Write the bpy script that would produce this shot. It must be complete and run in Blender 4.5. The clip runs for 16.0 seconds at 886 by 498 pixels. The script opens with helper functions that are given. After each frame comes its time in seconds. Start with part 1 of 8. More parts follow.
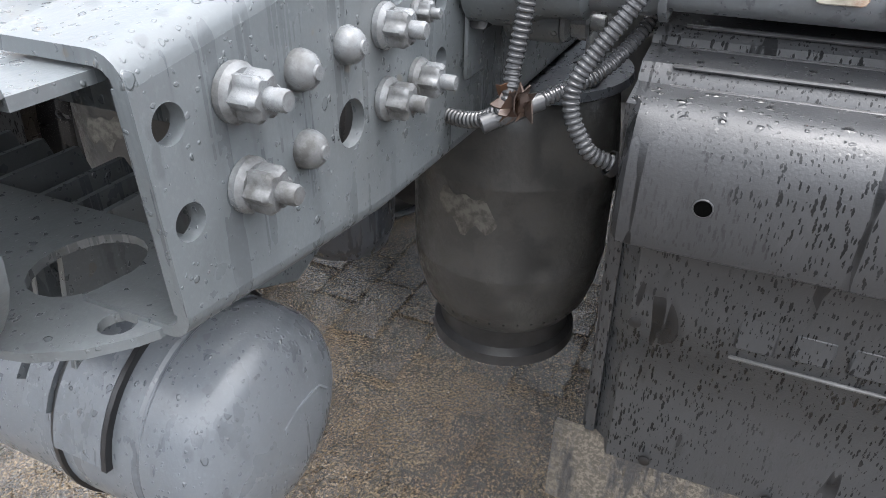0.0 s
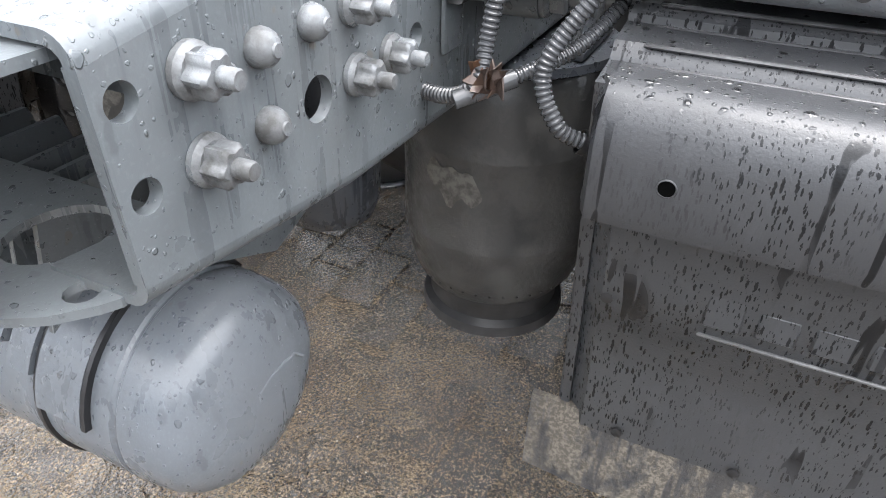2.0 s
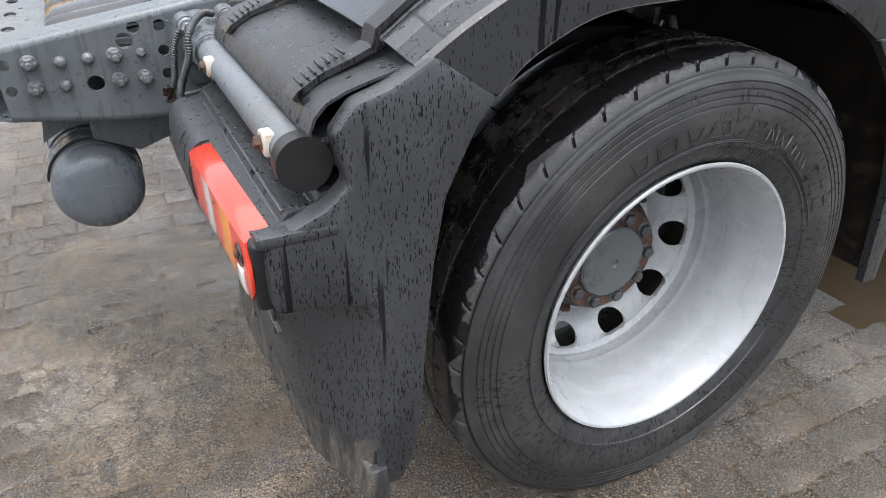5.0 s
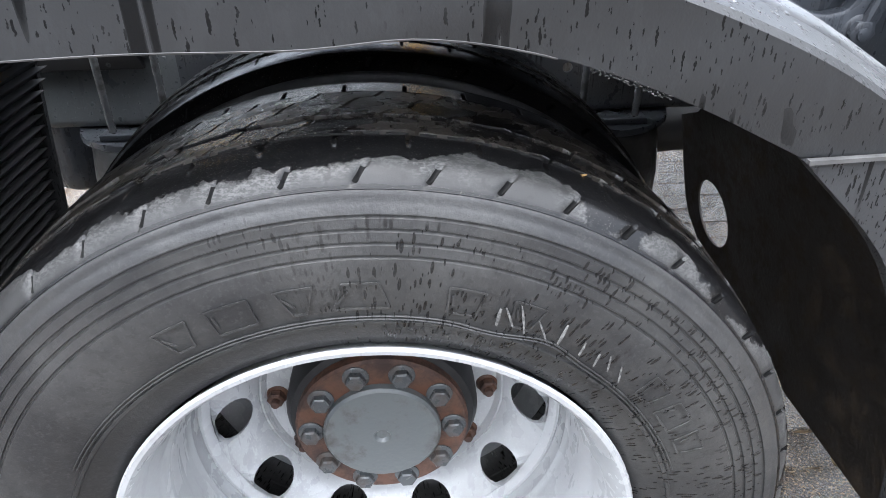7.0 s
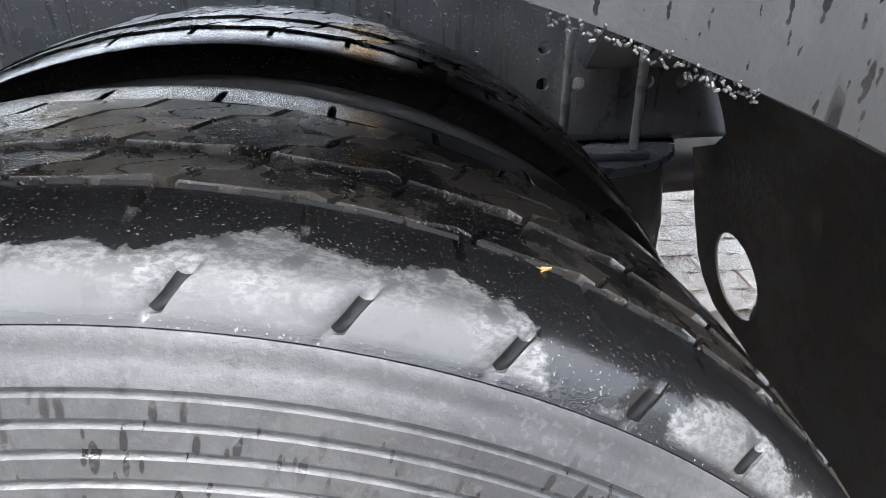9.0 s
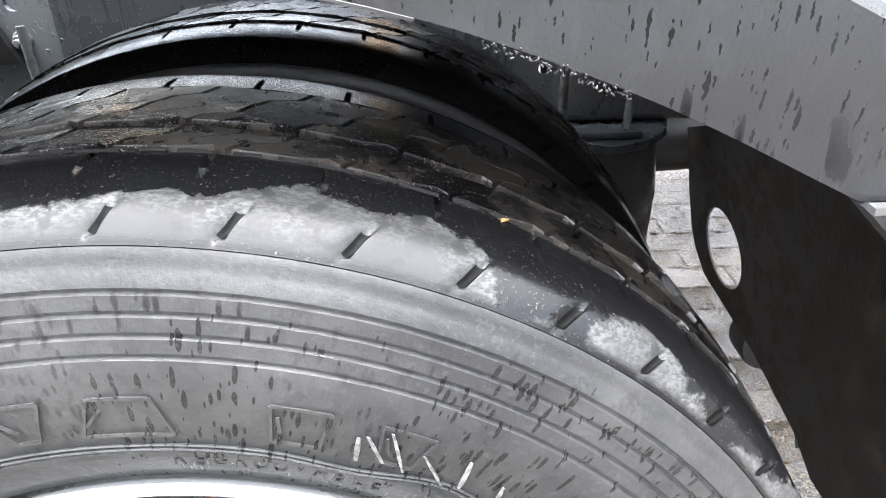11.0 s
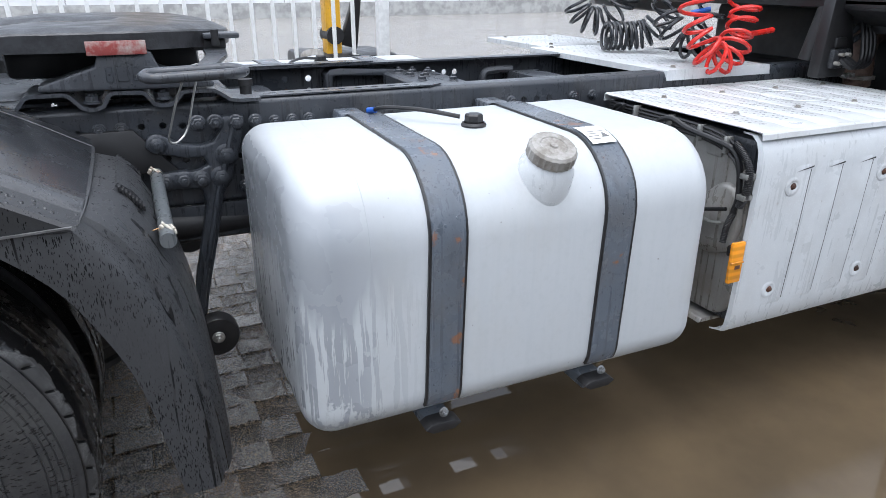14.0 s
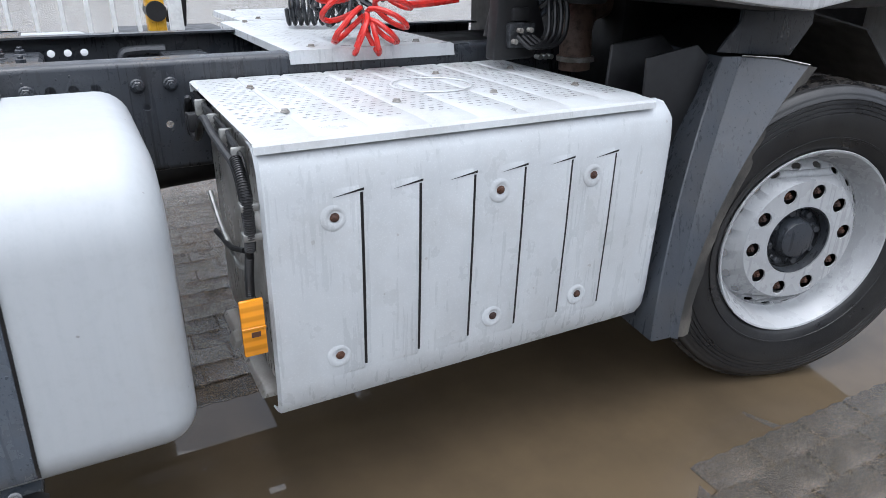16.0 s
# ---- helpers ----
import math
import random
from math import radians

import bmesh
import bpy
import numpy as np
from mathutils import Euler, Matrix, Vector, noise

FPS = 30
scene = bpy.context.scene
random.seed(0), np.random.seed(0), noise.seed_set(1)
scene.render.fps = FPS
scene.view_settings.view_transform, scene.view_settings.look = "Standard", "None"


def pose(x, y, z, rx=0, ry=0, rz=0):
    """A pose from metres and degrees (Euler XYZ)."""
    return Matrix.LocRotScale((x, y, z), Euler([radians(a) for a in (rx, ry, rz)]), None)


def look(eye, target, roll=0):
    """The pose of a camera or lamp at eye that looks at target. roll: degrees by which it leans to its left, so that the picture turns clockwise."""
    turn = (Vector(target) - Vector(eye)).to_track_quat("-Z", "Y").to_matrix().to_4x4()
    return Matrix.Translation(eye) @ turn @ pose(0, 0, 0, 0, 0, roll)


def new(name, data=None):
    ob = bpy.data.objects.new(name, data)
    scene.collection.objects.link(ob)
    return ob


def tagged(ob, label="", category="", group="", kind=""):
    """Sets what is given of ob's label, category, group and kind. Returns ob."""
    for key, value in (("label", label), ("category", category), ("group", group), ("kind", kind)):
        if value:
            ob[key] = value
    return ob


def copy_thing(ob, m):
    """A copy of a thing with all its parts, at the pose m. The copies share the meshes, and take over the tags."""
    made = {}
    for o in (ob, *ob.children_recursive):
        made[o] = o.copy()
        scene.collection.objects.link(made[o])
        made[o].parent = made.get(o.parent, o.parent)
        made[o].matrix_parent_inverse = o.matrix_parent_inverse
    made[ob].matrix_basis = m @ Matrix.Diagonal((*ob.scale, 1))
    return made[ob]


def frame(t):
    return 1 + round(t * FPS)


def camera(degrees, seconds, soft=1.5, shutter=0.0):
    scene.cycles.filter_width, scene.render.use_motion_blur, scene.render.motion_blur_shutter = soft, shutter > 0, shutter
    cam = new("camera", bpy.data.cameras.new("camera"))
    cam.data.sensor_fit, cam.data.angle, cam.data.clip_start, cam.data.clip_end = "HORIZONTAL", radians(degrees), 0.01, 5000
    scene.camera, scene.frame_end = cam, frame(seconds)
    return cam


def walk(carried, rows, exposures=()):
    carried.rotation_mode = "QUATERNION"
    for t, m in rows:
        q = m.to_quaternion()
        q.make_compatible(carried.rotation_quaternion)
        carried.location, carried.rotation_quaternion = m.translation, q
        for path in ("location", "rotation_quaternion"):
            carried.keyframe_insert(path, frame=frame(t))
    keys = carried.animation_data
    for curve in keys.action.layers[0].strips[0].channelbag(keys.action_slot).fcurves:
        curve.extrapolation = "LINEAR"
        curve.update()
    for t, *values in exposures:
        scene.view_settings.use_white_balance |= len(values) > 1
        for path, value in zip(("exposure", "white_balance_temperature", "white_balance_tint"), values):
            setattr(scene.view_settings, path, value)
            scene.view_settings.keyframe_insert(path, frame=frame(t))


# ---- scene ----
cam = camera(66.5, 16.0, soft=0.5)
PATH = [
    (0, (-1.269, 0.535, 1.006), (0.289, 1.23, -0.037), 0.7),
    (0.5, (-1.223, 0.558, 0.991), (0.325, 1.236, -0.079), 1.4),
    (1, (-1.202, 0.56, 0.985), (0.325, 1.235, -0.116), 1.4),
    (1.5, (-1.193, 0.559, 0.978), (0.312, 1.236, -0.151), 1.4),
    (2, (-1.262, 0.505, 1.016), (0.24, 1.202, -0.106), 1.3),
    (2.5, (-1.439, 0.261, 1.165), (0.093, 1.19, 0.275), 0.8),
    (3, (-1.535, -0.033, 1.285), (-0.166, 1.164, 0.452), 0.2),
    (3.5, (-1.514, -0.341, 1.318), (-0.278, 0.978, 0.463), 0.6),
    (4, (-1.407, -0.573, 1.294), (-0.299, 0.82, 0.381), 1.0),
    (4.2, (-1.329, -0.638, 1.286), (-0.254, 0.77, 0.358), 1.1),
    (6.3, (-0.189, -0.768, 1.209), (-0.035, 0.879, 0.085), 0.4),
    (6.5, (-0.111, -0.695, 1.231), (-0.004, 0.951, 0.1), 0.4),
    (7, (0.045, -0.481, 1.2), (0.153, 1.235, 0.179), -0.7),
    (7.5, (0.139, -0.287, 1.121), (0.272, 1.46, 0.155), -0.3),
    (8, (0.151, -0.185, 1.084), (0.301, 1.578, 0.15), -0.4),
    (8.2, (0.149, -0.166, 1.083), (0.296, 1.597, 0.15), -0.4),
    (10.3, (0.151, -0.178, 1.084), (0.242, 1.566, 0.11), 0.3),
    (10.5, (0.157, -0.183, 1.087), (0.236, 1.556, 0.101), 0.3),
    (11, (0.165, -0.264, 1.118), (0.23, 1.471, 0.126), -0.5),
    (11.5, (0.089, -0.468, 1.239), (0.396, 1.251, 0.265), -0.5),
    (12, (0.066, -0.692, 1.35), (0.724, 0.965, 0.443), -0.6),
    (12.5, (0.167, -0.942, 1.388), (0.848, 0.756, 0.579), 0.1),
    (13, (0.255, -1.128, 1.388), (0.918, 0.608, 0.648), 0.3),
    (13.5, (0.39, -1.162, 1.361), (1.142, 0.54, 0.628), 0.1),
    (14, (0.661, -1.204, 1.366), (1.431, 0.484, 0.618), 0.2),
    (14.5, (0.948, -1.207, 1.334), (1.733, 0.472, 0.584), 0.2),
    (15, (1.282, -1.2, 1.321), (2.112, 0.455, 0.565), 0.5),
    (15.5, (1.598, -1.162, 1.289), (2.46, 0.472, 0.523), 0.6),
    (16, (1.915, -1.149, 1.3), (2.78, 0.469, 0.501), 0.6),
]
EXPOSURES = [(0, 2.26, 6300, 10), (1, 2.28, 6300, 10), (2, 2.56, 6300, 10), (2.5, 2.26, 6300, 10), (3, 1.70, 6300, 10), (4.2, 1.38, 6300, 10), (6.3, 1.90, 6000, 10), (7, 2.40, 6050, 10), (7.5, 3.06, 6100, 10), (8, 3.32, 6150, 10), (10.5, 3.44, 6200, 10), (11, 3.50, 6250, 10), (11.5, 3.05, 6250, 10), (12, 2.02, 6250, 10), (12.5, 1.15, 6100, 10), (13.5, 1.09, 6000, 10), (14, 1.07, 5900, 10), (16, 0.97, 5900, 10)]
walk(cam, [(t, look(eye, target, roll)) for t, eye, target, roll in PATH], EXPOSURES)

# ---- world and light: overcast, wet day ----
world = bpy.data.worlds.new("overcast")
scene.world = world
world.use_nodes = True
wn = world.node_tree.nodes
wl = world.node_tree.links
sky = wn.new("ShaderNodeTexSky")
sky.sky_type = 'NISHITA'
sky.sun_disc = False
sky.sun_elevation = radians(78)
sky.sun_rotation = radians(200)
sky.dust_density = 4.0
cloud = wn.new("ShaderNodeHueSaturation")
cloud.inputs["Saturation"].default_value = 0.30
bg = wn["Background"]
bg.inputs["Strength"].default_value = 0.15
wl.new(sky.outputs["Color"], cloud.inputs["Color"])
wl.new(cloud.outputs["Color"], bg.inputs["Color"])
sun_data = bpy.data.lights.new("sun", 'SUN')
sun_data.energy = 1.3
sun_data.angle = radians(125)
sun_data.color = (1.0, 0.97, 0.93)
sun = new("sun", sun_data)
sun.matrix_world = look((-1.6, -2.0, 12), (0, 0, 0))

# ---- materials ----


class Nodes:
    """Small helper to write node trees."""

    def __init__(self, name):
        self.mat = bpy.data.materials.new(name)
        self.mat.use_nodes = True
        self.t = self.mat.node_tree
        self.b = self.t.nodes["Principled BSDF"]
        self.co = self.t.nodes.new("ShaderNodeTexCoord").outputs["Object"]

    def add(self, kind, links=(), **values):
        n = self.t.nodes.new(kind)
        for key, v in values.items():
            if key in ("operation", "blend_type", "data_type", "feature", "wave_type", "bands_direction", "distance"):
                if key == "operation":
                    n.operation = v
                elif key == "blend_type":
                    n.blend_type = v
                elif key == "data_type":
                    n.data_type = v
                elif key == "feature":
                    n.feature = v
                elif key == "wave_type":
                    n.wave_type = v
                elif key == "bands_direction":
                    n.bands_direction = v
                elif key == "distance":
                    n.distance = v
        for i, v in links:
            if hasattr(v, "is_linked"):
                self.t.links.new(v, n.inputs[i])
            else:
                n.inputs[i].default_value = v
        return n

    def noise(self, scale, detail=4.0, rough=0.55, stretch=None, co=None):
        co = co or self.co
        if stretch:
            m = self.add("ShaderNodeMapping", [(0, co), (3, stretch)])
            co = m.outputs[0]
        n = self.add("ShaderNodeTexNoise", [("Vector", co), ("Scale", scale), ("Detail", detail), ("Roughness", rough)])
        return n.outputs[0]

    def ramp(self, fac, a, b, ca=0.0, cb=1.0):
        n = self.add("ShaderNodeMapRange", [(0, fac), (1, a), (2, b), (3, ca), (4, cb)])
        return n.outputs[0]

    def mix(self, fac, a, b):
        n = self.add("ShaderNodeMix", [], data_type='RGBA')
        for i, v in ((0, fac), (6, a), (7, b)):
            if hasattr(v, "is_linked"):
                self.t.links.new(v, n.inputs[i])
            else:
                n.inputs[i].default_value = v if i == 0 else (*v, 1)
        return n.outputs[2]

    def math(self, op, a, b=0.0):
        return self.add("ShaderNodeMath", [(0, a), (1, b)], operation=op).outputs[0]

    def put(self, name, v):
        if hasattr(v, "is_linked"):
            self.t.links.new(v, self.b.inputs[name])
        else:
            self.b.inputs[name].default_value = (*v, 1) if isinstance(v, tuple) else v

    def upright(self):
        """1 on walls, 0 on level surfaces, where rain does not run."""
        n = self.add("ShaderNodeNewGeometry").outputs["Normal"]
        z = self.add("ShaderNodeSeparateXYZ", [(0, n)]).outputs[2]
        return self.ramp(self.math('ABSOLUTE', z), 0.55, 0.85, 1.0, 0.0)

    def bump(self, height, strength, distance=0.002):
        n = self.add("ShaderNodeBump", [("Height", height), ("Strength", strength), ("Distance", distance)])
        self.t.links.new(n.outputs[0], self.b.inputs["Normal"])
        self.t.links.new(n.outputs[0], self.b.inputs["Coat Normal"])


def drops(k, scale=150.0, cover=0.5, tall=0.75, soft=0.14, reach=0.60):
    """Rain drops: a share of the cells carries one, each of its own size."""
    wob = k.add("ShaderNodeTexNoise", [("Vector", k.co), ("Scale", scale * 1.1), ("Detail", 1.0)]).outputs["Color"]
    wob = k.add("ShaderNodeVectorMath", [(0, wob), (1, (0.5, 0.5, 0.5))], operation='SUBTRACT').outputs[0]
    wob = k.add("ShaderNodeVectorMath", [(0, wob), (1, (0.7 / scale,) * 3)], operation='MULTIPLY').outputs[0]
    wob = k.add("ShaderNodeVectorMath", [(0, k.co), (1, wob)], operation='ADD').outputs[0]
    co2 = k.add("ShaderNodeMapping", [(0, wob), (3, (1, 1, tall))]).outputs[0]
    v = k.add("ShaderNodeTexVoronoi", [("Vector", co2), ("Scale", scale), ("Randomness", 1.0)])
    pick = k.add("ShaderNodeSeparateColor", [(0, v.outputs["Color"])]).outputs[0]
    lim = k.ramp(pick, 1.0 - cover, 1.0, -0.02, reach)
    return k.ramp(k.math('SUBTRACT', lim, v.outputs["Distance"]), 0.0, soft)


def rain(k, beads=0.4, runs=0.4, fine=0.45):
    """Standing beads in two sizes and short dark drip marks: (height, dark marks)."""
    big = drops(k, 165.0, beads, 0.75)
    small = drops(k, 340.0, fine, 0.9)
    patch = k.ramp(k.noise(9.0, 4.0), 0.36, 0.62, 0.15, 1.0)
    drip = k.math('MULTIPLY', drops(k, 95.0, runs, 0.20, 0.10, 0.52), patch)
    h = k.math('MAXIMUM', big, k.math('MULTIPLY', small, 0.45))
    return h, k.math('MAXIMUM', drip, k.math('MULTIPLY', big, 0.6))


def paint(name, colour, dark, rough=0.4, streak=0.5, wet=0.0, metal=0.0, bump=0.15, dirt=(0.10, 0.085, 0.065), dirty=0.25, rust=0.0):
    """Weathered paint: run-down streaks, grime, fine grain, and rain on it."""
    k = Nodes(name)
    lane = k.noise(75.0, 3.0, 0.6, (1.0, 1.0, 0.025))
    runs = k.ramp(lane, 0.53, 0.62)
    runs = k.math('MULTIPLY', runs, k.ramp(k.noise(6.0, 5.0, 0.65, (1, 1, 0.5)), 0.42, 0.50))
    runs = k.math('MULTIPLY', runs, k.upright())
    cloudy = k.ramp(k.noise(11.0, 6.0, 0.7), 0.40, 0.62)
    grime = k.ramp(k.noise(5.0, 6.0, 0.65), 0.46, 0.62)
    fine = k.noise(260.0, 3.0)
    c = k.mix(k.math('MULTIPLY', cloudy, 0.15), colour, dark)
    c = k.mix(k.math('MULTIPLY', runs, streak), c, dark)
    c = k.mix(k.math('MULTIPLY', grime, dirty), c, dirt)
    c = k.mix(k.ramp(fine, 0.56, 0.66, 0, 0.15), c, tuple(min(v * 1.5 + 0.02, 0.85) for v in colour))
    stain = k.math('MULTIPLY', k.ramp(k.noise(9.0, 5.0, 0.6, (1, 1, 0.22)), 0.56, 0.62), k.upright())
    c = k.mix(k.math('MULTIPLY', stain, 0.4 * streak + 0.05), c, dark)
    if rust:
        c = k.mix(k.math('MULTIPLY', k.ramp(k.noise(9.0, 6.0, 0.7), 0.60, 0.63), rust), c, (0.20, 0.085, 0.035))
    speck = drops(k, 60.0, 0.05, 1.0, 0.06, 0.30)
    c = k.mix(k.math('MULTIPLY', speck, 0.5), c, dirt)
    k.put("Metallic", metal)
    r = k.ramp(k.noise(14.0, 5.0), 0.3, 0.7, rough - 0.1, rough + 0.12)
    r = k.math('SUBTRACT', r, k.math('MULTIPLY', runs, 0.12))
    if wet:
        h, mark = rain(k, 0.10 * wet / 0.35, 0.40, 0.22)
        c = k.mix(k.math('MULTIPLY', mark, 0.55), c, dark)
        r = k.math('SUBTRACT', r, k.math('MULTIPLY', h, 0.25))
        h = k.math('ADD', k.math('MULTIPLY', fine, 0.07), k.math('MULTIPLY', h, 0.35))
        k.bump(h, 0.9, 0.003)
    else:
        k.bump(fine, bump, 0.001)
    k.put("Base Color", c)
    k.put("Roughness", r)
    return k.mat


def plain(name, colour, rough=0.5, metal=0.0, vary=0.35, bump=0.2, scale=30.0):
    k = Nodes(name)
    n = k.noise(scale, 5.0, 0.6)
    c = k.mix(k.ramp(n, 0.40, 0.60), colour, tuple(v * (1 - vary) for v in colour))
    k.put("Base Color", c)
    k.put("Metallic", metal)
    k.put("Roughness", k.ramp(k.noise(scale * 0.5, 4.0), 0.3, 0.7, max(rough - 0.1, 0.02), rough + 0.1))
    k.bump(k.noise(scale * 6, 3.0), bump, 0.001)
    return k.mat


def rusty(name, base, rust, level=0.5, rough=0.6):
    k = Nodes(name)
    m = k.ramp(k.noise(22.0, 7.0, 0.7), level - 0.08, level + 0.1)
    k.put("Base Color", k.mix(m, base, rust))
    k.put("Roughness", k.ramp(m, 0, 1, rough * 0.7, 0.85))
    k.bump(k.noise(120.0, 4.0), 0.4, 0.002)
    return k.mat


def plastic(name, colour, wet=0.38, rough=0.50, grey=(0.11, 0.112, 0.115), coat=0.6, beads=0.32, marks=0.9, grain=0.06, soaked=False):
    """Grained dull dark plastic, faded in patches; rain stands on it in beads and runs down it in dark glossy trails."""
    k = Nodes(name)
    up = k.upright()
    fade = k.ramp(k.noise(3.5, 6.0, 0.65), 0.42, 0.60)
    scr = k.ramp(k.noise(60.0, 6.0, 0.75, (1, 1, 0.4)), 0.52, 0.60)
    c = k.mix(k.math('MULTIPLY', fade, 0.4), colour, grey)
    c = k.mix(k.math('MULTIPLY', scr, 0.15), c, tuple(v * 1.6 for v in grey))
    level = k.math('SUBTRACT', 1.0, up)
    big = drops(k, 120.0, beads * 1.3, 0.9, 0.30, 0.58)
    small = drops(k, 300.0, 0.5, 0.9, 0.30, 0.55)
    where = k.ramp(k.noise(6.0, 3.0), 0.36, 0.50, 0.25, 1.0)
    trail = k.math('MAXIMUM', drops(k, 300.0, marks * 0.70, 0.17, 0.12, 0.50), drops(k, 480.0, marks * 0.85, 0.22, 0.12, 0.52))
    run = k.math('MULTIPLY', k.ramp(k.noise(42.0, 2.0, 0.5, (1, 1, 0.035)), 0.62, 0.645), k.ramp(k.noise(5.0, 3.0, 0.6, (1, 1, 0.6)), 0.44, 0.50))
    trail = k.math('MULTIPLY', k.math('MAXIMUM', k.math('MULTIPLY', trail, where), run), up)
    bead = k.math('MULTIPLY', k.math('MAXIMUM', big, k.math('MULTIPLY', small, 0.5)), level)
    water = k.math('MAXIMUM', k.math('MULTIPLY', bead, 0.9), trail)
    # wet marks painted darker, for the dark surroundings their film mirrors
    c = k.mix(k.math('MULTIPLY', water, 0.9), c, tuple(v * 0.22 for v in colour))
    k.put("Base Color", c)
    sheen = k.ramp(k.noise(7.0, 5.0), 0.40, 0.62, 0.0, 0.12)
    dry = k.math('SUBTRACT', rough, sheen)
    k.put("Roughness", k.add("ShaderNodeMix", [(0, water), (2, dry), (3, 0.06)]).outputs[0])
    k.put("Coat Weight", coat if soaked else k.math('MULTIPLY', bead, 0.7))
    k.put("Specular IOR Level", k.ramp(trail, 0, 1, 0.5, 0.22))
    k.put("Coat Roughness", k.ramp(water, 0, 1, 0.6 * rough, 0.04))
    hh = k.math('ADD', k.math('MULTIPLY', k.noise(420.0, 2.0), grain), k.math('MULTIPLY', k.math('MAXIMUM', bead, k.math('MULTIPLY', trail, 0.10)), wet))
    k.bump(hh, 1.0, 0.0040)
    return k.mat


def rubber(name, colour=(0.028, 0.028, 0.03), light=(0.12, 0.12, 0.118), wear=0.5, rough=0.55, splash=False):
    """Tyre rubber; splash adds dark wet drip marks running in towards the wheel's centre."""
    k = Nodes(name)
    m = k.ramp(k.noise(4.0, 7.0, 0.7), 0.42, 0.60)
    fine = k.noise(110.0, 5.0, 0.7)
    c = k.mix(k.math('MULTIPLY', m, wear), colour, light)
    c = k.mix(k.ramp(fine, 0.52, 0.60, 0, 0.35), c, tuple(v * 0.6 for v in colour))
    r = k.ramp(k.noise(9.0, 5.0), 0.35, 0.7, rough - 0.15, rough + 0.15)
    if splash:
        p = k.add("ShaderNodeSeparateXYZ", [(0, k.co)])
        dz = k.math('SUBTRACT', p.outputs[2], 0.49)
        ang = k.math('ARCTAN2', dz, p.outputs[0])
        rad = k.math('SQRT', k.math('ADD', k.math('MULTIPLY', dz, dz), k.math('MULTIPLY', p.outputs[0], p.outputs[0])))
        polar = k.add("ShaderNodeCombineXYZ", [(0, k.math('MULTIPLY', ang, 0.42)), (1, k.math('MULTIPLY', rad, 0.28))]).outputs[0]
        v = k.add("ShaderNodeTexVoronoi")
        v.voronoi_dimensions = '2D'
        k.t.links.new(polar, v.inputs["Vector"])
        v.inputs["Scale"].default_value = 210.0
        pick = k.add("ShaderNodeSeparateColor", [(0, v.outputs["Color"])]).outputs[0]
        spot = k.ramp(k.math('SUBTRACT', k.ramp(pick, 0.25, 1.0, 0.0, 0.46), v.outputs["Distance"]), 0.0, 0.10)
        where = k.math('MULTIPLY', k.ramp(ang, 1.95, 1.45), k.ramp(rad, 0.462, 0.440))
        where = k.math('MULTIPLY', where, k.ramp(k.noise(5.0, 3.0), 0.30, 0.42))
        spot = k.math('MULTIPLY', spot, where)
        c = k.mix(k.math('MULTIPLY', spot, 0.85), c, tuple(q * 0.35 for q in colour))
        r = k.math('SUBTRACT', r, k.math('MULTIPLY', spot, 0.22))
        ring = k.noise(260.0, 3.0, 0.6)
        c = k.mix(k.ramp(ring, 0.56, 0.64, 0, 0.3), c, tuple(q * 1.3 for q in light))
    k.put("Base Color", c)
    k.put("Roughness", r)
    k.bump(fine, 0.35, 0.002)
    return k.mat


def muddy_rubber():
    """Black rubber under dried splash mud, washed off in dark runs."""
    k = Nodes("flap_rubber")
    mud = k.ramp(k.noise(26.0, 7.0, 0.72, (1, 1, 0.6)), 0.40, 0.52)
    fleck = k.ramp(k.noise(210.0, 4.0, 0.7), 0.46, 0.58)
    runs = k.ramp(k.noise(48.0, 3.0, 0.6, (1, 1, 0.10)), 0.55, 0.60)
    cover = k.math('MULTIPLY', mud, k.math('SUBTRACT', 1.0, k.math('MULTIPLY', runs, 0.8)))
    c = k.mix(fleck, (0.056, 0.049, 0.040), (0.125, 0.110, 0.088))
    k.put("Base Color", k.mix(cover, (0.030, 0.031, 0.034), c))
    k.put("Roughness", k.ramp(cover, 0, 1, 0.28, 0.75))
    k.bump(k.math('ADD', k.noise(210.0, 4.0, 0.7), k.math('MULTIPLY', mud, 1.5)), 0.5, 0.0015)
    return k.mat


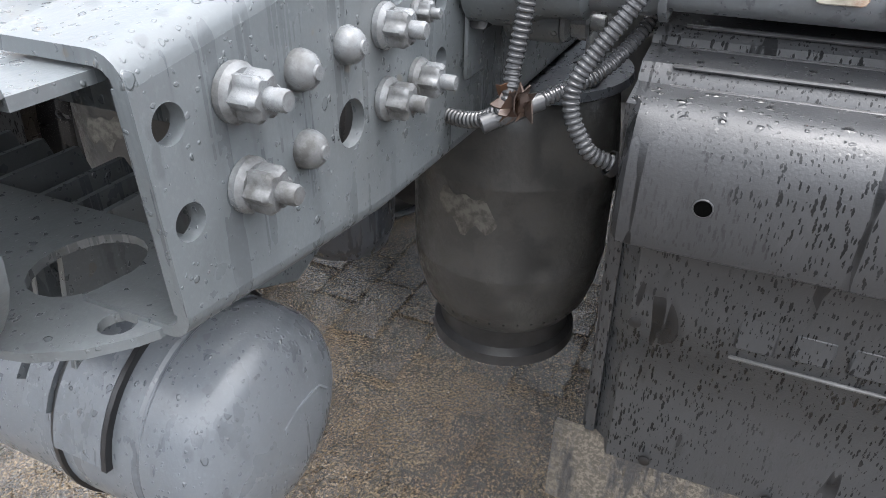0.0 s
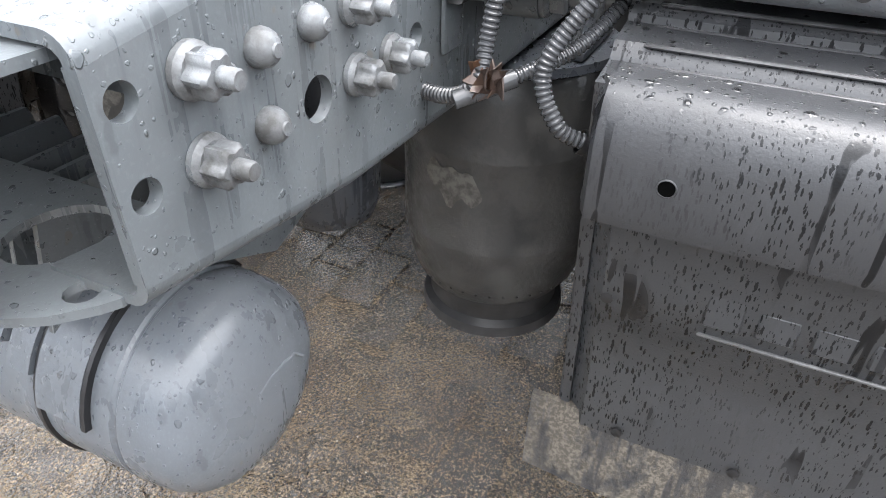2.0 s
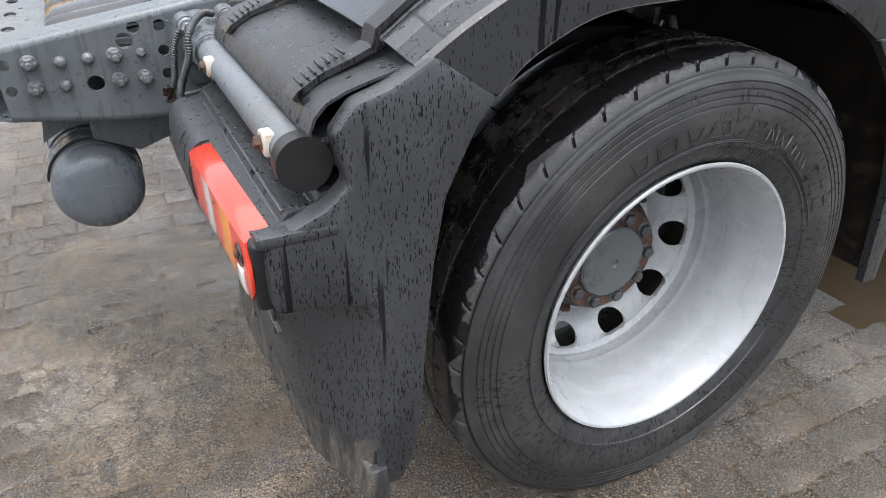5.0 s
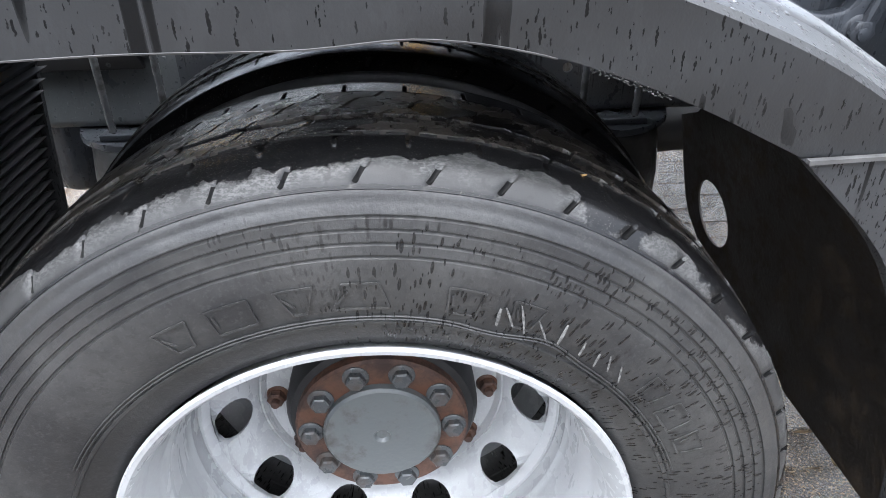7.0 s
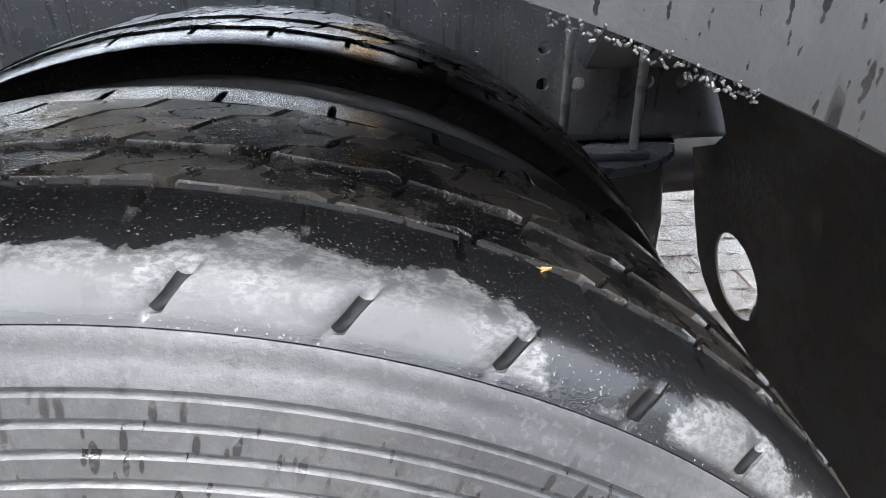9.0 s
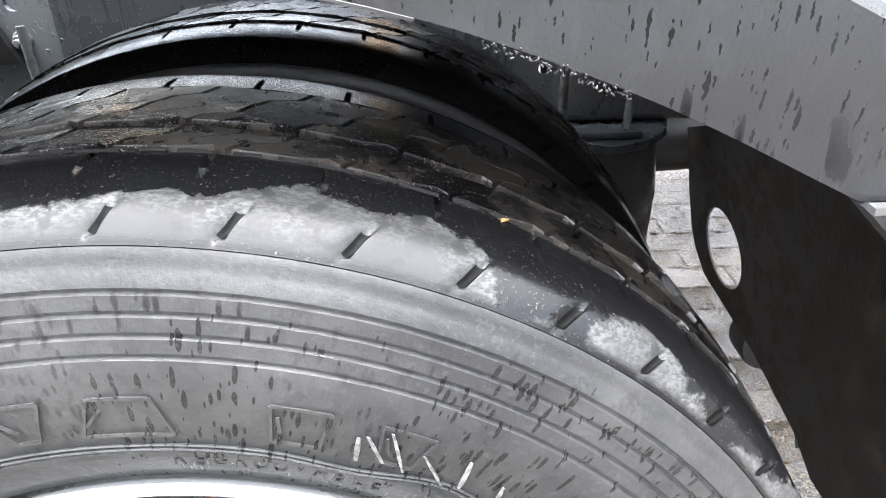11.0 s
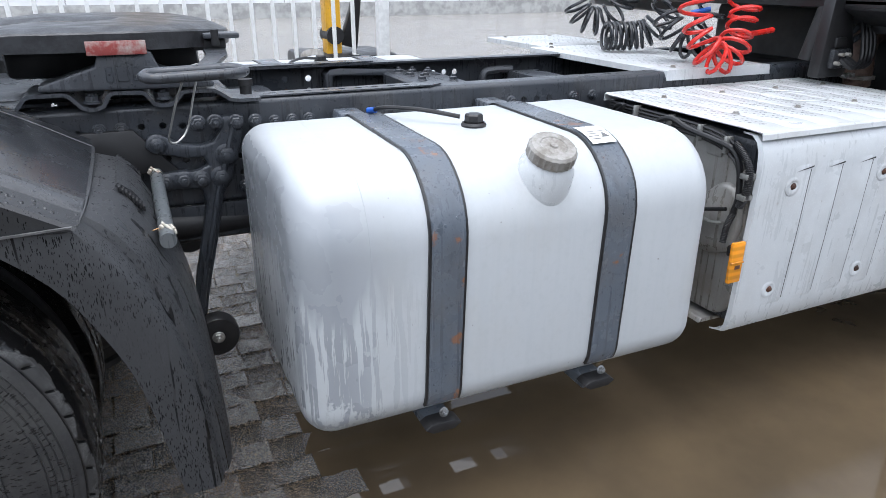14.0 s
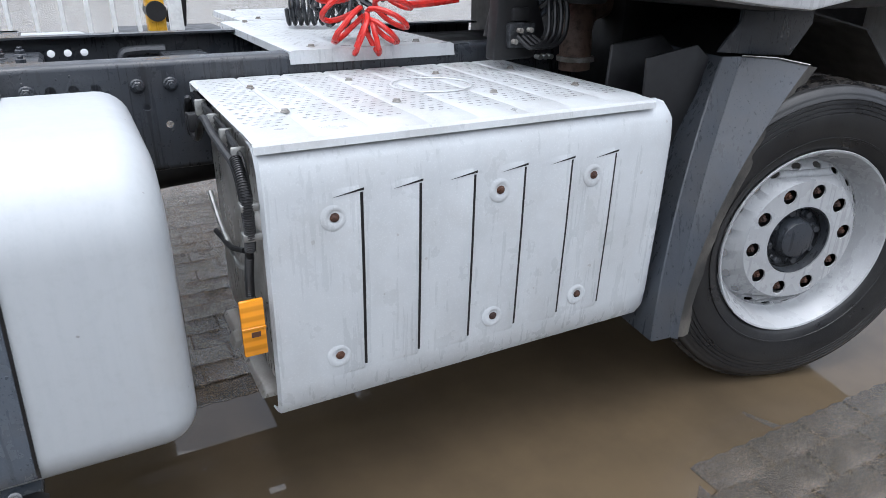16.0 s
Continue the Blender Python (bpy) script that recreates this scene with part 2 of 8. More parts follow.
def tread_material(scuffed=False):
    """Wet black tread, dusty on the block tops; scuffed: scraped pale along the shoulder's edge."""
    k = Nodes("shoulder_rubber" if scuffed else "tread_rubber")
    dust = k.ramp(k.noise(15.0, 6.0, 0.7), 0.44, 0.56)
    fine = k.noise(620.0, 3.0, 0.6)
    c = k.mix(k.math('MULTIPLY', dust, 0.75), (0.005, 0.005, 0.0055), (0.036, 0.0305, 0.025))
    c = k.mix(k.ramp(fine, 0.62, 0.65, 0, 0.6), c, (0.18, 0.165, 0.14))
    r = k.ramp(dust, 0, 1, 0.10, 0.44)
    if scuffed:
        c = k.mix(k.ramp(fine, 0.645, 0.67, 0, 0.5), (0.007, 0.007, 0.0075), (0.16, 0.15, 0.13))
        r = k.ramp(dust, 0, 1, 0.14, 0.24)
        p = k.add("ShaderNodeSeparateXYZ", [(0, k.co)])
        ragged = k.math('ADD', p.outputs[1], k.math('MULTIPLY', k.math('SUBTRACT', k.noise(38.0, 6.0, 0.7), 0.5), 0.030))
        ragged = k.math('ADD', ragged, k.math('MULTIPLY', k.math('SUBTRACT', k.noise(6.5, 2.0), 0.46), 0.11))
        band = k.math('MULTIPLY', k.ramp(ragged, 0.0490, 0.0450), k.ramp(p.outputs[1], 0.0300, 0.0325))
        mott = k.ramp(k.noise(430.0, 5.0, 0.7, (0.5, 1, 1)), 0.43, 0.57)
        top = k.ramp(ragged, 0.030, 0.046)
        pale = k.mix(k.math('MULTIPLY', mott, top), (0.036, 0.036, 0.036), (0.105, 0.105, 0.103))
        pale = k.mix(k.ramp(k.noise(55.0, 4.0, 0.6), 0.56, 0.62), pale, (0.03, 0.03, 0.03))
        c = k.mix(band, c, pale)
        r = k.math('ADD', r, k.math('MULTIPLY', band, 0.25))
    k.put("Base Color", c)
    k.put("Roughness", r)
    k.put("Specular IOR Level", 0.35)
    k.put("Coat Weight", 0.0 if scuffed else 0.2)
    k.put("Coat Roughness", 0.08)
    k.bump(k.math('ADD', k.math('MULTIPLY', fine, 0.6), k.noise(60.0, 2.0)), 0.30, 0.0010)
    return k.mat


def lens(name, colour, ribs=700.0, rough=0.12):
    """Moulded lamp glass with fine upright ribs."""
    k = Nodes(name)
    w = k.add("ShaderNodeTexWave", [("Vector", k.co), ("Scale", ribs / 6.28), ("Distortion", 0.0)], bands_direction='Z')
    shade = k.ramp(w.outputs["Fac"], 0.2, 0.8)
    k.put("Base Color", k.mix(shade, colour, tuple(v * 0.72 for v in colour)))
    k.put("Roughness", k.ramp(k.noise(40.0), 0.3, 0.7, rough, rough + 0.12))
    k.put("Coat Weight", 0.6)
    k.put("Coat Roughness", 0.06)
    k.bump(w.outputs["Fac"], 0.35, 0.001)
    return k.mat


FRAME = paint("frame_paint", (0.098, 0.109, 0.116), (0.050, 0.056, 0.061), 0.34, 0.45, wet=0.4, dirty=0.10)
# darker tone of the frame grey, for the front rail half and fittings
FRAME_DARK = paint("frame_grey_dark", (0.036, 0.041, 0.049), (0.019, 0.021, 0.025), 0.33, 0.7, wet=0.3, dirty=0.12)
STEEL = plain("bare_steel", (0.42, 0.42, 0.40), 0.38, 0.75, 0.35)
NUT = rusty("grey_nut", (0.130, 0.138, 0.145), (0.048, 0.048, 0.047), 0.52, 0.26)
TANK_GREY = paint("tank_grey", (0.105, 0.116, 0.129), (0.060, 0.066, 0.074), 0.30, 0.4, wet=0.3, dirty=0.08)
PLASTIC = plastic("guard_plastic", (0.030, 0.0312, 0.0335), rough=0.50, grey=(0.040, 0.0415, 0.0445), beads=0.5)
PLASTIC_WET = plastic("arch_plastic", (0.0145, 0.016, 0.0185), wet=0.16, rough=0.33, grey=(0.021, 0.023, 0.026), coat=0.62, beads=0.20, marks=0.3, grain=0.012, soaked=True)
STRAP_PLASTIC = plastic("strap_rubber", (0.018, 0.018, 0.019), 0.2, 0.46, (0.034, 0.034, 0.034))
BELLOWS = rusty("bellows_rubber", (0.038, 0.038, 0.0375), (0.064, 0.062, 0.058), 0.54, 0.40)
HOSE = plain("hose_plastic", (0.055, 0.057, 0.061), 0.20, 0.0, 0.4)
BLACK = plain("black_plastic", (0.012, 0.012, 0.013), 0.4)
DARK = plain("dark_iron", (0.011, 0.011, 0.012), 0.5)
TUBE = paint("tube_paint", (0.115, 0.125, 0.135), (0.06, 0.065, 0.07), 0.36, 0.6, wet=0.3)
BRASS = rusty("rusty_clip", (0.50, 0.47, 0.40), (0.20, 0.085, 0.035), 0.56, 0.5)
LEAF = rusty("dead_leaf", (0.040, 0.019, 0.010), (0.018, 0.010, 0.007), 0.5, 0.5)
RUST = rusty("rust", (0.085, 0.038, 0.022), (0.036, 0.021, 0.017), 0.5, 0.6)
HUB = rusty("hub_grey", (0.100, 0.110, 0.112), (0.066, 0.063, 0.058), 0.60, 0.45)
HUB_BOLT = rusty("hub_bolt_grey", (0.058, 0.064, 0.068), (0.050, 0.036, 0.028), 0.56, 0.30)
WHITE = paint("tank_white", (0.52, 0.542, 0.556), (0.38, 0.41, 0.428), 0.33, 0.13, dirty=0.18, dirt=(0.30, 0.287, 0.265))
RIM = paint("rim_white", (0.38, 0.39, 0.40), (0.25, 0.26, 0.27), 0.28, 0.25, dirty=0.16, dirt=(0.21, 0.20, 0.185))
STRAP = paint("strap_grey", (0.092, 0.108, 0.130), (0.048, 0.056, 0.068), 0.28, 0.5, wet=0.35, rust=0.8)
RUBBER = rubber("tyre_rubber", (0.022, 0.0224, 0.0236), (0.053, 0.053, 0.052), 0.8, 0.44, splash=True)
TREAD = tread_material()
SCUFF = tread_material(True)
FLAP = muddy_rubber()
FRONT_RUBBER = rubber("front_tyre_rubber", (0.011, 0.011, 0.012), (0.024, 0.024, 0.023), 0.6, 0.40)
VOID = plain("dark_void", (0.003, 0.003, 0.003), 0.85)
VOID.node_tree.nodes["Principled BSDF"].inputs["Specular IOR Level"].default_value = 0.0
SLOT = plain("slot_shade", (0.075, 0.075, 0.074), 0.6)
# near-black with little gloss, paints the shade inside the shoulder cuts
CUT_SHADE = plain("cut_shade", (0.0042, 0.0042, 0.0044), 0.6, 0.0, 0.5, 0.3, 120.0)
CUT_SHADE.node_tree.nodes["Principled BSDF"].inputs["Specular IOR Level"].default_value = 0.15
SKIRT = plastic("skirt_plastic", (0.036, 0.0375, 0.040), wet=0.2, rough=0.48, grey=(0.046, 0.048, 0.051), beads=0.2, marks=1.0)
CHALK = plain("chalky_scrape", (0.19, 0.19, 0.185), 0.7, 0.0, 0.6, 0.3, 200.0)
RED = lens("lens_red", (0.80, 0.058, 0.024))
AMBER = lens("lens_amber", (0.95, 0.30, 0.015))
CLEAR = lens("lens_clear", (0.68, 0.62, 0.58))
PINK = lens("lens_top", (0.78, 0.062, 0.030), 60.0, 0.10)
ORANGE = lens("reflector_orange", (0.78, 0.30, 0.015), 90.0)
COIL_RED = plain("coil_red", (0.66, 0.030, 0.022), 0.3, 0.0, 0.25)
COIL_BLACK = plain("coil_black", (0.022, 0.024, 0.028), 0.3)
BLUE = plain("blue_coupling", (0.02, 0.11, 0.50), 0.35)
YELLOW = paint("machine_yellow", (0.78, 0.42, 0.03), (0.5, 0.26, 0.02), 0.35, 0.3)
FENCE = plain("fence_white", (0.74, 0.75, 0.74), 0.45, 0.0, 0.12)
EXHAUST = rusty("exhaust", (0.15, 0.095, 0.070), (0.06, 0.042, 0.034), 0.52, 0.6)
PLATE = paint("step_white", (0.50, 0.518, 0.527), (0.35, 0.37, 0.39), 0.36, 0.3, dirty=0.3, dirt=(0.27, 0.257, 0.235))
PAPER = plain("paper_label", (0.72, 0.72, 0.70), 0.5, 0.0, 0.1)
INK = plain("ink_grey", (0.12, 0.12, 0.12), 0.6)
CAB = paint("cab_white", (0.58, 0.59, 0.60), (0.42, 0.43, 0.44), 0.3, 0.2)
CAP = rusty("cap_metal", (0.27, 0.26, 0.24), (0.17, 0.155, 0.135), 0.5, 0.4)
HALL = plain("hall_white", (0.70, 0.71, 0.72), 0.5, 0.0, 0.08, 0.05, 2.0)

# ---- mesh helpers ----


def thing(name, label, category, at=(0, 0, 0), group="", kind=""):
    ob = new(name)
    ob.empty_display_size = 0.1
    ob.location = at
    return tagged(ob, label, category, group, kind)


def part(name, bm, material, parent=None, label="", angle=38, normals=True):
    """Link a bmesh, given in world coordinates, as one mesh object under a thing or a part."""
    if normals:
        bmesh.ops.recalc_face_normals(bm, faces=bm.faces)
    me = bpy.data.meshes.new(name)
    bm.to_mesh(me)
    bm.free()
    me.materials.append(material)
    for p in me.polygons:
        p.use_smooth = True
    me.set_sharp_from_angle(angle=radians(angle))
    ob = new(name, me)
    if parent:
        ob.parent = parent
        if parent.type == 'EMPTY':
            ob.matrix_parent_inverse = Matrix.Translation(parent.location).inverted()
    if label:
        ob["label"] = label
    return ob


def box(bm, x0, x1, y0, y1, z0, z1, bevel=0.0, segs=2, m=None):
    c = Matrix.Translation(((x0 + x1) / 2, (y0 + y1) / 2, (z0 + z1) / 2)) @ Matrix.Diagonal((x1 - x0, y1 - y0, z1 - z0, 1))
    g = bmesh.ops.create_cube(bm, size=1.0, matrix=c)
    vs = g["verts"]
    if bevel:
        es = list({e for v in vs for e in v.link_edges})
        r = bmesh.ops.bevel(bm, geom=es, offset=bevel, segments=segs, profile=0.5, affect='EDGES')
        vs = list({v for f in r["faces"] for v in f.verts} | {v for v in vs if v.is_valid})
    if m:
        bmesh.ops.transform(bm, matrix=m, verts=vs)
    return bm


def boxed(x0, x1, y0, y1, z0, z1, bevel=0.0, segs=2, m=None):
    return box(bmesh.new(), x0, x1, y0, y1, z0, z1, bevel, segs, m)


def axes_for(d):
    d = Vector(d).normalized()
    a = d.cross(Vector((0, 0, 1)) if abs(d.z) < 0.9 else Vector((1, 0, 0))).normalized()
    return d, a, d.cross(a).normalized()


def lathe(bm, prof, at, axis=(0, 1, 0), n=32, start=0.0, wave=None):
    """Turn (radius, along) pairs round an axis."""
    d, a, b = axes_for(axis)
    at = Vector(at)
    rings = []
    for r, h in prof:
        if r < 1e-6:
            rings.append([bm.verts.new(at + d * h)])
        else:
            rings.append([bm.verts.new(at + d * h + (a * math.cos(start + 2 * math.pi * i / n) + b * math.sin(start + 2 * math.pi * i / n)) * (r if not wave else wave(r, h, i))) for i in range(n)])
    for p, q in zip(rings, rings[1:]):
        for i in range(n):
            j = (i + 1) % n
            if len(p) == 1 and len(q) == 1:
                continue
            if len(p) == 1:
                bm.faces.new((p[0], q[i], q[j]))
            elif len(q) == 1:
                bm.faces.new((p[i], q[0], p[j]))
            else:
                bm.faces.new((p[i], q[i], q[j], p[j]))
    return bm


def rod(bm, p0, p1, r, r1=None, n=16):
    p0, p1 = Vector(p0), Vector(p1)
    h = (p1 - p0).length
    return lathe(bm, [(0, 0), (r, 0), (r1 if r1 is not None else r, h), (0, h)], p0, p1 - p0, n)


def sweep(bm, pts, r, n=10, radii=None, closed=False):
    """A tube along points."""
    pts = [Vector(p) for p in pts]
    t0 = (pts[1] - pts[0]).normalized()
    _, a, _ = axes_for(t0)
    rings = []
    for i, p in enumerate(pts):
        t = (pts[min(i + 1, len(pts) - 1)] - pts[max(i - 1, 0)]).normalized()
        a = (a - t * a.dot(t)).normalized()
        b = t.cross(a)
        rr = radii[i] if radii else r
        rings.append([bm.verts.new(p + (a * math.cos(2 * math.pi * k / n) + b * math.sin(2 * math.pi * k / n)) * rr) for k in range(n)])
    for p, q in zip(rings, rings[1:]):
        for k in range(n):
            bm.faces.new((p[k], p[(k + 1) % n], q[(k + 1) % n], q[k]))
    if closed:
        for k in range(n):
            bm.faces.new((rings[-1][k], rings[-1][(k + 1) % n], rings[0][(k + 1) % n], rings[0][k]))
    else:
        bm.faces.new(rings[0])
        bm.faces.new(rings[-1][::-1])
    return bm


def smooth_path(pts, per=8):
    """Catmull-Rom through the points."""
    pts = [Vector(p) for p in pts]
    ext = [pts[0] * 2 - pts[1], *pts, pts[-1] * 2 - pts[-2]]
    out = []
    for i in range(1, len(ext) - 2):
        p0, p1, p2, p3 = ext[i - 1:i + 3]
        for k in range(per):
            t = k / per
            out.append(0.5 * ((2 * p1) + (p2 - p0) * t + (2 * p0 - 5 * p1 + 4 * p2 - p3) * t * t + (3 * p1 - p0 - 3 * p2 + p3) * t ** 3))
    out.append(pts[-1])
    return out


def conduit(bm, pts, r, pitch=0.0048, n=12):
    """A corrugated hose."""
    path = smooth_path(pts, 24)
    dist = [0.0]
    for p, q in zip(path, path[1:]):
        dist.append(dist[-1] + (q - p).length)
    total = dist[-1]
    steps = max(int(total / (pitch / 4)), 4)
    out, radii, j = [], [], 0
    for s in range(steps + 1):
        d = total * s / steps
        while j < len(dist) - 2 and dist[j + 1] < d:
            j += 1
        f = (d - dist[j]) / max(dist[j + 1] - dist[j], 1e-9)
        out.append(path[j].lerp(path[j + 1], f))
        radii.append(r * (1.0 if s % 4 < 2 else 0.84))
    return sweep(bm, out, r, n, radii)


def plate(bm, outer, holes, to3d, depth):
    """A flat sheet with holes: 2D loops, a map to 3D, and the thickness as a vector."""
    edges = []
    for loop in [outer, *holes]:
        vs = [bm.verts.new(to3d(*p)) for p in loop]
        edges += [bm.edges.new((vs[i], vs[(i + 1) % len(vs)])) for i in range(len(vs))]
    bmesh.ops.triangle_fill(bm, edges=edges, use_beauty=True)
    faces = list(bm.faces)
    r = bmesh.ops.extrude_face_region(bm, geom=faces)
    bmesh.ops.translate(bm, vec=Vector(depth), verts=[v for v in r["geom"] if isinstance(v, bmesh.types.BMVert)])
    return bm


def ring2d(cx, cy, rx, ry=None, n=20):
    ry = ry or rx
    return [(cx + rx * math.cos(2 * math.pi * i / n), cy + ry * math.sin(2 * math.pi * i / n)) for i in range(n)]


def loft(bm, rows, close=False, caps=False):
    """Faces between rows of points, row by row."""
    vr = [[bm.verts.new(p) for p in row] for row in rows]
    n = len(vr[0])
    for p, q in zip(vr, vr[1:]):
        for i in range(n if close else n - 1):
            bm.faces.new((p[i], p[(i + 1) % n], q[(i + 1) % n], q[i]))
    if caps:
        bm.faces.new(vr[0][::-1])
        bm.faces.new(vr[-1])
    return bm


def thick(bm, t):
    bmesh.ops.recalc_face_normals(bm, faces=bm.faces)
    bmesh.ops.solidify(bm, geom=list(bm.faces), thickness=t)
    return bm


def prism(bm, poly, y0, y1, bevel=0.0, segs=2):
    """An outline in x and z, drawn out along y."""
    a = [bm.verts.new((x, y0, z)) for x, z in poly]
    f = bm.faces.new(a)
    r = bmesh.ops.extrude_face_region(bm, geom=[f])
    bmesh.ops.translate(bm, vec=(0, y1 - y0, 0), verts=[v for v in r["geom"] if isinstance(v, bmesh.types.BMVert)])
    if bevel:
        bmesh.ops.recalc_face_normals(bm, faces=bm.faces)
        bmesh.ops.bevel(bm, geom=list(bm.edges), offset=bevel, segments=segs, profile=0.5, affect='EDGES')
    return bm


def along(pts, n):
    """n points at even steps along a 2D line, smoothed."""
    p3 = smooth_path([(x, 0, z) for x, z in pts], 10)
    d = [0.0]
    for p, q in zip(p3, p3[1:]):
        d.append(d[-1] + (q - p).length)
    out, j = [], 0
    for i in range(n):
        s = d[-1] * i / (n - 1)
        while j < len(d) - 2 and d[j + 1] < s:
            j += 1
        f = (s - d[j]) / max(d[j + 1] - d[j], 1e-9)
        q = p3[j].lerp(p3[j + 1], f)
        out.append((q.x, q.z))
    return out


def bolt(bm, at, d, r=0.016, h=0.014, stud=0.0, n=6, flange=True):
    """A hexagon head or nut with its flange, and a stud where one shows."""
    at, d = Vector(at), Vector(d).normalized()
    if flange:
        lathe(bm, [(0, 0), (r * 1.32, 0), (r * 1.32, h * 0.18), (r * 1.08, h * 0.34), (0, h * 0.34)], at, d, 20)
    if n == 36:
        lathe(bm, [(0, h * 0.3), (r, h * 0.3), (r, h * 0.88), (r * 0.82, h), (0, h)], at, d, n, wave=lambda q, hh, i: q * (1.0 + 0.13 * math.cos(i * math.pi / 3)))
    else:
        lathe(bm, [(0, h * 0.3), (r, h * 0.3), (r, h * 0.88), (r * 0.82, h), (0, h)], at, d, n)
    if stud:
        lathe(bm, [(0, h), (r * 0.5, h), (r * 0.5, h + stud * 0.85), (r * 0.42, h + stud), (0, h + stud)], at, d, 14)
    return bm


def mirror_of(ob):
    """The twin of a thing on the far side of the truck."""
    x, y, z = ob.location
    return copy_thing(ob, Matrix.Translation((x, 2 * YC - y, z)) @ Matrix.Diagonal((1, -1, 1, 1)))


YC = 1.137       # the truck's centre line
AXLE = 0.49      # height of the wheel centres
RAIL_Y = 0.757   # outer face of the near rail

# ---- ground ----
def sink(x, y):
    """How far the paving lies over (+) or under (-) the water of the puddle."""
    n = noise.noise(Vector((x * 1.1, y * 1.4, 0.0))) * 0.004 + noise.noise(Vector((x * 4.0, y * 4.0, 5.0))) * 0.002
    edge = float(np.interp(x, (0.95, 1.25, 2.9, 3.13, 3.36, 3.65, 4.1, 4.6), (0.5, -0.45, -0.50, -0.27, -0.22, -0.17, -0.20, -0.25)))
    far = float(np.interp(x, (0.7, 1.0, 1.6, 2.0, 2.4, 2.8), (0.55, 0.75, 0.90, 0.82, 0.80, 1.6)))
    inside = min(y - edge, far - y, x - 0.98)
    return min(max(-0.070 * inside, -0.013), 0.009) + n


def silt(x, y):
    """Height of the sand bed: level with the joints, and over the stones where it has washed up."""
    drift = noise.noise(Vector((x * 2.3, y * 2.3, 3.0))) * 0.0035 + noise.noise(Vector((x * 9.0, y * 9.0, 8.0))) * 0.0018
    cover = float(np.interp(x, (-1.2, -0.4, 0.2), (-0.0030, -0.0034, -0.0045)))
    cover += 0.0062 * float(np.interp(x, (-1.5, -1.15, -0.3, 0.0), (0, 1, 1, 0))) * float(np.interp(y, (0.15, 0.45, 1.6, 2.0), (0, 1, 1, 0)))
    return 0.002 + sink(x, y) + min(drift * 0.55 + cover - 0.0006, 0.0045) - 0.0012


gx = [-400.0, -40.0, -8.0] + [-3.5 + 0.06 * i for i in range(150)] + [9.0, 40.0, 400.0]
gy = [-400.0, -40.0, -6.0] + [-2.2 + 0.06 * i for i in range(125)] + [9.0, 40.0, 400.0]
gv = [(x, y, silt(x, y) if -4 < x < 6 and -3 < y < 6 else 0.004) for x in gx for y in gy]
ny = len(gy)
gf = [(i * ny + k, (i + 1) * ny + k, (i + 1) * ny + k + 1, i * ny + k + 1) for i in range(len(gx) - 1) for k in range(ny - 1)]
ground_me = bpy.data.meshes.new("ground")
ground_me.from_pydata(gv, [], gf)
for p in ground_me.polygons:
    p.use_smooth = True


def yard_material(name, stones):
    """Wet brown silt and worn stones: grit, dark damp patches and a glossy film of water."""
    k = Nodes(name)
    if stones:
        rnd = k.add("ShaderNodeObjectInfo").outputs["Random"]
        isl = k.add("ShaderNodeNewGeometry").outputs["Random Per Island"]
        tone = k.math('FRACT', k.math('ADD', rnd, isl))
        c = k.mix(tone, (0.046, 0.033, 0.020), (0.064, 0.046, 0.028))
    else:
        c = k.mix(k.ramp(k.noise(1.3, 5.0), 0.4, 0.62), (0.132, 0.092, 0.048), (0.148, 0.107, 0.059))
    c = k.mix(k.ramp(k.noise(5.0, 8.0, 0.72), 0.42, 0.58), c, (0.046, 0.035, 0.024))
    if not stones:
        far = k.add("ShaderNodeSeparateXYZ", [(0, k.co)]).outputs[1]
        slab = k.mix(k.ramp(k.noise(0.8, 5.0), 0.4, 0.6), (0.36, 0.345, 0.315), (0.29, 0.275, 0.25))
        c = k.mix(k.ramp(far, 4.5, 4.9), c, slab)
    grit = k.noise(210.0, 4.0, 0.7)
    pebble = drops(k, 70.0, 0.22, 1.0, 0.10, 0.36)
    c = k.mix(k.ramp(grit, 0.53, 0.60, 0, 0.9), c, (0.24, 0.180, 0.112))
    c = k.mix(k.ramp(grit, 0.47, 0.40, 0, 0.8), c, (0.022, 0.017, 0.012))
    c = k.mix(k.math('MULTIPLY', pebble, 0.5), c, (0.20, 0.17, 0.13))
    rustle = k.ramp(k.noise(3.1, 5.0, 0.6), 0.50, 0.64)
    c = k.mix(k.math('MULTIPLY', rustle, 0.45), c, (0.105, 0.060, 0.024))
    k.put("Base Color", c)
    film = k.noise(1.9, 6.0)
    pool = k.ramp(film, 0.50, 0.60)
    k.put("Roughness", k.ramp(pool, 0, 1, 0.22, 0.10))
    k.put("Specular IOR Level", 0.8)
    k.put("Coat Weight", 1.0)
    k.put("Coat IOR", 1.6)
    k.put("Coat Roughness", k.ramp(pool, 0, 1, 0.09, 0.03))
    grain = k.math('ADD', k.math('MULTIPLY', k.noise(150.0, 3.0, 0.6), 3.4), k.math('MULTIPLY', k.noise(26.0, 6.0, 0.65, (0.45, 1, 1)), 1.3))
    grain = k.math('MULTIPLY', grain, k.ramp(pool, 0, 1, 1.0, 0.45))
    h = k.math('ADD', grain, k.math('MULTIPLY', pebble, 0.8))
    crease = k.math('ABSOLUTE', k.math('SUBTRACT', k.noise(11.0, 4.0, 0.55), 0.5))
    h = k.math('ADD', h, k.math('MULTIPLY', k.ramp(crease, 0.0, 0.020), 0.25 if stones else 1.3))
    k.bump(h, 1.0, 0.0060)
    return k.mat


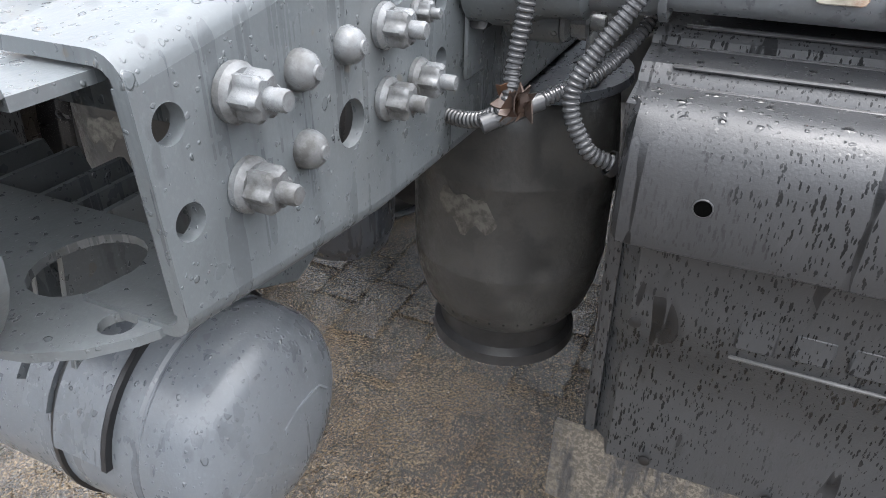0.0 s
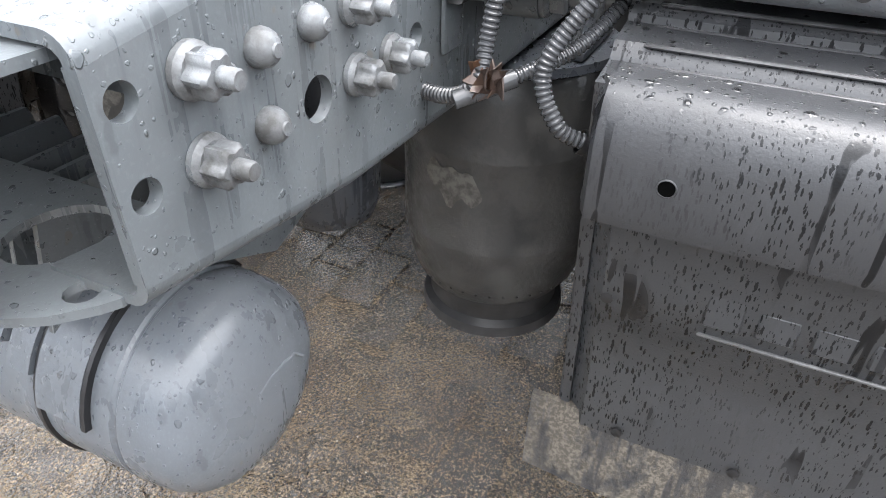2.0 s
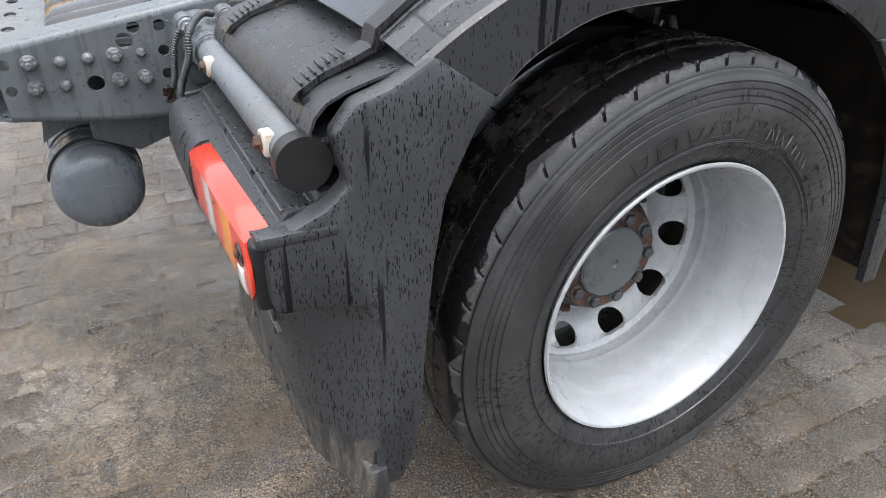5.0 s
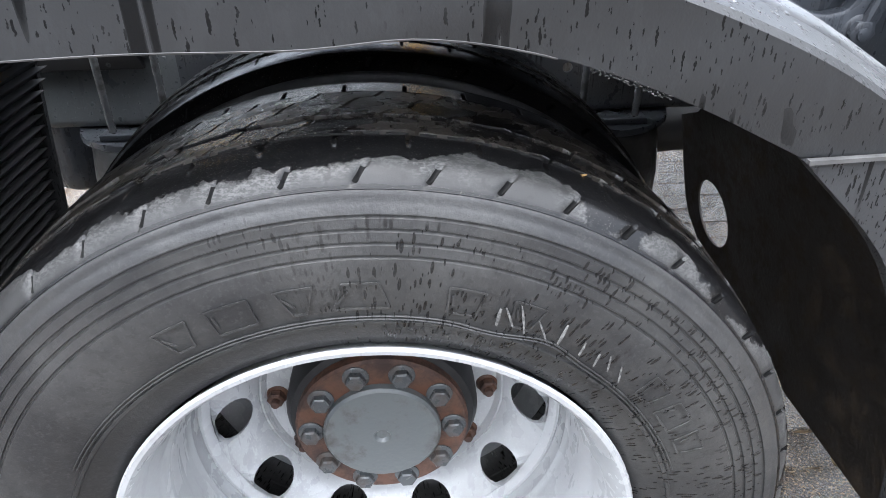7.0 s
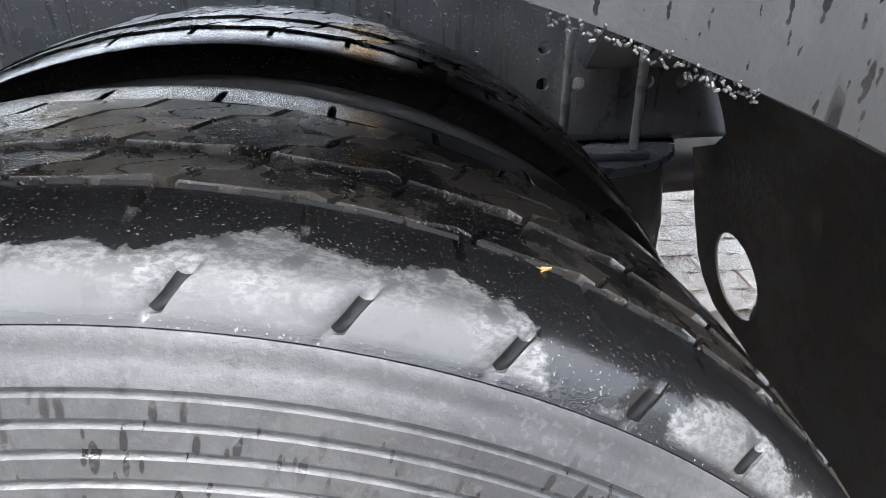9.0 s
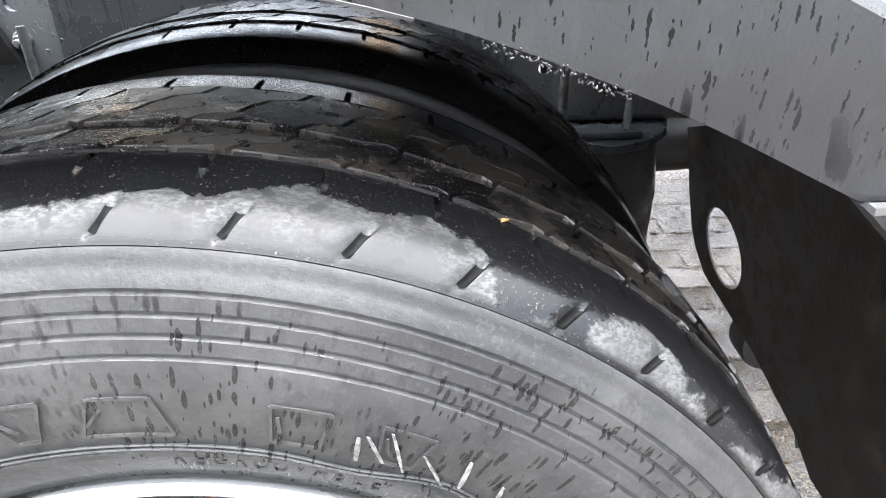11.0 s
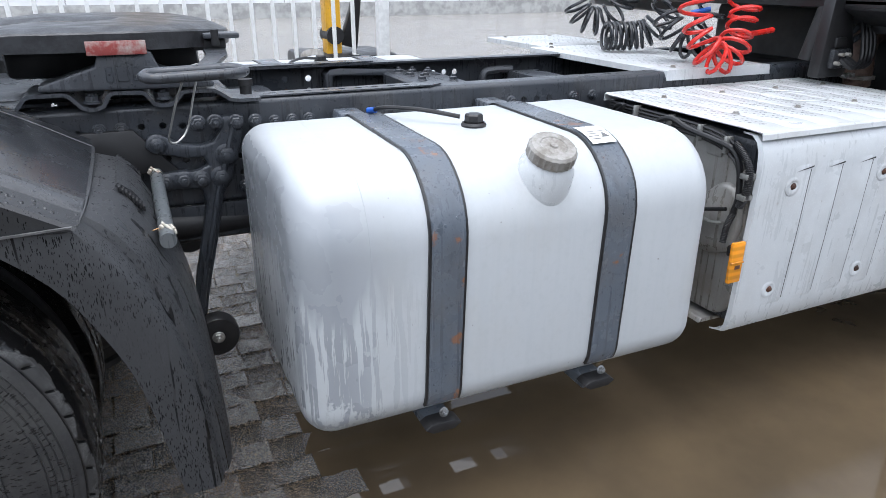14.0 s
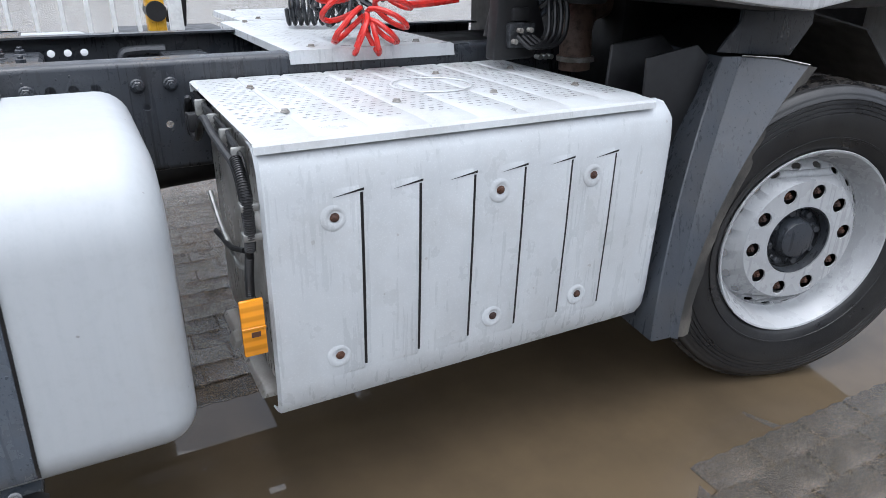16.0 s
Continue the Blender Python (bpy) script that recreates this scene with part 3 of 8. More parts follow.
def water_material():
    k = Nodes("muddy_water")
    c = k.mix(k.ramp(k.noise(1.6, 5.0), 0.4, 0.65), (0.100, 0.074, 0.045), (0.066, 0.050, 0.032))
    k.put("Base Color", c)
    k.put("Roughness", 0.012)
    k.bump(k.noise(3.0, 2.0), 0.012, 0.004)
    return k.mat


PAVER = yard_material("wet_paver", True)
WATER = water_material()
ground_me.materials.append(yard_material("wet_yard", False))
ground = tagged(new("ground", ground_me), "wet muddy yard with sand over paving stones", "ground", kind="structure")


# ---- chassis rails and rear cross member ----
TOP = [(-1.082, 0.933), (-0.937, 0.957), (-0.68, 1.001), (-0.433, 1.040), (-0.25, 1.049), (3.45, 1.045)]
BOTTOM = [(3.45, 0.755), (-0.70, 0.757), (-0.88, 0.762), (-1.078, 0.786)]
HOLES = [(0.672, 0.992, 0.0095), (0.725, 0.991, 0.0095), (0.775, 0.987, 0.0095), (0.725, 0.898, 0.010), (0.773, 0.893, 0.010), (0.823, 0.894, 0.010), (0.922, 0.889, 0.010), (0.922, 0.840, 0.010), (1.216, 0.990, 0.0125), (1.309, 0.990, 0.0125), (1.216, 0.945, 0.010), (1.309, 0.945, 0.010), (-1.0645, 0.898, 0.0098), (-1.0635, 0.849, 0.0098), (-0.917, 0.848, 0.0158), (-0.850, 0.925, 0.016), (-0.829, 0.949, 0.012), (-0.78, 0.949, 0.012),
         (-0.78, 0.90, 0.011), (-0.78, 0.853, 0.011), (-0.733, 0.903, 0.012), (-0.545, 0.951, 0.012), (-0.589, 0.998, 0.013), (-0.543, 0.998, 0.012), (-0.496, 0.998, 0.012),
         (-0.449, 0.998, 0.011), (-0.449, 0.951, 0.011), (-0.402, 0.998, 0.011), (-0.402, 0.951, 0.011)]
HOLES += [(0.36 + 0.05 * i, z, 0.0095) for i in range(16) for z in (0.945, 0.895, 0.845) if (i * 7 + int(z * 1000) // 5) % 3 and not 0.60 < 0.36 + 0.05 * i < 0.97]
HOLES += [(0.42 + 0.1 * i, 0.985, 0.010) for i in range(2)] + [(1.00 + 0.05 * i, 0.90 - 0.05 * (i % 2), 0.013) for i in range(3)]
HOLES += [(1.85 + 0.05 * i, 0.985, 0.012) for i in range(3)] + [(2.06 + 0.05 * i, 0.93 - 0.05 * (i % 2), 0.010) for i in range(3)]


def rail():
    r = thing("chassis_rail", "grey painted steel chassis rail with punched holes and rain streaks", "chassis rail", (-1.09, RAIL_Y, 0.78), "chassis rails")
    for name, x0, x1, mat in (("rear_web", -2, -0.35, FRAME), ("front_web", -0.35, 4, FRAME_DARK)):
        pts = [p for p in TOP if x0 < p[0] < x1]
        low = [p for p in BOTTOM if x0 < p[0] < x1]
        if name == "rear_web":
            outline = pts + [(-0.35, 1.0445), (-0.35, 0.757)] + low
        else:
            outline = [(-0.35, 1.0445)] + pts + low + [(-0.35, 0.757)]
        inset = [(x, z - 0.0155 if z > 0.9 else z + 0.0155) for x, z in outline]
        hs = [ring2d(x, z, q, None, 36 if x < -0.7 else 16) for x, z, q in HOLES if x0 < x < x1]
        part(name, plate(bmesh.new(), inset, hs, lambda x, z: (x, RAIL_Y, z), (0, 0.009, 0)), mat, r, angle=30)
        for edge, s in ((pts, -1), (low, 1)):
            line = [p for p in outline if p in edge or p[0] == -0.35]
            if s < 0:
                line = [p for p in line if p[1] > 0.9]
            else:
                line = [p for p in line if p[1] < 0.9]
            line = sorted(line)
            rows = []
            for x, z in line:
                ring = [(RAIL_Y + 0.016 - 0.016 * math.cos(a), z + s * (0.016 - 0.016 * math.sin(a))) for a in (0, 0.26, 0.52, 0.78, 1.05, 1.31, 1.5708)]
                ring += [(RAIL_Y + 0.075, z), (RAIL_Y + 0.075, z + s * 0.007)]
                ring += [(RAIL_Y + 0.016 - 0.009 * math.cos(a), z + s * (0.016 - 0.009 * math.sin(a))) for a in (1.5708, 1.05, 0.52, 0)]
                rows.append([(x, y, zz) for y, zz in ring])
            part("top_flange" if s < 0 else "bottom_flange", loft(bmesh.new(), rows, close=True, caps=True), mat, r)
    return r


near_rail = rail()
spots = [(-1.022, 0.90, 1), (-1.022, 0.851, 1), (-0.873, 0.90, 1), (-0.873, 0.851, 1), (-0.824, 0.852, 1), (-0.824, 0.90, 0.6)]
for x, z, s in spots:
    part("flange_nut", bolt(bmesh.new(), (x, RAIL_Y - 0.0005, z), (0, -1, 0), 0.0106 * s + 0.001, 0.021 * s, 0.011 * s, 36), NUT, near_rail, "grey flange nut on a threaded stud")
for x, z in [(-0.970, 0.897), (-0.921, 0.899), (-0.970, 0.851)]:
    part("dome_rivet", lathe(bmesh.new(), [(0.0112, 0), (0.0118, 0.002), (0.0116, 0.005), (0.0100, 0.0095), (0.0072, 0.0125), (0.0045, 0.0138), (0.0040, 0.0152), (0, 0.0152)], (x, RAIL_Y, z), (0, -1, 0), 20), NUT, near_rail, "domed rivet head")
for x, z in [(-0.545, 0.90), (-0.50, 0.92), (-0.46, 0.88), (-0.40, 0.90)]:
    part("frame_bolt", bolt(bmesh.new(), (x, RAIL_Y, z), (0, -1, 0), 0.011, 0.014, 0.008), NUT, near_rail)
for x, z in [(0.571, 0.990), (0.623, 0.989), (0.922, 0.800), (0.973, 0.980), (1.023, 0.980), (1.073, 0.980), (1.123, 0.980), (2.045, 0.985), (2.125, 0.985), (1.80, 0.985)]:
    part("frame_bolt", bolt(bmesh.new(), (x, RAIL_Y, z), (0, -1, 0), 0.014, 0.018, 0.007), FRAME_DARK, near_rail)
for i in range(9):
    part("flange_slot", box(bmesh.new(), 1.016 + 0.052 * i, 1.044 + 0.052 * i, 0.789, 0.805, 1.0486, 1.0492), VOID, near_rail)
part("square_plate", box(bmesh.new(), -0.737, -0.697, RAIL_Y - 0.006, RAIL_Y - 0.0005, 0.825, 0.885, 0.004), FRAME, near_rail)
slots = [[(x + 0.013 * math.cos(a), 0.797 + 0.006 * math.sin(a)) for a in [2 * math.pi * i / 14 for i in range(14)]] for x in [1.03 + 0.052 * i for i in range(9)]]
part("slotted_plate", plate(bmesh.new(), [(0.93, 0.762), (1.52, 0.762), (1.56, 0.785), (1.56, 0.831), (0.93, 0.831)], slots, lambda x, y: (x, y, 1.0535), (0, 0, -0.004)), FRAME_DARK, near_rail, "slotted plate on top of the rail")
mirror_of(near_rail)

cross = thing("rear_cross_member", "grey pressed steel rear cross member with oval cut-outs", "cross member", (-1.1, YC, 0.79))
Y0, Y1 = RAIL_Y + 0.020, 2 * YC - RAIL_Y - 0.020
hs = [ring2d(x, y, 0.013, 0.028, 18) for x, y in [(-1.063, 1.39), (-1.062, 1.30), (-1.060, 1.128), (-1.058, 0.962), (-1.055, 0.84)]] + [ring2d(-1.025, 1.05, 0.005, None, 10), ring2d(-1.04, 1.2, 0.006, None, 10)]
part("top_plate", plate(bmesh.new(), [(-0.985, Y0), (-0.985, Y1), (-1.118, Y1), (-1.118, Y0)], hs, lambda x, y: (x, y, 0.9235), (0, 0, -0.006)), FRAME, cross, angle=30)
rows = [[(-1.118 - 0.017 * math.sin(a), y, 0.9065 + 0.017 * math.cos(a)) for a in (0, 0.4, 0.8, 1.2, 1.5708)] for y in (Y0, Y1)]
part("folded_edge", thick(loft(bmesh.new(), rows), -0.006), FRAME, cross)
hs = [ring2d(0.900, 0.862, 0.040, 0.030, 22), ring2d(1.274, 0.862, 0.040, 0.030, 22), ring2d(1.40, 0.862, 0.012, None, 14), ring2d(1.10, 0.868, 0.010, 0.013, 14), ring2d(1.14, 0.885, 0.006, None, 10),
      ring2d(1.07, 0.885, 0.006, None, 10), ring2d(1.03, 0.838, 0.008, None, 10), ring2d(0.832, 0.838, 0.016, 0.02, 16), ring2d(1.16, 0.845, 0.006, None, 10)]
cut = [(Y0, 0.9065), (Y0 + 0.003, 0.902), (Y0 + 0.001, 0.896), (Y0 + 0.009, 0.890), (Y0 + 0.017, 0.880), (Y0 + 0.020, 0.867), (Y0 + 0.019, 0.854), (Y0 + 0.022, 0.840), (Y0 + 0.029, 0.826), (Y0 + 0.040, 0.811), (Y0 + 0.055, 0.798), (Y0 + 0.070, 0.790)]
part("rear_plate", plate(bmesh.new(), cut + [(Y1, 0.79), (Y1, 0.9065)], hs, lambda y, z: (-1.135, y, z), (0.006, 0, 0)), FRAME, cross, angle=30)
hs = [ring2d(-1.05, 0.86, 0.035, 0.03, 20), ring2d(-1.085, 0.80, 0.010, None, 12), ring2d(-1.05, 1.3, 0.03, 0.05, 18)]
part("bottom_plate", plate(bmesh.new(), [(-1.0, Y0), (-1.0, Y1), (-1.1275, Y1), (-1.1275, Y0 + 0.070), (-1.122, Y0 + 0.045), (-1.108, Y0 + 0.022), (-1.090, Y0 + 0.006), (-1.080, Y0)], hs, lambda x, y: (x, y, 0.790), (0, 0, -0.006)), FRAME, cross, angle=30)
part("inner_plate", boxed(-0.990, -0.984, Y0, Y1, 0.86, 0.9165), FRAME, cross)

COVER_PLASTIC = plastic("cover_plastic", (0.008, 0.0082, 0.009), wet=0.25, rough=0.24, grey=(0.012, 0.0123, 0.0135), coat=0.35, beads=0.25, marks=0.2, grain=0.015, soaked=True)
cover = thing("frame_cover", "cracked black plastic cover lying between the chassis rails", "cover", (-0.75, YC, 0.93))


def cover_top(x):
    return 0.948 + 0.075 * (x + 0.98) / 0.55


SEAMS = (0.872, 0.962, 1.113, 1.226, 1.352)
for i in range(4):
    y0, y1 = SEAMS[i] + 0.003, SEAMS[i + 1] - 0.003
    w = y1 - y0
    bm = bmesh.new()
    rows = []
    for x, dz in ((-0.992, -0.040), (-0.990, -0.020), (-0.984, -0.008), (-0.970, -0.001), (-0.93, 0.0), (-0.80, 0.002), (-0.62, 0.003), (-0.47, 0.0), (-0.44, -0.010), (-0.435, -0.035)):
        row = []
        for f, e in ((0.0, -0.034), (0.004, -0.012), (0.012, -0.004), (0.026, 0.0), (w / 2, 0.002), (w - 0.026, 0.0), (w - 0.012, -0.004), (w - 0.004, -0.012), (w, -0.034)):
            out = (i == 0 and f < w / 2) or (i == 3 and f > w / 2)
            edge = min(f, w - f)
            back = max(0.03 - edge, 0) * 1.0 if out and x < -0.9 else 0.0
            drop = max(0.03 - edge, 0) * 0.4 if out else 0.0
            row.append((x + back, y0 + f, cover_top(x) + dz + e - drop))
        rows.append(row)
    part("cover_ridge", thick(loft(bm, rows), 0.004), COVER_PLASTIC, cover, "flat strip of wet black plastic")
part("cover_rim", thick(loft(bmesh.new(), [[(x, y, cover_top(x) - 0.036) for y in (0.856, 0.87, 1.355, 1.368)] for x in (-1.006, -0.98, -0.70, -0.43)]), 0.004), COVER_PLASTIC, cover)
bm = bmesh.new()
loft(bm, [[(-0.774, 0.965, 0.983), (-0.785, 1.045, 0.984), (-0.768, 1.127, 0.985)], [(-0.65, 0.938, 1.002), (-0.65, 1.04, 1.004), (-0.63, 1.145, 1.006)], [(-0.51, 0.910, 1.022), (-0.50, 1.03, 1.024), (-0.515, 1.165, 1.022)]])
part("broken_sheet", thick(bm, 0.004), PLASTIC_WET, cover, "broken flat sheet of wet black plastic")
bm = bmesh.new()
loft(bm, [[(x, ya, cover_top(x) + 0.0065), (x, yb, cover_top(x) + 0.0065)] for x, ya, yb in ((-0.835, 1.168, 1.176), (-0.805, 1.150, 1.192), (-0.775, 1.148, 1.204), (-0.735, 1.162, 1.212), (-0.70, 1.172, 1.210), (-0.66, 1.178, 1.215), (-0.62, 1.196, 1.212))])
part("crack", bm, VOID, cover, "dark jagged hole")
bm = bmesh.new()
loft(bm, [[(x, 0.8715, cover_top(x) - 0.034), (x, 0.878, cover_top(x) - 0.016), (x, yb, cover_top(x) - 0.001)] for x, yb in ((-0.79, 0.886), (-0.77, 0.893), (-0.73, 0.897), (-0.69, 0.893), (-0.67, 0.885))])
part("edge_crack", bm, VOID, cover, "broken out edge")

loom = thing("cable_loom", "bundled grey hoses clipped along the inside of the rail", "hose", (-0.5, 1.45, 0.9))
part("hose", sweep(bmesh.new(), smooth_path([(-0.93, 1.36, 0.94), (-0.86, 1.42, 1.00), (-0.72, 1.45, 1.035), (-0.5, 1.45, 1.05), (-0.3, 1.42, 1.045), (-0.15, 1.36, 0.99), (0.0, 1.30, 0.93)]), 0.0115, 10), HOSE, loom)
part("hose", sweep(bmesh.new(), smooth_path([(-0.70, 1.33, 0.98), (-0.66, 1.41, 1.03), (-0.55, 1.44, 1.07), (-0.30, 1.44, 1.07), (-0.1, 1.40, 1.02), (0.1, 1.33, 0.96)]), 0.0095, 10), HOSE, loom)
for i in range(4):
    part("thin_cable", sweep(bmesh.new(), smooth_path([(-0.40, 1.05 + 0.03 * i, 1.0), (-0.25, 1.1 + 0.035 * i, 1.0), (0.0, 1.15 + 0.03 * i, 0.96), (0.2, 1.2, 0.93)]), 0.006, 8), BLACK, loom)
for x in (-0.66, -0.52, -0.36):
    part("clip", box(bmesh.new(), x - 0.008, x + 0.008, 1.425, 1.475, 1.03, 1.09, 0.004), BLACK, loom)

# ---- air reservoir under the cross member ----
res = thing("air_reservoir", "grey painted cylindrical air reservoir with strap bands, wet on top", "air tank", (-1.01, 1.2, 0.50))
R = 0.0965
C = (-0.962, 0, 0.592)
NEAR_END, FAR_END = 0.803, 1.372
dish = [(0.0, 0.0), (0.028, 0.0006), (0.052, 0.0028), (0.070, 0.0075), (0.082, 0.0150), (0.0900, 0.0250), (0.0944, 0.0370), (R - 0.0006, 0.0500), (R, 0.060), (R, 0.064), (R - 0.0022, 0.0665), (R - 0.0022, 0.0690), (R, 0.0715), (R, 0.09)]
part("shell", lathe(bmesh.new(), [(r, NEAR_END + h) for r, h in dish] + [(r, FAR_END - h) for r, h in reversed(dish)], C, (0, 1, 0), 64), TANK_GREY, res)
part("stamped_mark", sweep(bmesh.new(), [(C[0] + 0.020 + 0.030 * math.cos(a), NEAR_END - 0.0002 + 0.0028 * math.sin(2 * a) ** 2, C[2] + 0.006 + 0.012 * math.sin(a)) for a in [math.radians(40 * i) for i in range(6)]], 0.0016, 6), TANK_GREY, res)


def curved(q, a0, a1, y0, y1, t, n=16):
    """A sheet bent round the reservoir; angles in degrees from the top towards the rear."""
    rows = []
    for i in range(n + 1):
        a = math.radians(a0 + (a1 - a0) * i / n)
        rows.append([(C[0] - q * math.sin(a), y, C[2] + q * math.cos(a)) for y in (y0, (y0 + y1) / 2, y1)])
    return thick(loft(bmesh.new(), rows), t)


part("carrier", curved(R + 0.010, -50, 47, 0.985, 1.130, 0.006), TANK_GREY, res, "long pressed carrier along the reservoir")
part("carrier_lip", curved(R + 0.010, 44, 56, 0.985, 1.130, 0.012, 4), TANK_GREY, res)
for y, w0, w1 in ((0.950, 0.052, 0.030), (1.178, 0.040, 0.058)):
    part("strap_band", lathe(bmesh.new(), [(R, y - 0.003), (R + 0.0030, y - 0.0025), (R + 0.0030, y + 0.0025), (R, y + 0.003)], C, (0, 1, 0), 64), BLACK, res, "thin black strap round the tank")
    saddle = part("saddle", curved(R + 0.0065, -60, 80, y - w0, y - 0.004, 0.005), TANK_GREY, res, "pressed steel saddle")
    part("saddle_wing", curved(R + 0.0065, -60, 66, y + 0.004, y + w1, 0.005), TANK_GREY, saddle)
    part("rubber_strip", curved(R + 0.0060, -60, 82, y - w0 - 0.0045, y - w0 + 0.0005, 0.008), BLACK, res, "black rubber strip at the saddle's edge")
    for dy in (-w0 + 0.012, -0.012, w1 - 0.010):
        part("saddle_rib", prism(bmesh.new(), [(C[0] - 0.088, 0.690), (C[0] - 0.070, 0.786), (C[0] + 0.04, 0.786), (C[0] + 0.075, 0.70), (C[0], 0.722), (C[0] - 0.05, 0.712)], y + dy - 0.0025, y + dy + 0.0025), FRAME, saddle)
for y in (1.02, 1.06, 1.10):
    part("carrier_rib", prism(bmesh.new(), [(C[0] - 0.072, 0.700), (C[0] - 0.060, 0.786), (C[0] + 0.04, 0.786), (C[0] + 0.06, 0.715), (C[0], 0.727)], y - 0.0025, y + 0.0025), FRAME, res)
part("bracket", prism(bmesh.new(), [(-0.95, 0.78), (-0.80, 0.78), (-0.74, 0.70), (-0.86, 0.66), (-0.95, 0.70)], 0.86, 0.90, 0.004), FRAME, res)

# ---- air spring ----
spring = thing("air_spring", "dusty black air suspension bellows with a worn patch under the rail", "air spring", (-0.545, 0.79, 0.38))
BAG = (-0.415, 0.806, 0)
part("bag", lathe(bmesh.new(), [(0.0, 0.742), (0.120, 0.742), (0.132, 0.728), (0.136, 0.70), (0.1405, 0.665), (0.1425, 0.639), (0.1436, 0.635), (0.1435, 0.630), (0.1425, 0.626), (0.1420, 0.500), (0.1430, 0.4965), (0.1428, 0.491), (0.1405, 0.475), (0.1350, 0.44), (0.1260, 0.41), (0.1120, 0.388), (0.0, 0.388)], BAG, (0, 0, 1), 72), BELLOWS, spring)
part("piston", lathe(bmesh.new(), [(0, 0.390), (0.108, 0.389), (0.103, 0.375), (0.102, 0.350), (0.112, 0.342), (0.114, 0.326), (0.0, 0.322)], BAG, (0, 0, 1), 48), plain("piston_plastic", (0.03, 0.03, 0.031), 0.45), spring)
part("top_plate", lathe(bmesh.new(), [(0, 0.742), (0.143, 0.742), (0.147, 0.745), (0.145, 0.755), (0, 0.755)], BAG, (0, 0, 1), 48), FRAME_DARK, spring)
bm = bmesh.new()
rows = []
for i in range(13):
    f = i / 12
    a = math.radians(157 + 34 * f)
    h = 0.028 * math.sqrt(max(1 - (2 * f - 1) ** 2, 0.02)) * (1 + 0.25 * math.sin(f * 17))
    zc = 0.604 - 0.016 * f + 0.005 * math.sin(f * 11)
    rows.append([(BAG[0] + 0.1439 * math.cos(a), BAG[1] + 0.1439 * math.sin(a), zc + h * s) for s in (-1, -0.3, 0.3, 0.8)])
part("worn_patch", loft(bm, rows), plain("worn_grey", (0.115, 0.110, 0.098), 0.6, 0.0, 0.5, 0.4, 90.0), spring, "pale worn patch of rubber")
for i in range(40):
    a = 2 * math.pi * i / 40
    part("moulded_dot", lathe(bmesh.new(), [(0.0022, -0.0005), (0.0016, 0.0012), (0, 0.0014)], (BAG[0] + 0.1265 * math.cos(a), BAG[1] + 0.1265 * math.sin(a), 0.412), (math.cos(a), math.sin(a), -0.3), 6), DARK, spring)
for dx in (-0.055, 0.045):
    part("stud_rod", rod(bmesh.new(), (BAG[0] + dx, 0.705, 0.752), (BAG[0] + dx, 0.705, 0.93), 0.0065, None, 10), NUT, spring)
part("plate_clamp", box(bmesh.new(), BAG[0] - 0.075, BAG[0] + 0.065, 0.688, 0.722, 0.756, 0.768, 0.003), FRAME_DARK, spring)
part("bracket", prism(bmesh.new(), [(-0.74, 0.87), (-0.64, 0.99), (-0.45, 0.99), (-0.40, 0.87)], 0.735, 0.752, 0.004), DARK, spring)
part("seat_arm", sweep(bmesh.new(), smooth_path([(-0.38, 0.806, 0.288), (-0.32, 0.806, 0.288), (-0.22, 0.806, 0.300), (-0.08, 0.806, 0.36), (0.0, 0.806, 0.42)]), 0.034, 8), DARK, spring)
mirror_of(spring)
front_spring = copy_thing(spring, Matrix.Translation(spring.location + Vector((1.100, -0.004, 0))) @ Matrix.Diagonal((-1, 1, 1, 1)))
mirror_of(front_spring)
cup = thing("damper", "dark grey suspension damper cup behind the air spring", "damper", (-0.655, 0.945, 0.56))
part("cup", lathe(bmesh.new(), [(0, 0.563), (0.04, 0.566), (0.056, 0.577), (0.064, 0.600), (0.066, 0.63), (0.066, 0.80), (0, 0.80)], (-0.655, 0.945, 0), (0, 0, 1), 32), FRAME_DARK, cup)
part("stem", rod(bmesh.new(), (-0.655, 0.945, 0.80), (-0.64, 0.945, 0.93), 0.03), DARK, cup)
axle = thing("rear_axle", "dark cast rear axle beam between the wheels", "axle", (0, YC, 0.4))
part("beam", lathe(bmesh.new(), [(0, 0.36), (0.085, 0.36), (0.085, 0.85), (0.17, 1.0), (0.20, YC), (0.17, 1.28), (0.085, 1.42), (0.085, 1.91), (0, 1.91)], (0, 0, AXLE), (0, 1, 0), 28), DARK, axle)
part("brake_drum", lathe(bmesh.new(), [(0, 0.40), (0.20, 0.40), (0.20, 0.60), (0, 0.60)], (0, 0, AXLE), (0, 1, 0), 32), DARK, axle)

# ---- bracket tube for the mudguard, with its conduits ----
tube = thing("guard_tube", "wet grey steel tube carrying the rear mudguard", "bracket tube", (-0.705, 0.4, 0.918))
part("tube", lathe(bmesh.new(), [(0.022, 0.028), (0.027, 0.028), (0.028, 0.03), (0.028, 0.60), (0.033, 0.61), (0.034, 0.66), (0.030, 0.67), (0.030, 0.735), (0.022, 0.735), (0.022, 0.028)], (-0.708, 0, 0.922), (0, 1, 0), 32), TUBE, tube)
part("foot", prism(bmesh.new(), [(-0.745, 0.955), (-0.70, 0.972), (-0.655, 0.962), (-0.645, 0.90), (-0.67, 0.862), (-0.735, 0.885)], 0.705, 0.752, 0.012, 3), FRAME, tube)
part("socket", lathe(bmesh.new(), [(0.034, 0.655), (0.041, 0.660), (0.043, 0.69), (0.052, 0.725), (0.054, 0.752)], (-0.708, 0, 0.922), (0, 1, 0), 28), FRAME, tube)
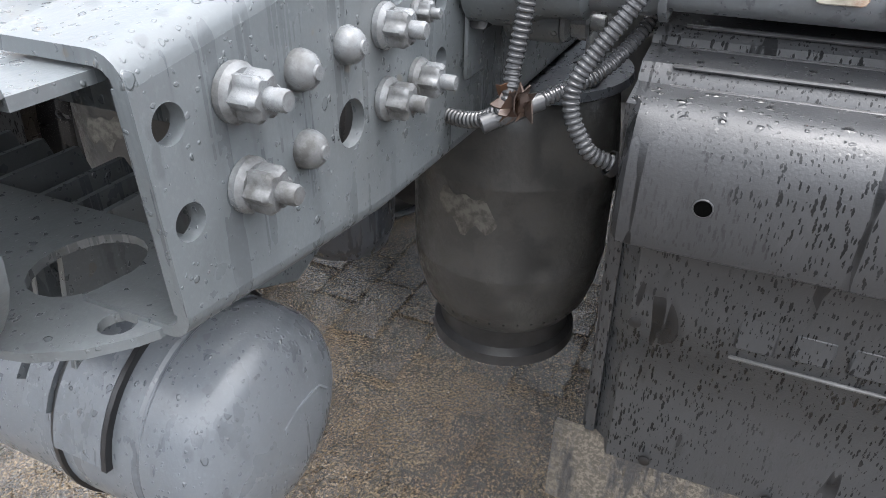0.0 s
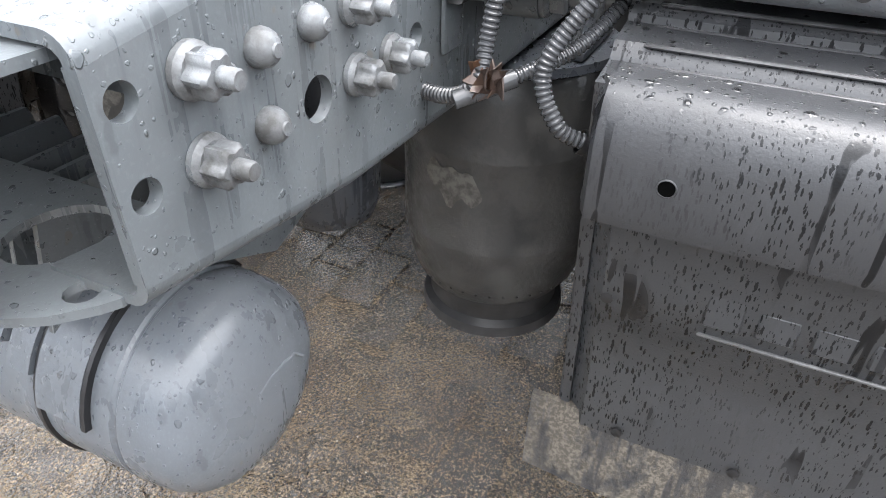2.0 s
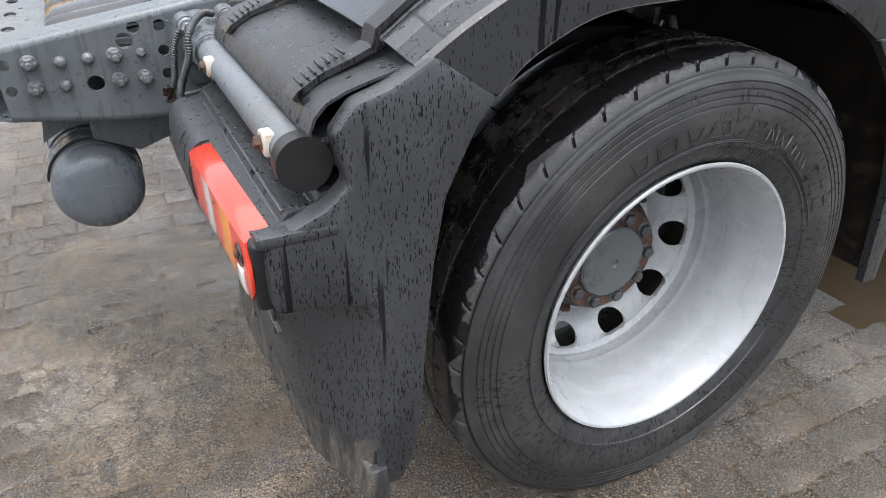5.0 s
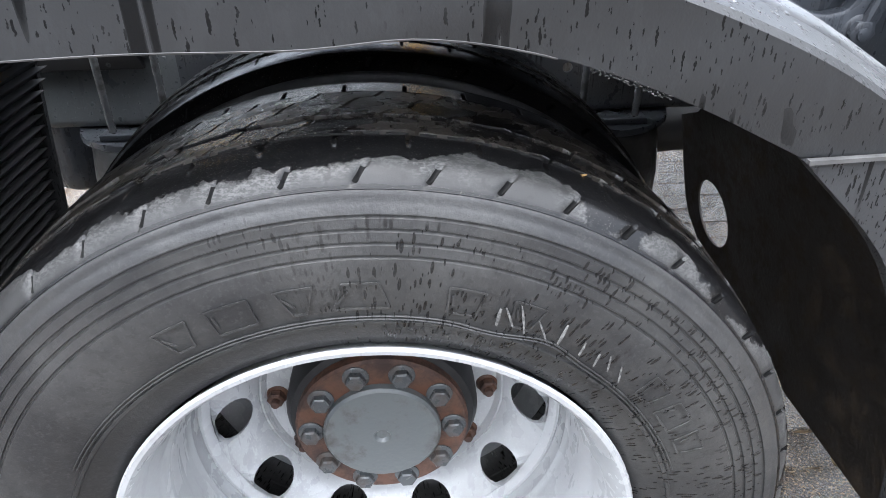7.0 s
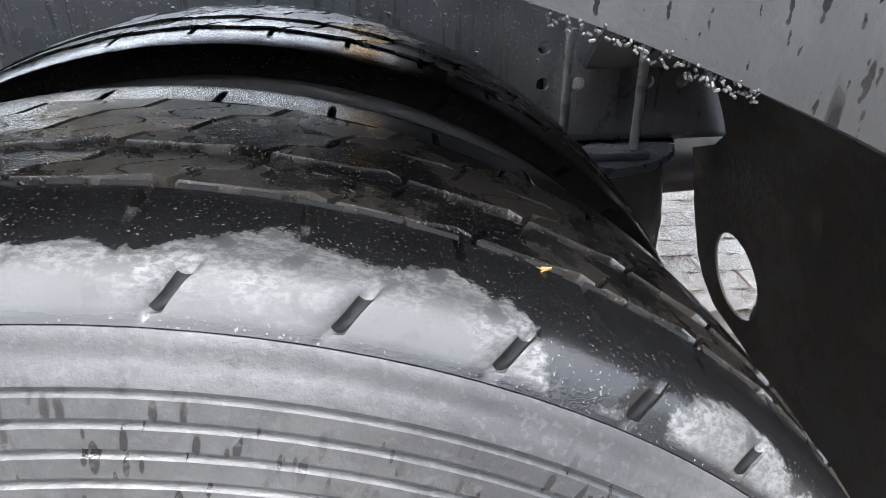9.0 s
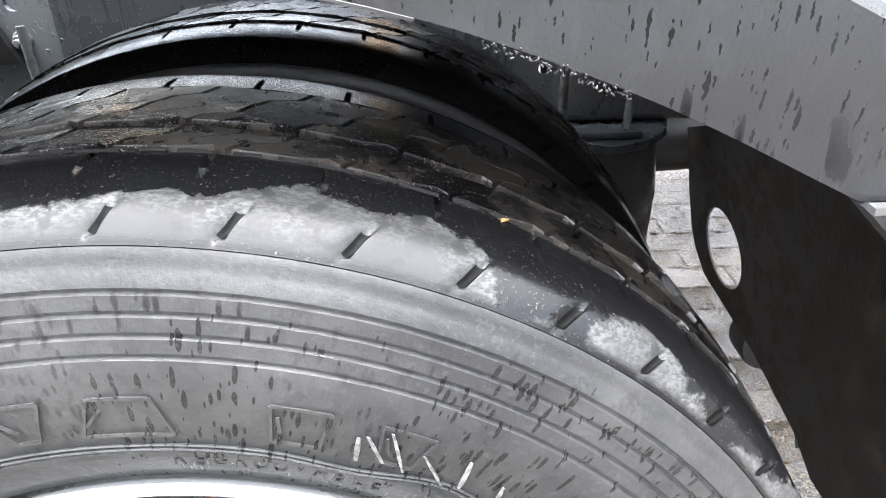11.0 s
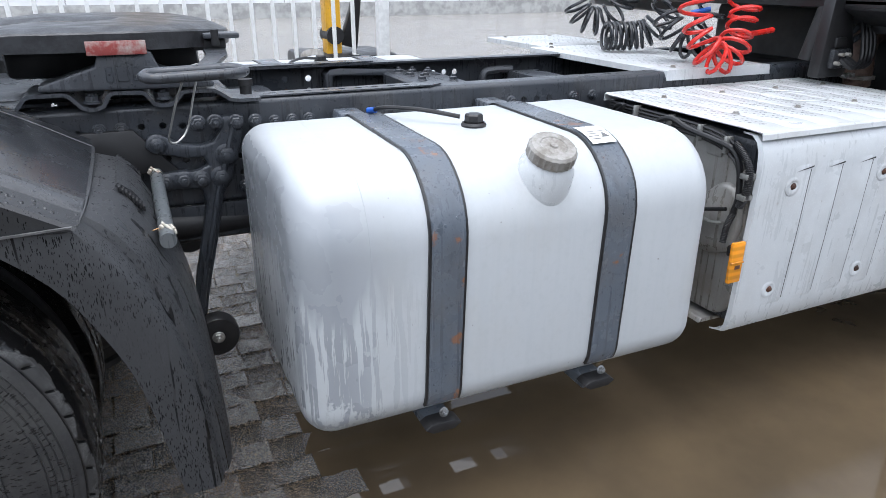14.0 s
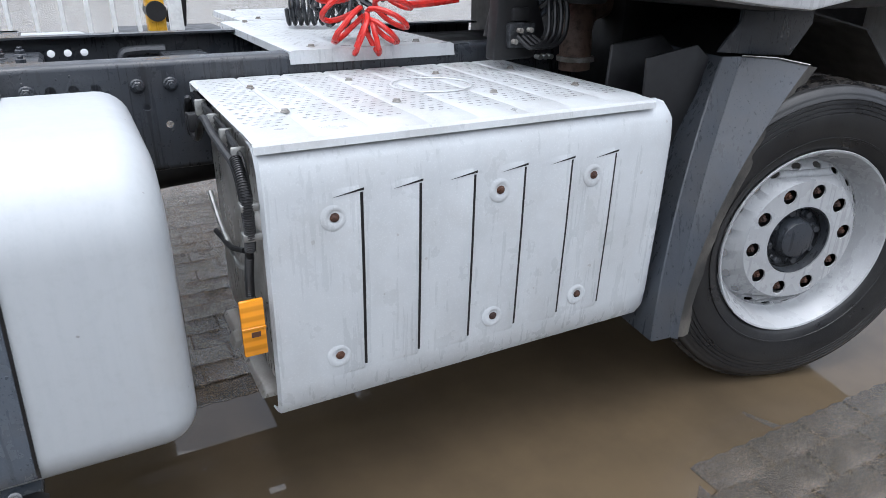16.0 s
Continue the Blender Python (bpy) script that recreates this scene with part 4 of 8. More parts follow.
for x, z in [(-0.735, 0.955), (-0.655, 0.965), (-0.66, 0.868)]:
    part("foot_bolt", bolt(bmesh.new(), (x, 0.690, z), (0, -1, 0), 0.0145, 0.024, 0.012), NUT, tube)
    part("boss", lathe(bmesh.new(), [(0, 0), (0.021, 0), (0.021, -0.05), (0, -0.05)], (x, 0.6905, z), (0, -1, 0), 20), FRAME, tube)
for y in (0.487, 0.093):
    clip = part("clip", box(bmesh.new(), -0.742, -0.724, y - 0.016, y + 0.016, 0.913, 0.944, 0.004), BRASS, tube, "pale corroded clip with a rusty screw head")
    part("screw", bolt(bmesh.new(), (-0.7415, y, 0.929), (-1, 0, 0.2), 0.0085, 0.010), RUST, clip)
    part("drain_hole", lathe(bmesh.new(), [(0, 0), (0.0062, 0), (0.0062, 0.004), (0, 0.004)], (-0.7345, y - 0.033, 0.914), (-1, 0, 0), 12), BLACK, tube)

hoses = thing("corrugated_conduits", "grey corrugated cable conduits tied beside the chassis rail", "conduit", (-0.75, 0.66, 0.8))
part("conduit", conduit(bmesh.new(), [(-0.742, 0.690, 0.955), (-0.755, 0.688, 0.945), (-0.767, 0.691, 0.915), (-0.775, 0.697, 0.86), (-0.787, 0.700, 0.826), (-0.775, 0.735, 0.806), (-0.74, 0.80, 0.80)], 0.0073), HOSE, hoses)
part("conduit", conduit(bmesh.new(), [(-0.685, 0.700, 0.975), (-0.705, 0.672, 0.982), (-0.728, 0.640, 0.974), (-0.746, 0.612, 0.955), (-0.752, 0.612, 0.915), (-0.772, 0.650, 0.845), (-0.775, 0.635, 0.80), (-0.765, 0.612, 0.785)], 0.0073), HOSE, hoses)
part("conduit", conduit(bmesh.new(), [(-0.79, 0.705, 0.815), (-0.76, 0.672, 0.83), (-0.72, 0.635, 0.85), (-0.66, 0.60, 0.90)], 0.0066), HOSE, hoses)
part("sleeve", rod(bmesh.new(), (-0.795, 0.715, 0.812), (-0.765, 0.676, 0.828), 0.008), HOSE, hoses)
part("cable_tie", lathe(bmesh.new(), [(0.0095, -0.003), (0.0105, -0.003), (0.0105, 0.003), (0.0095, 0.003)], (-0.766, 0.614, 0.786), (0.3, -0.6, -0.3), 14), BLACK, hoses)
for s in (0.66, 0.60):
    part("cable_tie", lathe(bmesh.new(), [(0.0345, s - 0.003), (0.0365, s - 0.003), (0.0365, s + 0.003), (0.0345, s + 0.003)], (-0.708, 0, 0.922), (0, 1, 0), 28), TUBE, hoses)
leafy = thing("leaf_clump", "wet brown dead leaves caught behind a conduit", "leaves", (-0.80, 0.69, 0.84))
rng = random.Random(4)
for i in range(7):
    bm = bmesh.new()
    c = Vector((-0.790 + rng.uniform(-.008, .008), 0.690 + rng.uniform(-.012, .010), 0.835 + rng.uniform(-.014, .012)))
    rows = [[c + Vector((rng.uniform(-.007, .007), (j - 1) * 0.005 + rng.uniform(-.003, .003), (i2 - 1.5) * 0.0065 + rng.uniform(-.003, .003))) for j in range(3)] for i2 in range(4)]
    part("leaf", thick(loft(bm, rows), 0.0012), LEAF, leafy)

# ---- wheels ----
GROOVE_WATER = plain("groove_water", (0.03, 0.03, 0.03), 0.10, 0.0, 0.2, 0.05)
GROOVE_WATER.node_tree.nodes["Principled BSDF"].inputs["Specular IOR Level"].default_value = 1.0


def tyre_profile(w, r, bare):
    """Half-open tyre section as (radius, y): outer bead, sidewall with rings, shoulder, tread, inner bead."""
    out = [(0.296, 0.046), (0.302, 0.036), (0.318, 0.027), (0.335, 0.021), (0.336, 0.018), (0.340, 0.017), (0.341, 0.020), (0.368, 0.014), (0.400, 0.012)]
    for q in (0.409, 0.421, 0.433, 0.445):
        s = 0.012 + (q - 0.40) * 0.16
        out += [(q, s), (q + 0.001, s + 0.0025), (q + 0.003, s + 0.0025), (q + 0.004, s + 0.0008)]
    out += [(0.457, 0.023), (0.460, 0.0255), (0.463, 0.0255), (0.4675, 0.0287)]
    out += [(r - 0.020, 0.036), (r - 0.014, 0.043), (r - 0.013, 0.060)] if bare else [(r - 0.032, 0.037), (r - 0.027, 0.046), (r - 0.013, 0.060)]
    out += [(r - 0.013, w - 0.060), (r - 0.020, w - 0.036), (0.466, w - 0.028), (0.402, w - 0.012), (0.335, w - 0.021), (0.296, w - 0.046)]
    return out


def tyre(parent, x, y, width=0.310, r=0.497, flip=1, blocks=True, rubber_mat=None):
    """One tyre with its tread blocks. flip -1: the outer side lies at larger y."""
    t = part("tyre", lathe(bmesh.new(), tyre_profile(width, r, not blocks), (x, y, AXLE), (0, flip, 0), 144), rubber_mat or RUBBER, parent, "worn wet black tyre with a ringed sidewall", angle=50)
    if not blocks:
        for u in (0.075, 0.125, 0.185, 0.235):
            part("rib", lathe(bmesh.new(), [(r - 0.014, u - 0.018), (r - 0.002, u - 0.016), (r - 0.001, u + 0.016), (r - 0.014, u + 0.018)], (x, y, AXLE), (0, flip, 0), 96), TREAD, t)
        return t
    step = 2 * math.pi / 48

    def at(a, u, q):
        return (x + q * math.cos(a), y + flip * u, AXLE + q * math.sin(a))

    def block(bm, poly, low, high, inset=0.0012):
        lo = [bm.verts.new(at(a, u, low)) for a, u in poly]
        cu = sum(p[1] for p in poly) / len(poly)
        ca = sum(p[0] for p in poly) / len(poly)
        hi = [bm.verts.new(at(ca + (a - ca) * 0.965, cu + (u - cu) * 0.955, high)) for a, u in poly]
        mid = [bm.verts.new(at(ca + (a - ca) * 0.99, cu + (u - cu) * 0.985, high - 0.0014)) for a, u in poly]
        n = len(poly)
        bm.faces.new(hi)
        for p, q in ((lo, mid), (mid, hi)):
            for i in range(n):
                bm.faces.new((p[i], p[(i + 1) % n], q[(i + 1) % n], q[i]))

    bm = bmesh.new()
    shoulders = [bmesh.new(), bmesh.new()]
    cross = ((0.0290, r - 0.0290), (0.0318, r - 0.0245), (0.0345, r - 0.0205), (0.0385, r - 0.0155), (0.043, r - 0.0120), (0.047, r - 0.0095), (0.049, r - 0.0090), (0.060, r - 0.0072), (0.074, r - 0.0062), (0.077, r - 0.0060), (0.0925, r - 0.0055), (0.0935, r - 0.013))
    split = (0.0, 0.02, 0.045, 0.065, 0.090, 0.120, 0.145, 0.165, 0.185, 0.3, 0.5, 0.58, 0.60, 0.64, 0.66, 0.8, 1.0)
    for j in range(48):
        a0 = j * step - 0.0325
        for side in (0, 1):
            ribs = shoulders[side]
            m = (lambda u: u) if side == 0 else (lambda u: width - u)
            # shoulder rib: slanted cuts at its outer edge, short kerfs at the groove
            grid = []
            for u, q in cross:
                line = []
                for f in split:
                    dq = 0.0
                    if 0.03 < u <= 0.048 and 0.05 < f < 0.18:
                        dq = -0.0075 * math.sin(math.pi * (f - 0.045) / 0.14) ** 0.6 * float(np.interp(u, (0.0318, 0.0345, 0.0385, 0.043, 0.047), (0.10, 0.75, 1.0, 0.45, 0.0)))
                    if 0.076 < u < 0.093 and f in (0.60, 0.64):
                        dq = -0.0045
                    slant = 1.9 * (u - 0.038) if u < 0.05 else 0.0209
                    line.append(ribs.verts.new(at(a0 + f * step - slant, m(u), q + dq)))
                grid.append(line)
            for gi, (p, q) in enumerate(zip(grid, grid[1:])):
                for i in range(len(split) - 1):
                    fc = ribs.faces.new((p[i], p[i + 1], q[i + 1], q[i]))
                    # faces deep in a cut get the painted shade
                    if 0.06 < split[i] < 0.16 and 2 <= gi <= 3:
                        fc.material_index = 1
        for k in range(3):
            u0 = 0.0955 + k * (width - 0.191) / 3
            u1 = u0 + (width - 0.191) / 3 - 0.0020
            um = (u0 + u1) / 2
            s = step * (0.5 if k % 2 else 0.0)
            b0, b1 = a0 + s + step * 0.02, a0 + s + step * 0.98
            z = step * 0.34
            poly = [(b0 + z, u0), (b0 + step * 0.45, u0 + 0.005), (b0 + step * 0.7, u0), (b1 + z, u0), (b1 + z * 0.6, um - 0.006), (b1 - z * 0.2, um), (b1 - z * 0.6, u1), (b0 + step * 0.3, u1 - 0.005), (b0 - z * 0.6, u1), (b0 - z * 0.2, um), (b0 + z * 0.6, um - 0.006)]
            block(bm, poly, r - 0.014, r - (0.0012 if k == 1 else 0.0030))
    for ribs in shoulders:
        part("shoulder_rib", ribs, SCUFF, t, "black shoulder rib scraped pale along its edge", angle=60, normals=False).data.materials.append(CUT_SHADE)
    rng = random.Random(17)
    wet = bmesh.new()
    for j in range(120):
        a, b = 2 * math.pi * j / 120, 2 * math.pi * (j + rng.uniform(0.5, 1.0)) / 120
        h = r - 0.0048 + rng.uniform(-0.0006, 0.0003)
        wet.faces.new([wet.verts.new(at(*q)) for q in ((a, 0.0930, h - 0.0006), (b, 0.0930, h - 0.0006), (b, 0.0958, h + 0.0006), (a, 0.0958, h + 0.0006))])
    film = part("groove_water", wet, GROOVE_WATER, t, "thin film of rain water in the groove")
    film["kind"] = "stuff"
    sipes = bmesh.new()
    for j in range(48):
        for k in range(3):
            u0 = 0.0985 + k * (width - 0.191) / 3
            w = (width - 0.191) / 3 - 0.008
            top = r - (0.0012 if k == 1 else 0.0030) + 0.00025
            a1 = j * step - 0.0325 + step * ((0.5 if k % 2 else 0.0) + 0.50)
            line = [(a1 + step * 0.16 * math.sin(6.28 * f) + step * (0.10 - 0.2 * f), u0 + w * f) for f in (0, 0.15, 0.3, 0.5, 0.7, 0.85, 1)]
            vs = [(sipes.verts.new(at(a - 0.0016, u, top)), sipes.verts.new(at(a + 0.0016, u, top))) for a, u in line]
            for p, q in zip(vs, vs[1:]):
                sipes.faces.new((p[0], p[1], q[1], q[0]))
    part("sipe_pattern", sipes, GROOVE_WATER, t, "thin wet sipes across the tread blocks")["kind"] = "stuff"
    part("tread", bm, TREAD, t, "black wet tread blocks with zigzag grooves", angle=25)
    return t


def scrapes(parent, x, y):
    """Chalky scrape marks across the raised marks of the sidewall."""
    rng = random.Random(9)
    for i in range(9):
        a = math.radians((69.5, 67.0, 65.2, 61.0, 59.0, 55.0, 51.5, 48.5, 46.0)[i] + rng.uniform(-0.4, 0.4))
        q0 = 0.352 + rng.uniform(0, 0.006)
        ln, w, sl = rng.uniform(0.018, 0.034), rng.uniform(0.0005, 0.0012), rng.uniform(0.01, 0.06)
        if i > 4:
            ln, w = 0.016, 0.0008
        rows = []
        for k in range(4):
            f = k / 3
            q = q0 + ln * f
            ww = w * (0.4 + 1.2 * math.sin(math.pi * (0.15 + 0.7 * f)))
            u = np.interp(q, (0.34, 0.368, 0.40), (0.0185, 0.0136, 0.0116)) - 0.0021
            rows.append([(x + q * math.cos(a + sl * f + s * ww / q), y + u, AXLE + q * math.sin(a + sl * f + s * ww / q)) for s in (-1, 1)])
        part("scrape", thick(loft(bmesh.new(), rows), 0.0008), CHALK, parent)


def on_wall(q):
    return float(np.interp(q, (0.302, 0.318, 0.335, 0.3405, 0.368, 0.40), (0.036, 0.027, 0.021, 0.0175, 0.014, 0.012)))


def sidewall_marks(parent, x, y):
    """Moulded marks of the sidewall as plain raised outlines, the fitting line round the bead, and the small legend."""
    def strip(q0, a0, q1, a1, w):
        rows = []
        for k in range(4):
            f = k / 3
            q, a = q0 + (q1 - q0) * f, a0 + (a1 - a0) * f
            t = Vector(((q1 - q0), (a1 - a0) * q)).normalized() * w
            rows.append([(x + (q + s * t.y) * math.cos(a - s * t.x / q), y + on_wall(q) - 0.0013, AXLE + (q + s * t.y) * math.sin(a - s * t.x / q)) for s in (-1, 1)])
        part("raised_mark", thick(loft(bmesh.new(), rows), 0.0012), RUBBER, parent)

    for mid, half, lean in ((116, 2.6, 1.2), (107.5, 3.0, 0.0), (98.3, 2.6, 1.6), (89.5, 2.4, -1.5), (75.2, 2.5, 0.4), (66.0, 2.4, 0.8), (40.0, 2.2, 0.5), (33.0, 2.2, -0.5), (26.0, 2.2, 0.6)):
        lo, hi = 0.3580, 0.3860
        a, b = math.radians(mid + half), math.radians(mid - half)
        e = math.radians(lean)
        for seg in ((lo, a - e, hi, a), (hi, a, hi, b), (hi, b, lo, b + e), (lo, b + e, lo, a - e), (lo + 0.008, a - e - 0.012, hi - 0.008, a - 0.012)):
            strip(*seg, 0.0010)
    for d in (0.0, 0.0035):
        pts = []
        for i in range(90):
            a = math.radians(150 - 130 * i / 89)
            q = 0.3470 - d + 0.007 * math.exp(-((math.degrees(a) - 60) / 5.0) ** 2) - 0.004 * math.exp(-((math.degrees(a) - 70) / 5.0) ** 2)
            pts.append((x + q * math.cos(a), y + on_wall(q) - 0.0004, AXLE + q * math.sin(a)))
        part("moulded_line", sweep(bmesh.new(), pts, 0.0010, 6), RUBBER, parent)
    for i, ch in enumerate("REGROOVABLE"):
        a = math.radians(86.2 - 2.02 * i)
        cu = bpy.data.curves.new("legend", 'FONT')
        cu.body, cu.size, cu.extrude, cu.align_x, cu.align_y = ch, 0.0125, 0.0006, 'CENTER', 'CENTER'
        tmp = bpy.data.objects.new("legend", cu)
        me = bpy.data.meshes.new_from_object(tmp)
        bpy.data.objects.remove(tmp)
        q = 0.3300
        me.transform(Matrix.Translation((x + q * math.cos(a), y + on_wall(q) - 0.0010, AXLE + q * math.sin(a))) @ Matrix.Rotation(-(a - math.pi / 2), 4, 'Y') @ Matrix.Rotation(math.pi / 2, 4, 'X'))
        me.materials.append(RUBBER)
        ob = new("letter", me)
        ob.parent = parent


def rear_rim(parent, x, y):
    prof = [(0.292, 0.042), (0.298, 0.036), (0.3005, 0.030), (0.298, 0.026), (0.293, 0.027), (0.288, 0.034), (0.279, 0.060), (0.270, 0.095), (0.2685, 0.108), (0.2655, 0.114), (0.2640, 0.150), (0.2635, 0.196), (0.2630, 0.206), (0.2615, 0.209), (0.2612, 0.213), (0.2628, 0.217), (0.2600, 0.236), (0.244, 0.246)]
    rim = part("rim", thick(lathe(bmesh.new(), prof, (x, y, AXLE), (0, 1, 0), 96), 0.004), RIM, parent, "white painted steel rim, deeply dished")
    bm = bmesh.new()

    def cone(u, v):
        q = math.hypot(u, v)
        if q > 0.236:
            d = 0.246 - 0.012 * (0.244 - q) / 0.008
        else:
            d = 0.234 + (0.236 - q) * 1.15
        return (x + u, y + d, AXLE + v)

    ovals = []
    for i in range(10):
        a = math.radians(36 * i)
        ovals.append([((0.2165 + 0.0230 * math.cos(t)) * math.cos(a) - 0.0335 * math.sin(t) * math.sin(a), (0.2165 + 0.0230 * math.cos(t)) * math.sin(a) + 0.0335 * math.sin(t) * math.cos(a)) for t in [2 * math.pi * j / 20 for j in range(20)]])
    plate(bm, ring2d(0, 0, 0.244, None, 90), [ring2d(0, 0, 0.182, None, 60)] + ovals, cone, (0, 0.006, 0))
    part("disc", bm, RIM, rim, "white wheel disc with ten oval hand holes", angle=50)
    part("disc_lip", lathe(bmesh.new(), [(0.2595, 0.236), (0.2570, 0.2335), (0.2530, 0.2335), (0.2480, 0.2385), (0.2435, 0.2445)], (x, y, AXLE), (0, 1, 0), 90), RIM, rim)
    part("disc_flat", thick(lathe(bmesh.new(), [(0.184, 0.292), (0.180, 0.300), (0.177, 0.306), (0.139, 0.308)], (x, y, AXLE), (0, 1, 0), 72), 0.004), RIM, rim)
    for i in range(10):
        a = math.radians(36 * i)
        part("wheel_nut", bolt(bmesh.new(), (x + 0.1600 * math.cos(a), y + 0.307, AXLE + 0.1600 * math.sin(a)), (0, -1, 0), 0.0135, 0.020, 0.009), RUST, rim, "rusty wheel nut")
    hub = part("hub", lathe(bmesh.new(), [(0.140, 0.36), (0.140, 0.262), (0.132, 0.245), (0.122, 0.240), (0, 0.240)], (x, y, AXLE), (0, 1, 0), 48), DARK, parent, "dark oily hub barrel")
    part("hub_flange", lathe(bmesh.new(), [(0.123, 0.242), (0.123, 0.226), (0.119, 0.222), (0.080, 0.222)], (x, y, AXLE), (0, 1, 0), 48), RUST, hub, "rusty drive flange")
    part("hub_cap", lathe(bmesh.new(), [(0.083, 0.224), (0.083, 0.212), (0.079, 0.208), (0.04, 0.206), (0.012, 0.2055), (0.008, 0.210), (0, 0.210)], (x, y, AXLE), (0, 1, 0), 40), HUB, hub, "grey hub cover")
    for i in range(10):
        a = math.radians(72 + 36 * i)
        part("hub_bolt", bolt(bmesh.new(), (x + 0.101 * math.cos(a), y + 0.223, AXLE + 0.101 * math.sin(a)), (0, -1, 0), 0.0140, 0.016, 0, 6), HUB_BOLT, hub, "grey hexagon hub bolt")
    return rim


wheel = thing("rear_truck_wheel", "outer rear truck wheel with a white dished steel rim", "wheel", (0, 0, 0), "rear wheels")
outer_tyre = tyre(wheel, 0, 0)
scrapes(outer_tyre, 0, 0)
sidewall_marks(outer_tyre, 0, 0)
rear_rim(wheel, 0, 0)
inner = thing("inner_rear_truck_wheel", "inner twin rear wheel with a wet black tyre", "wheel", (0, 0.345, 0), "rear wheels")
tyre(inner, 0, 0.345)
part("rim", lathe(bmesh.new(), [(0.298, 0.035), (0.26, 0.06), (0.25, 0.14), (0.14, 0.05)], (0, 0.345, AXLE), (0, 1, 0), 48), RIM, inner)
mirror_of(wheel)
mirror_of(inner)

FX, FY = 3.81, -0.012
front = thing("front_truck_wheel", "front truck wheel steered outward, white convex steel disc", "wheel", (FX, 0.02, 0))
tyre(front, FX, FY, blocks=False, rubber_mat=FRONT_RUBBER)
prof = [(0.292, 0.044), (0.298, 0.038), (0.3005, 0.032), (0.298, 0.028), (0.292, 0.030), (0.286, 0.040), (0.276, 0.058), (0.264, 0.085), (0.258, 0.105), (0.25, 0.112)]
frim = part("rim", thick(lathe(bmesh.new(), prof, (FX, FY, AXLE), (0, 1, 0), 80), 0.004), RIM, front)


def dome(u, v):
    q = math.hypot(u, v)
    d = 0.062 if q < 0.195 else 0.062 + (q - 0.195) * 0.9
    return (FX + u, FY + d, AXLE + v)


slots = []
for i in range(20):
    a = math.radians(9 + 18 * i)
    slots.append([((0.236 + 0.009 * math.cos(t)) * math.cos(a) - 0.017 * math.sin(t) * math.sin(a), (0.236 + 0.009 * math.cos(t)) * math.sin(a) + 0.017 * math.sin(t) * math.cos(a)) for t in [2 * math.pi * j / 14 for j in range(14)]])
part("disc_ring", plate(bmesh.new(), ring2d(0, 0, 0.252, None, 80), [ring2d(0, 0, 0.195, None, 80)] + slots, dome, (0, 0.006, 0)), RIM, frim, angle=50)
pockets = [ring2d(0.162 * math.cos(math.radians(36 * i + 6)), 0.162 * math.sin(math.radians(36 * i + 6)), 0.0235, None, 18) for i in range(10)]
part("disc_face", plate(bmesh.new(), ring2d(0, 0, 0.195, None, 80), [ring2d(0, 0, 0.112, None, 60)] + pockets, dome, (0, 0.006, 0)), RIM, frim, "white wheel disc with ten round nut pockets", angle=50)
part("disc_back", lathe(bmesh.new(), [(0.19, 0.095), (0.10, 0.095)], (FX, FY, AXLE), (0, 1, 0), 60), DARK, frim)
for i in range(10):
    a = math.radians(36 * i + 6)
    part("wheel_nut", bolt(bmesh.new(), (FX + 0.162 * math.cos(a), FY + 0.092, AXLE + 0.162 * math.sin(a)), (0, -1, 0), 0.0125, 0.022, 0.008), RUST, frim, "rusty brown wheel nut")
fhub = part("hub", lathe(bmesh.new(), [(0.113, 0.07), (0.108, 0.064), (0.104, 0.085), (0.104, 0.11), (0, 0.11)], (FX, FY, AXLE), (0, 1, 0), 48), FRAME_DARK, front, "dark grey front hub")
part("hub_dome", lathe(bmesh.new(), [(0.066, 0.11), (0.064, 0.080), (0.056, 0.066), (0.03, 0.062), (0, 0.061)], (FX, FY, AXLE), (0, 1, 0), 36), FRAME_DARK, fhub)
for i in range(8):
    a = math.radians(45 * i + 15)
    part("hub_bolt", bolt(bmesh.new(), (FX + 0.084 * math.cos(a), FY + 0.108, AXLE + 0.084 * math.sin(a)), (0, -1, 0), 0.0125, 0.022), FRAME_DARK, fhub)
front.rotation_euler.z = radians(-14)

# ---- rear mudguard, near side ----
guard = thing("rear_mudguard", "wet black plastic rear mudguard in three clipped sections", "mudguard", (0, 0.3, 0.36), "rear mudguards")
# lighter than the arch top: grazing sky sheen put into the colour
PLASTIC_SIDE = plastic("arch_side_plastic", (0.020, 0.0208, 0.022), wet=0.22, rough=0.40, grey=(0.031, 0.032, 0.034), coat=0.4, beads=0.3, marks=0.32)
WORN_EDGE = plain("worn_edge", (0.10, 0.10, 0.10), 0.35)
BEADED = plastic("beaded_plastic", (0.018, 0.019, 0.0208), wet=0.6, rough=0.42, grey=(0.025, 0.026, 0.028), beads=0.55)
SCRAPED = plain("scraped_plastic", (0.055, 0.055, 0.054), 0.5, 0.0, 0.6, 0.3, 200.0)
FLAP_BLACK = plain("spray_flap_black", (0.010, 0.010, 0.0105), 0.42, 0.0, 0.5, 0.5, 40.0)
CREASE = [(-0.572, 1.035), (-0.485, 1.087), (-0.36, 1.140), (-0.20, 1.164), (-0.05, 1.163), (0.089, 1.150), (0.221, 1.120), (0.382, 1.058), (0.541, 0.966)]
LIP = [(-0.455, 0.985), (-0.405, 1.028), (-0.30, 1.070), (-0.17, 1.079), (-0.03, 1.077), (0.065, 1.081), (0.16, 1.064), (0.27, 1.024), (0.385, 0.968)]
NS = 49
cr, li = along(CREASE, NS), along(LIP, NS)
rows = []
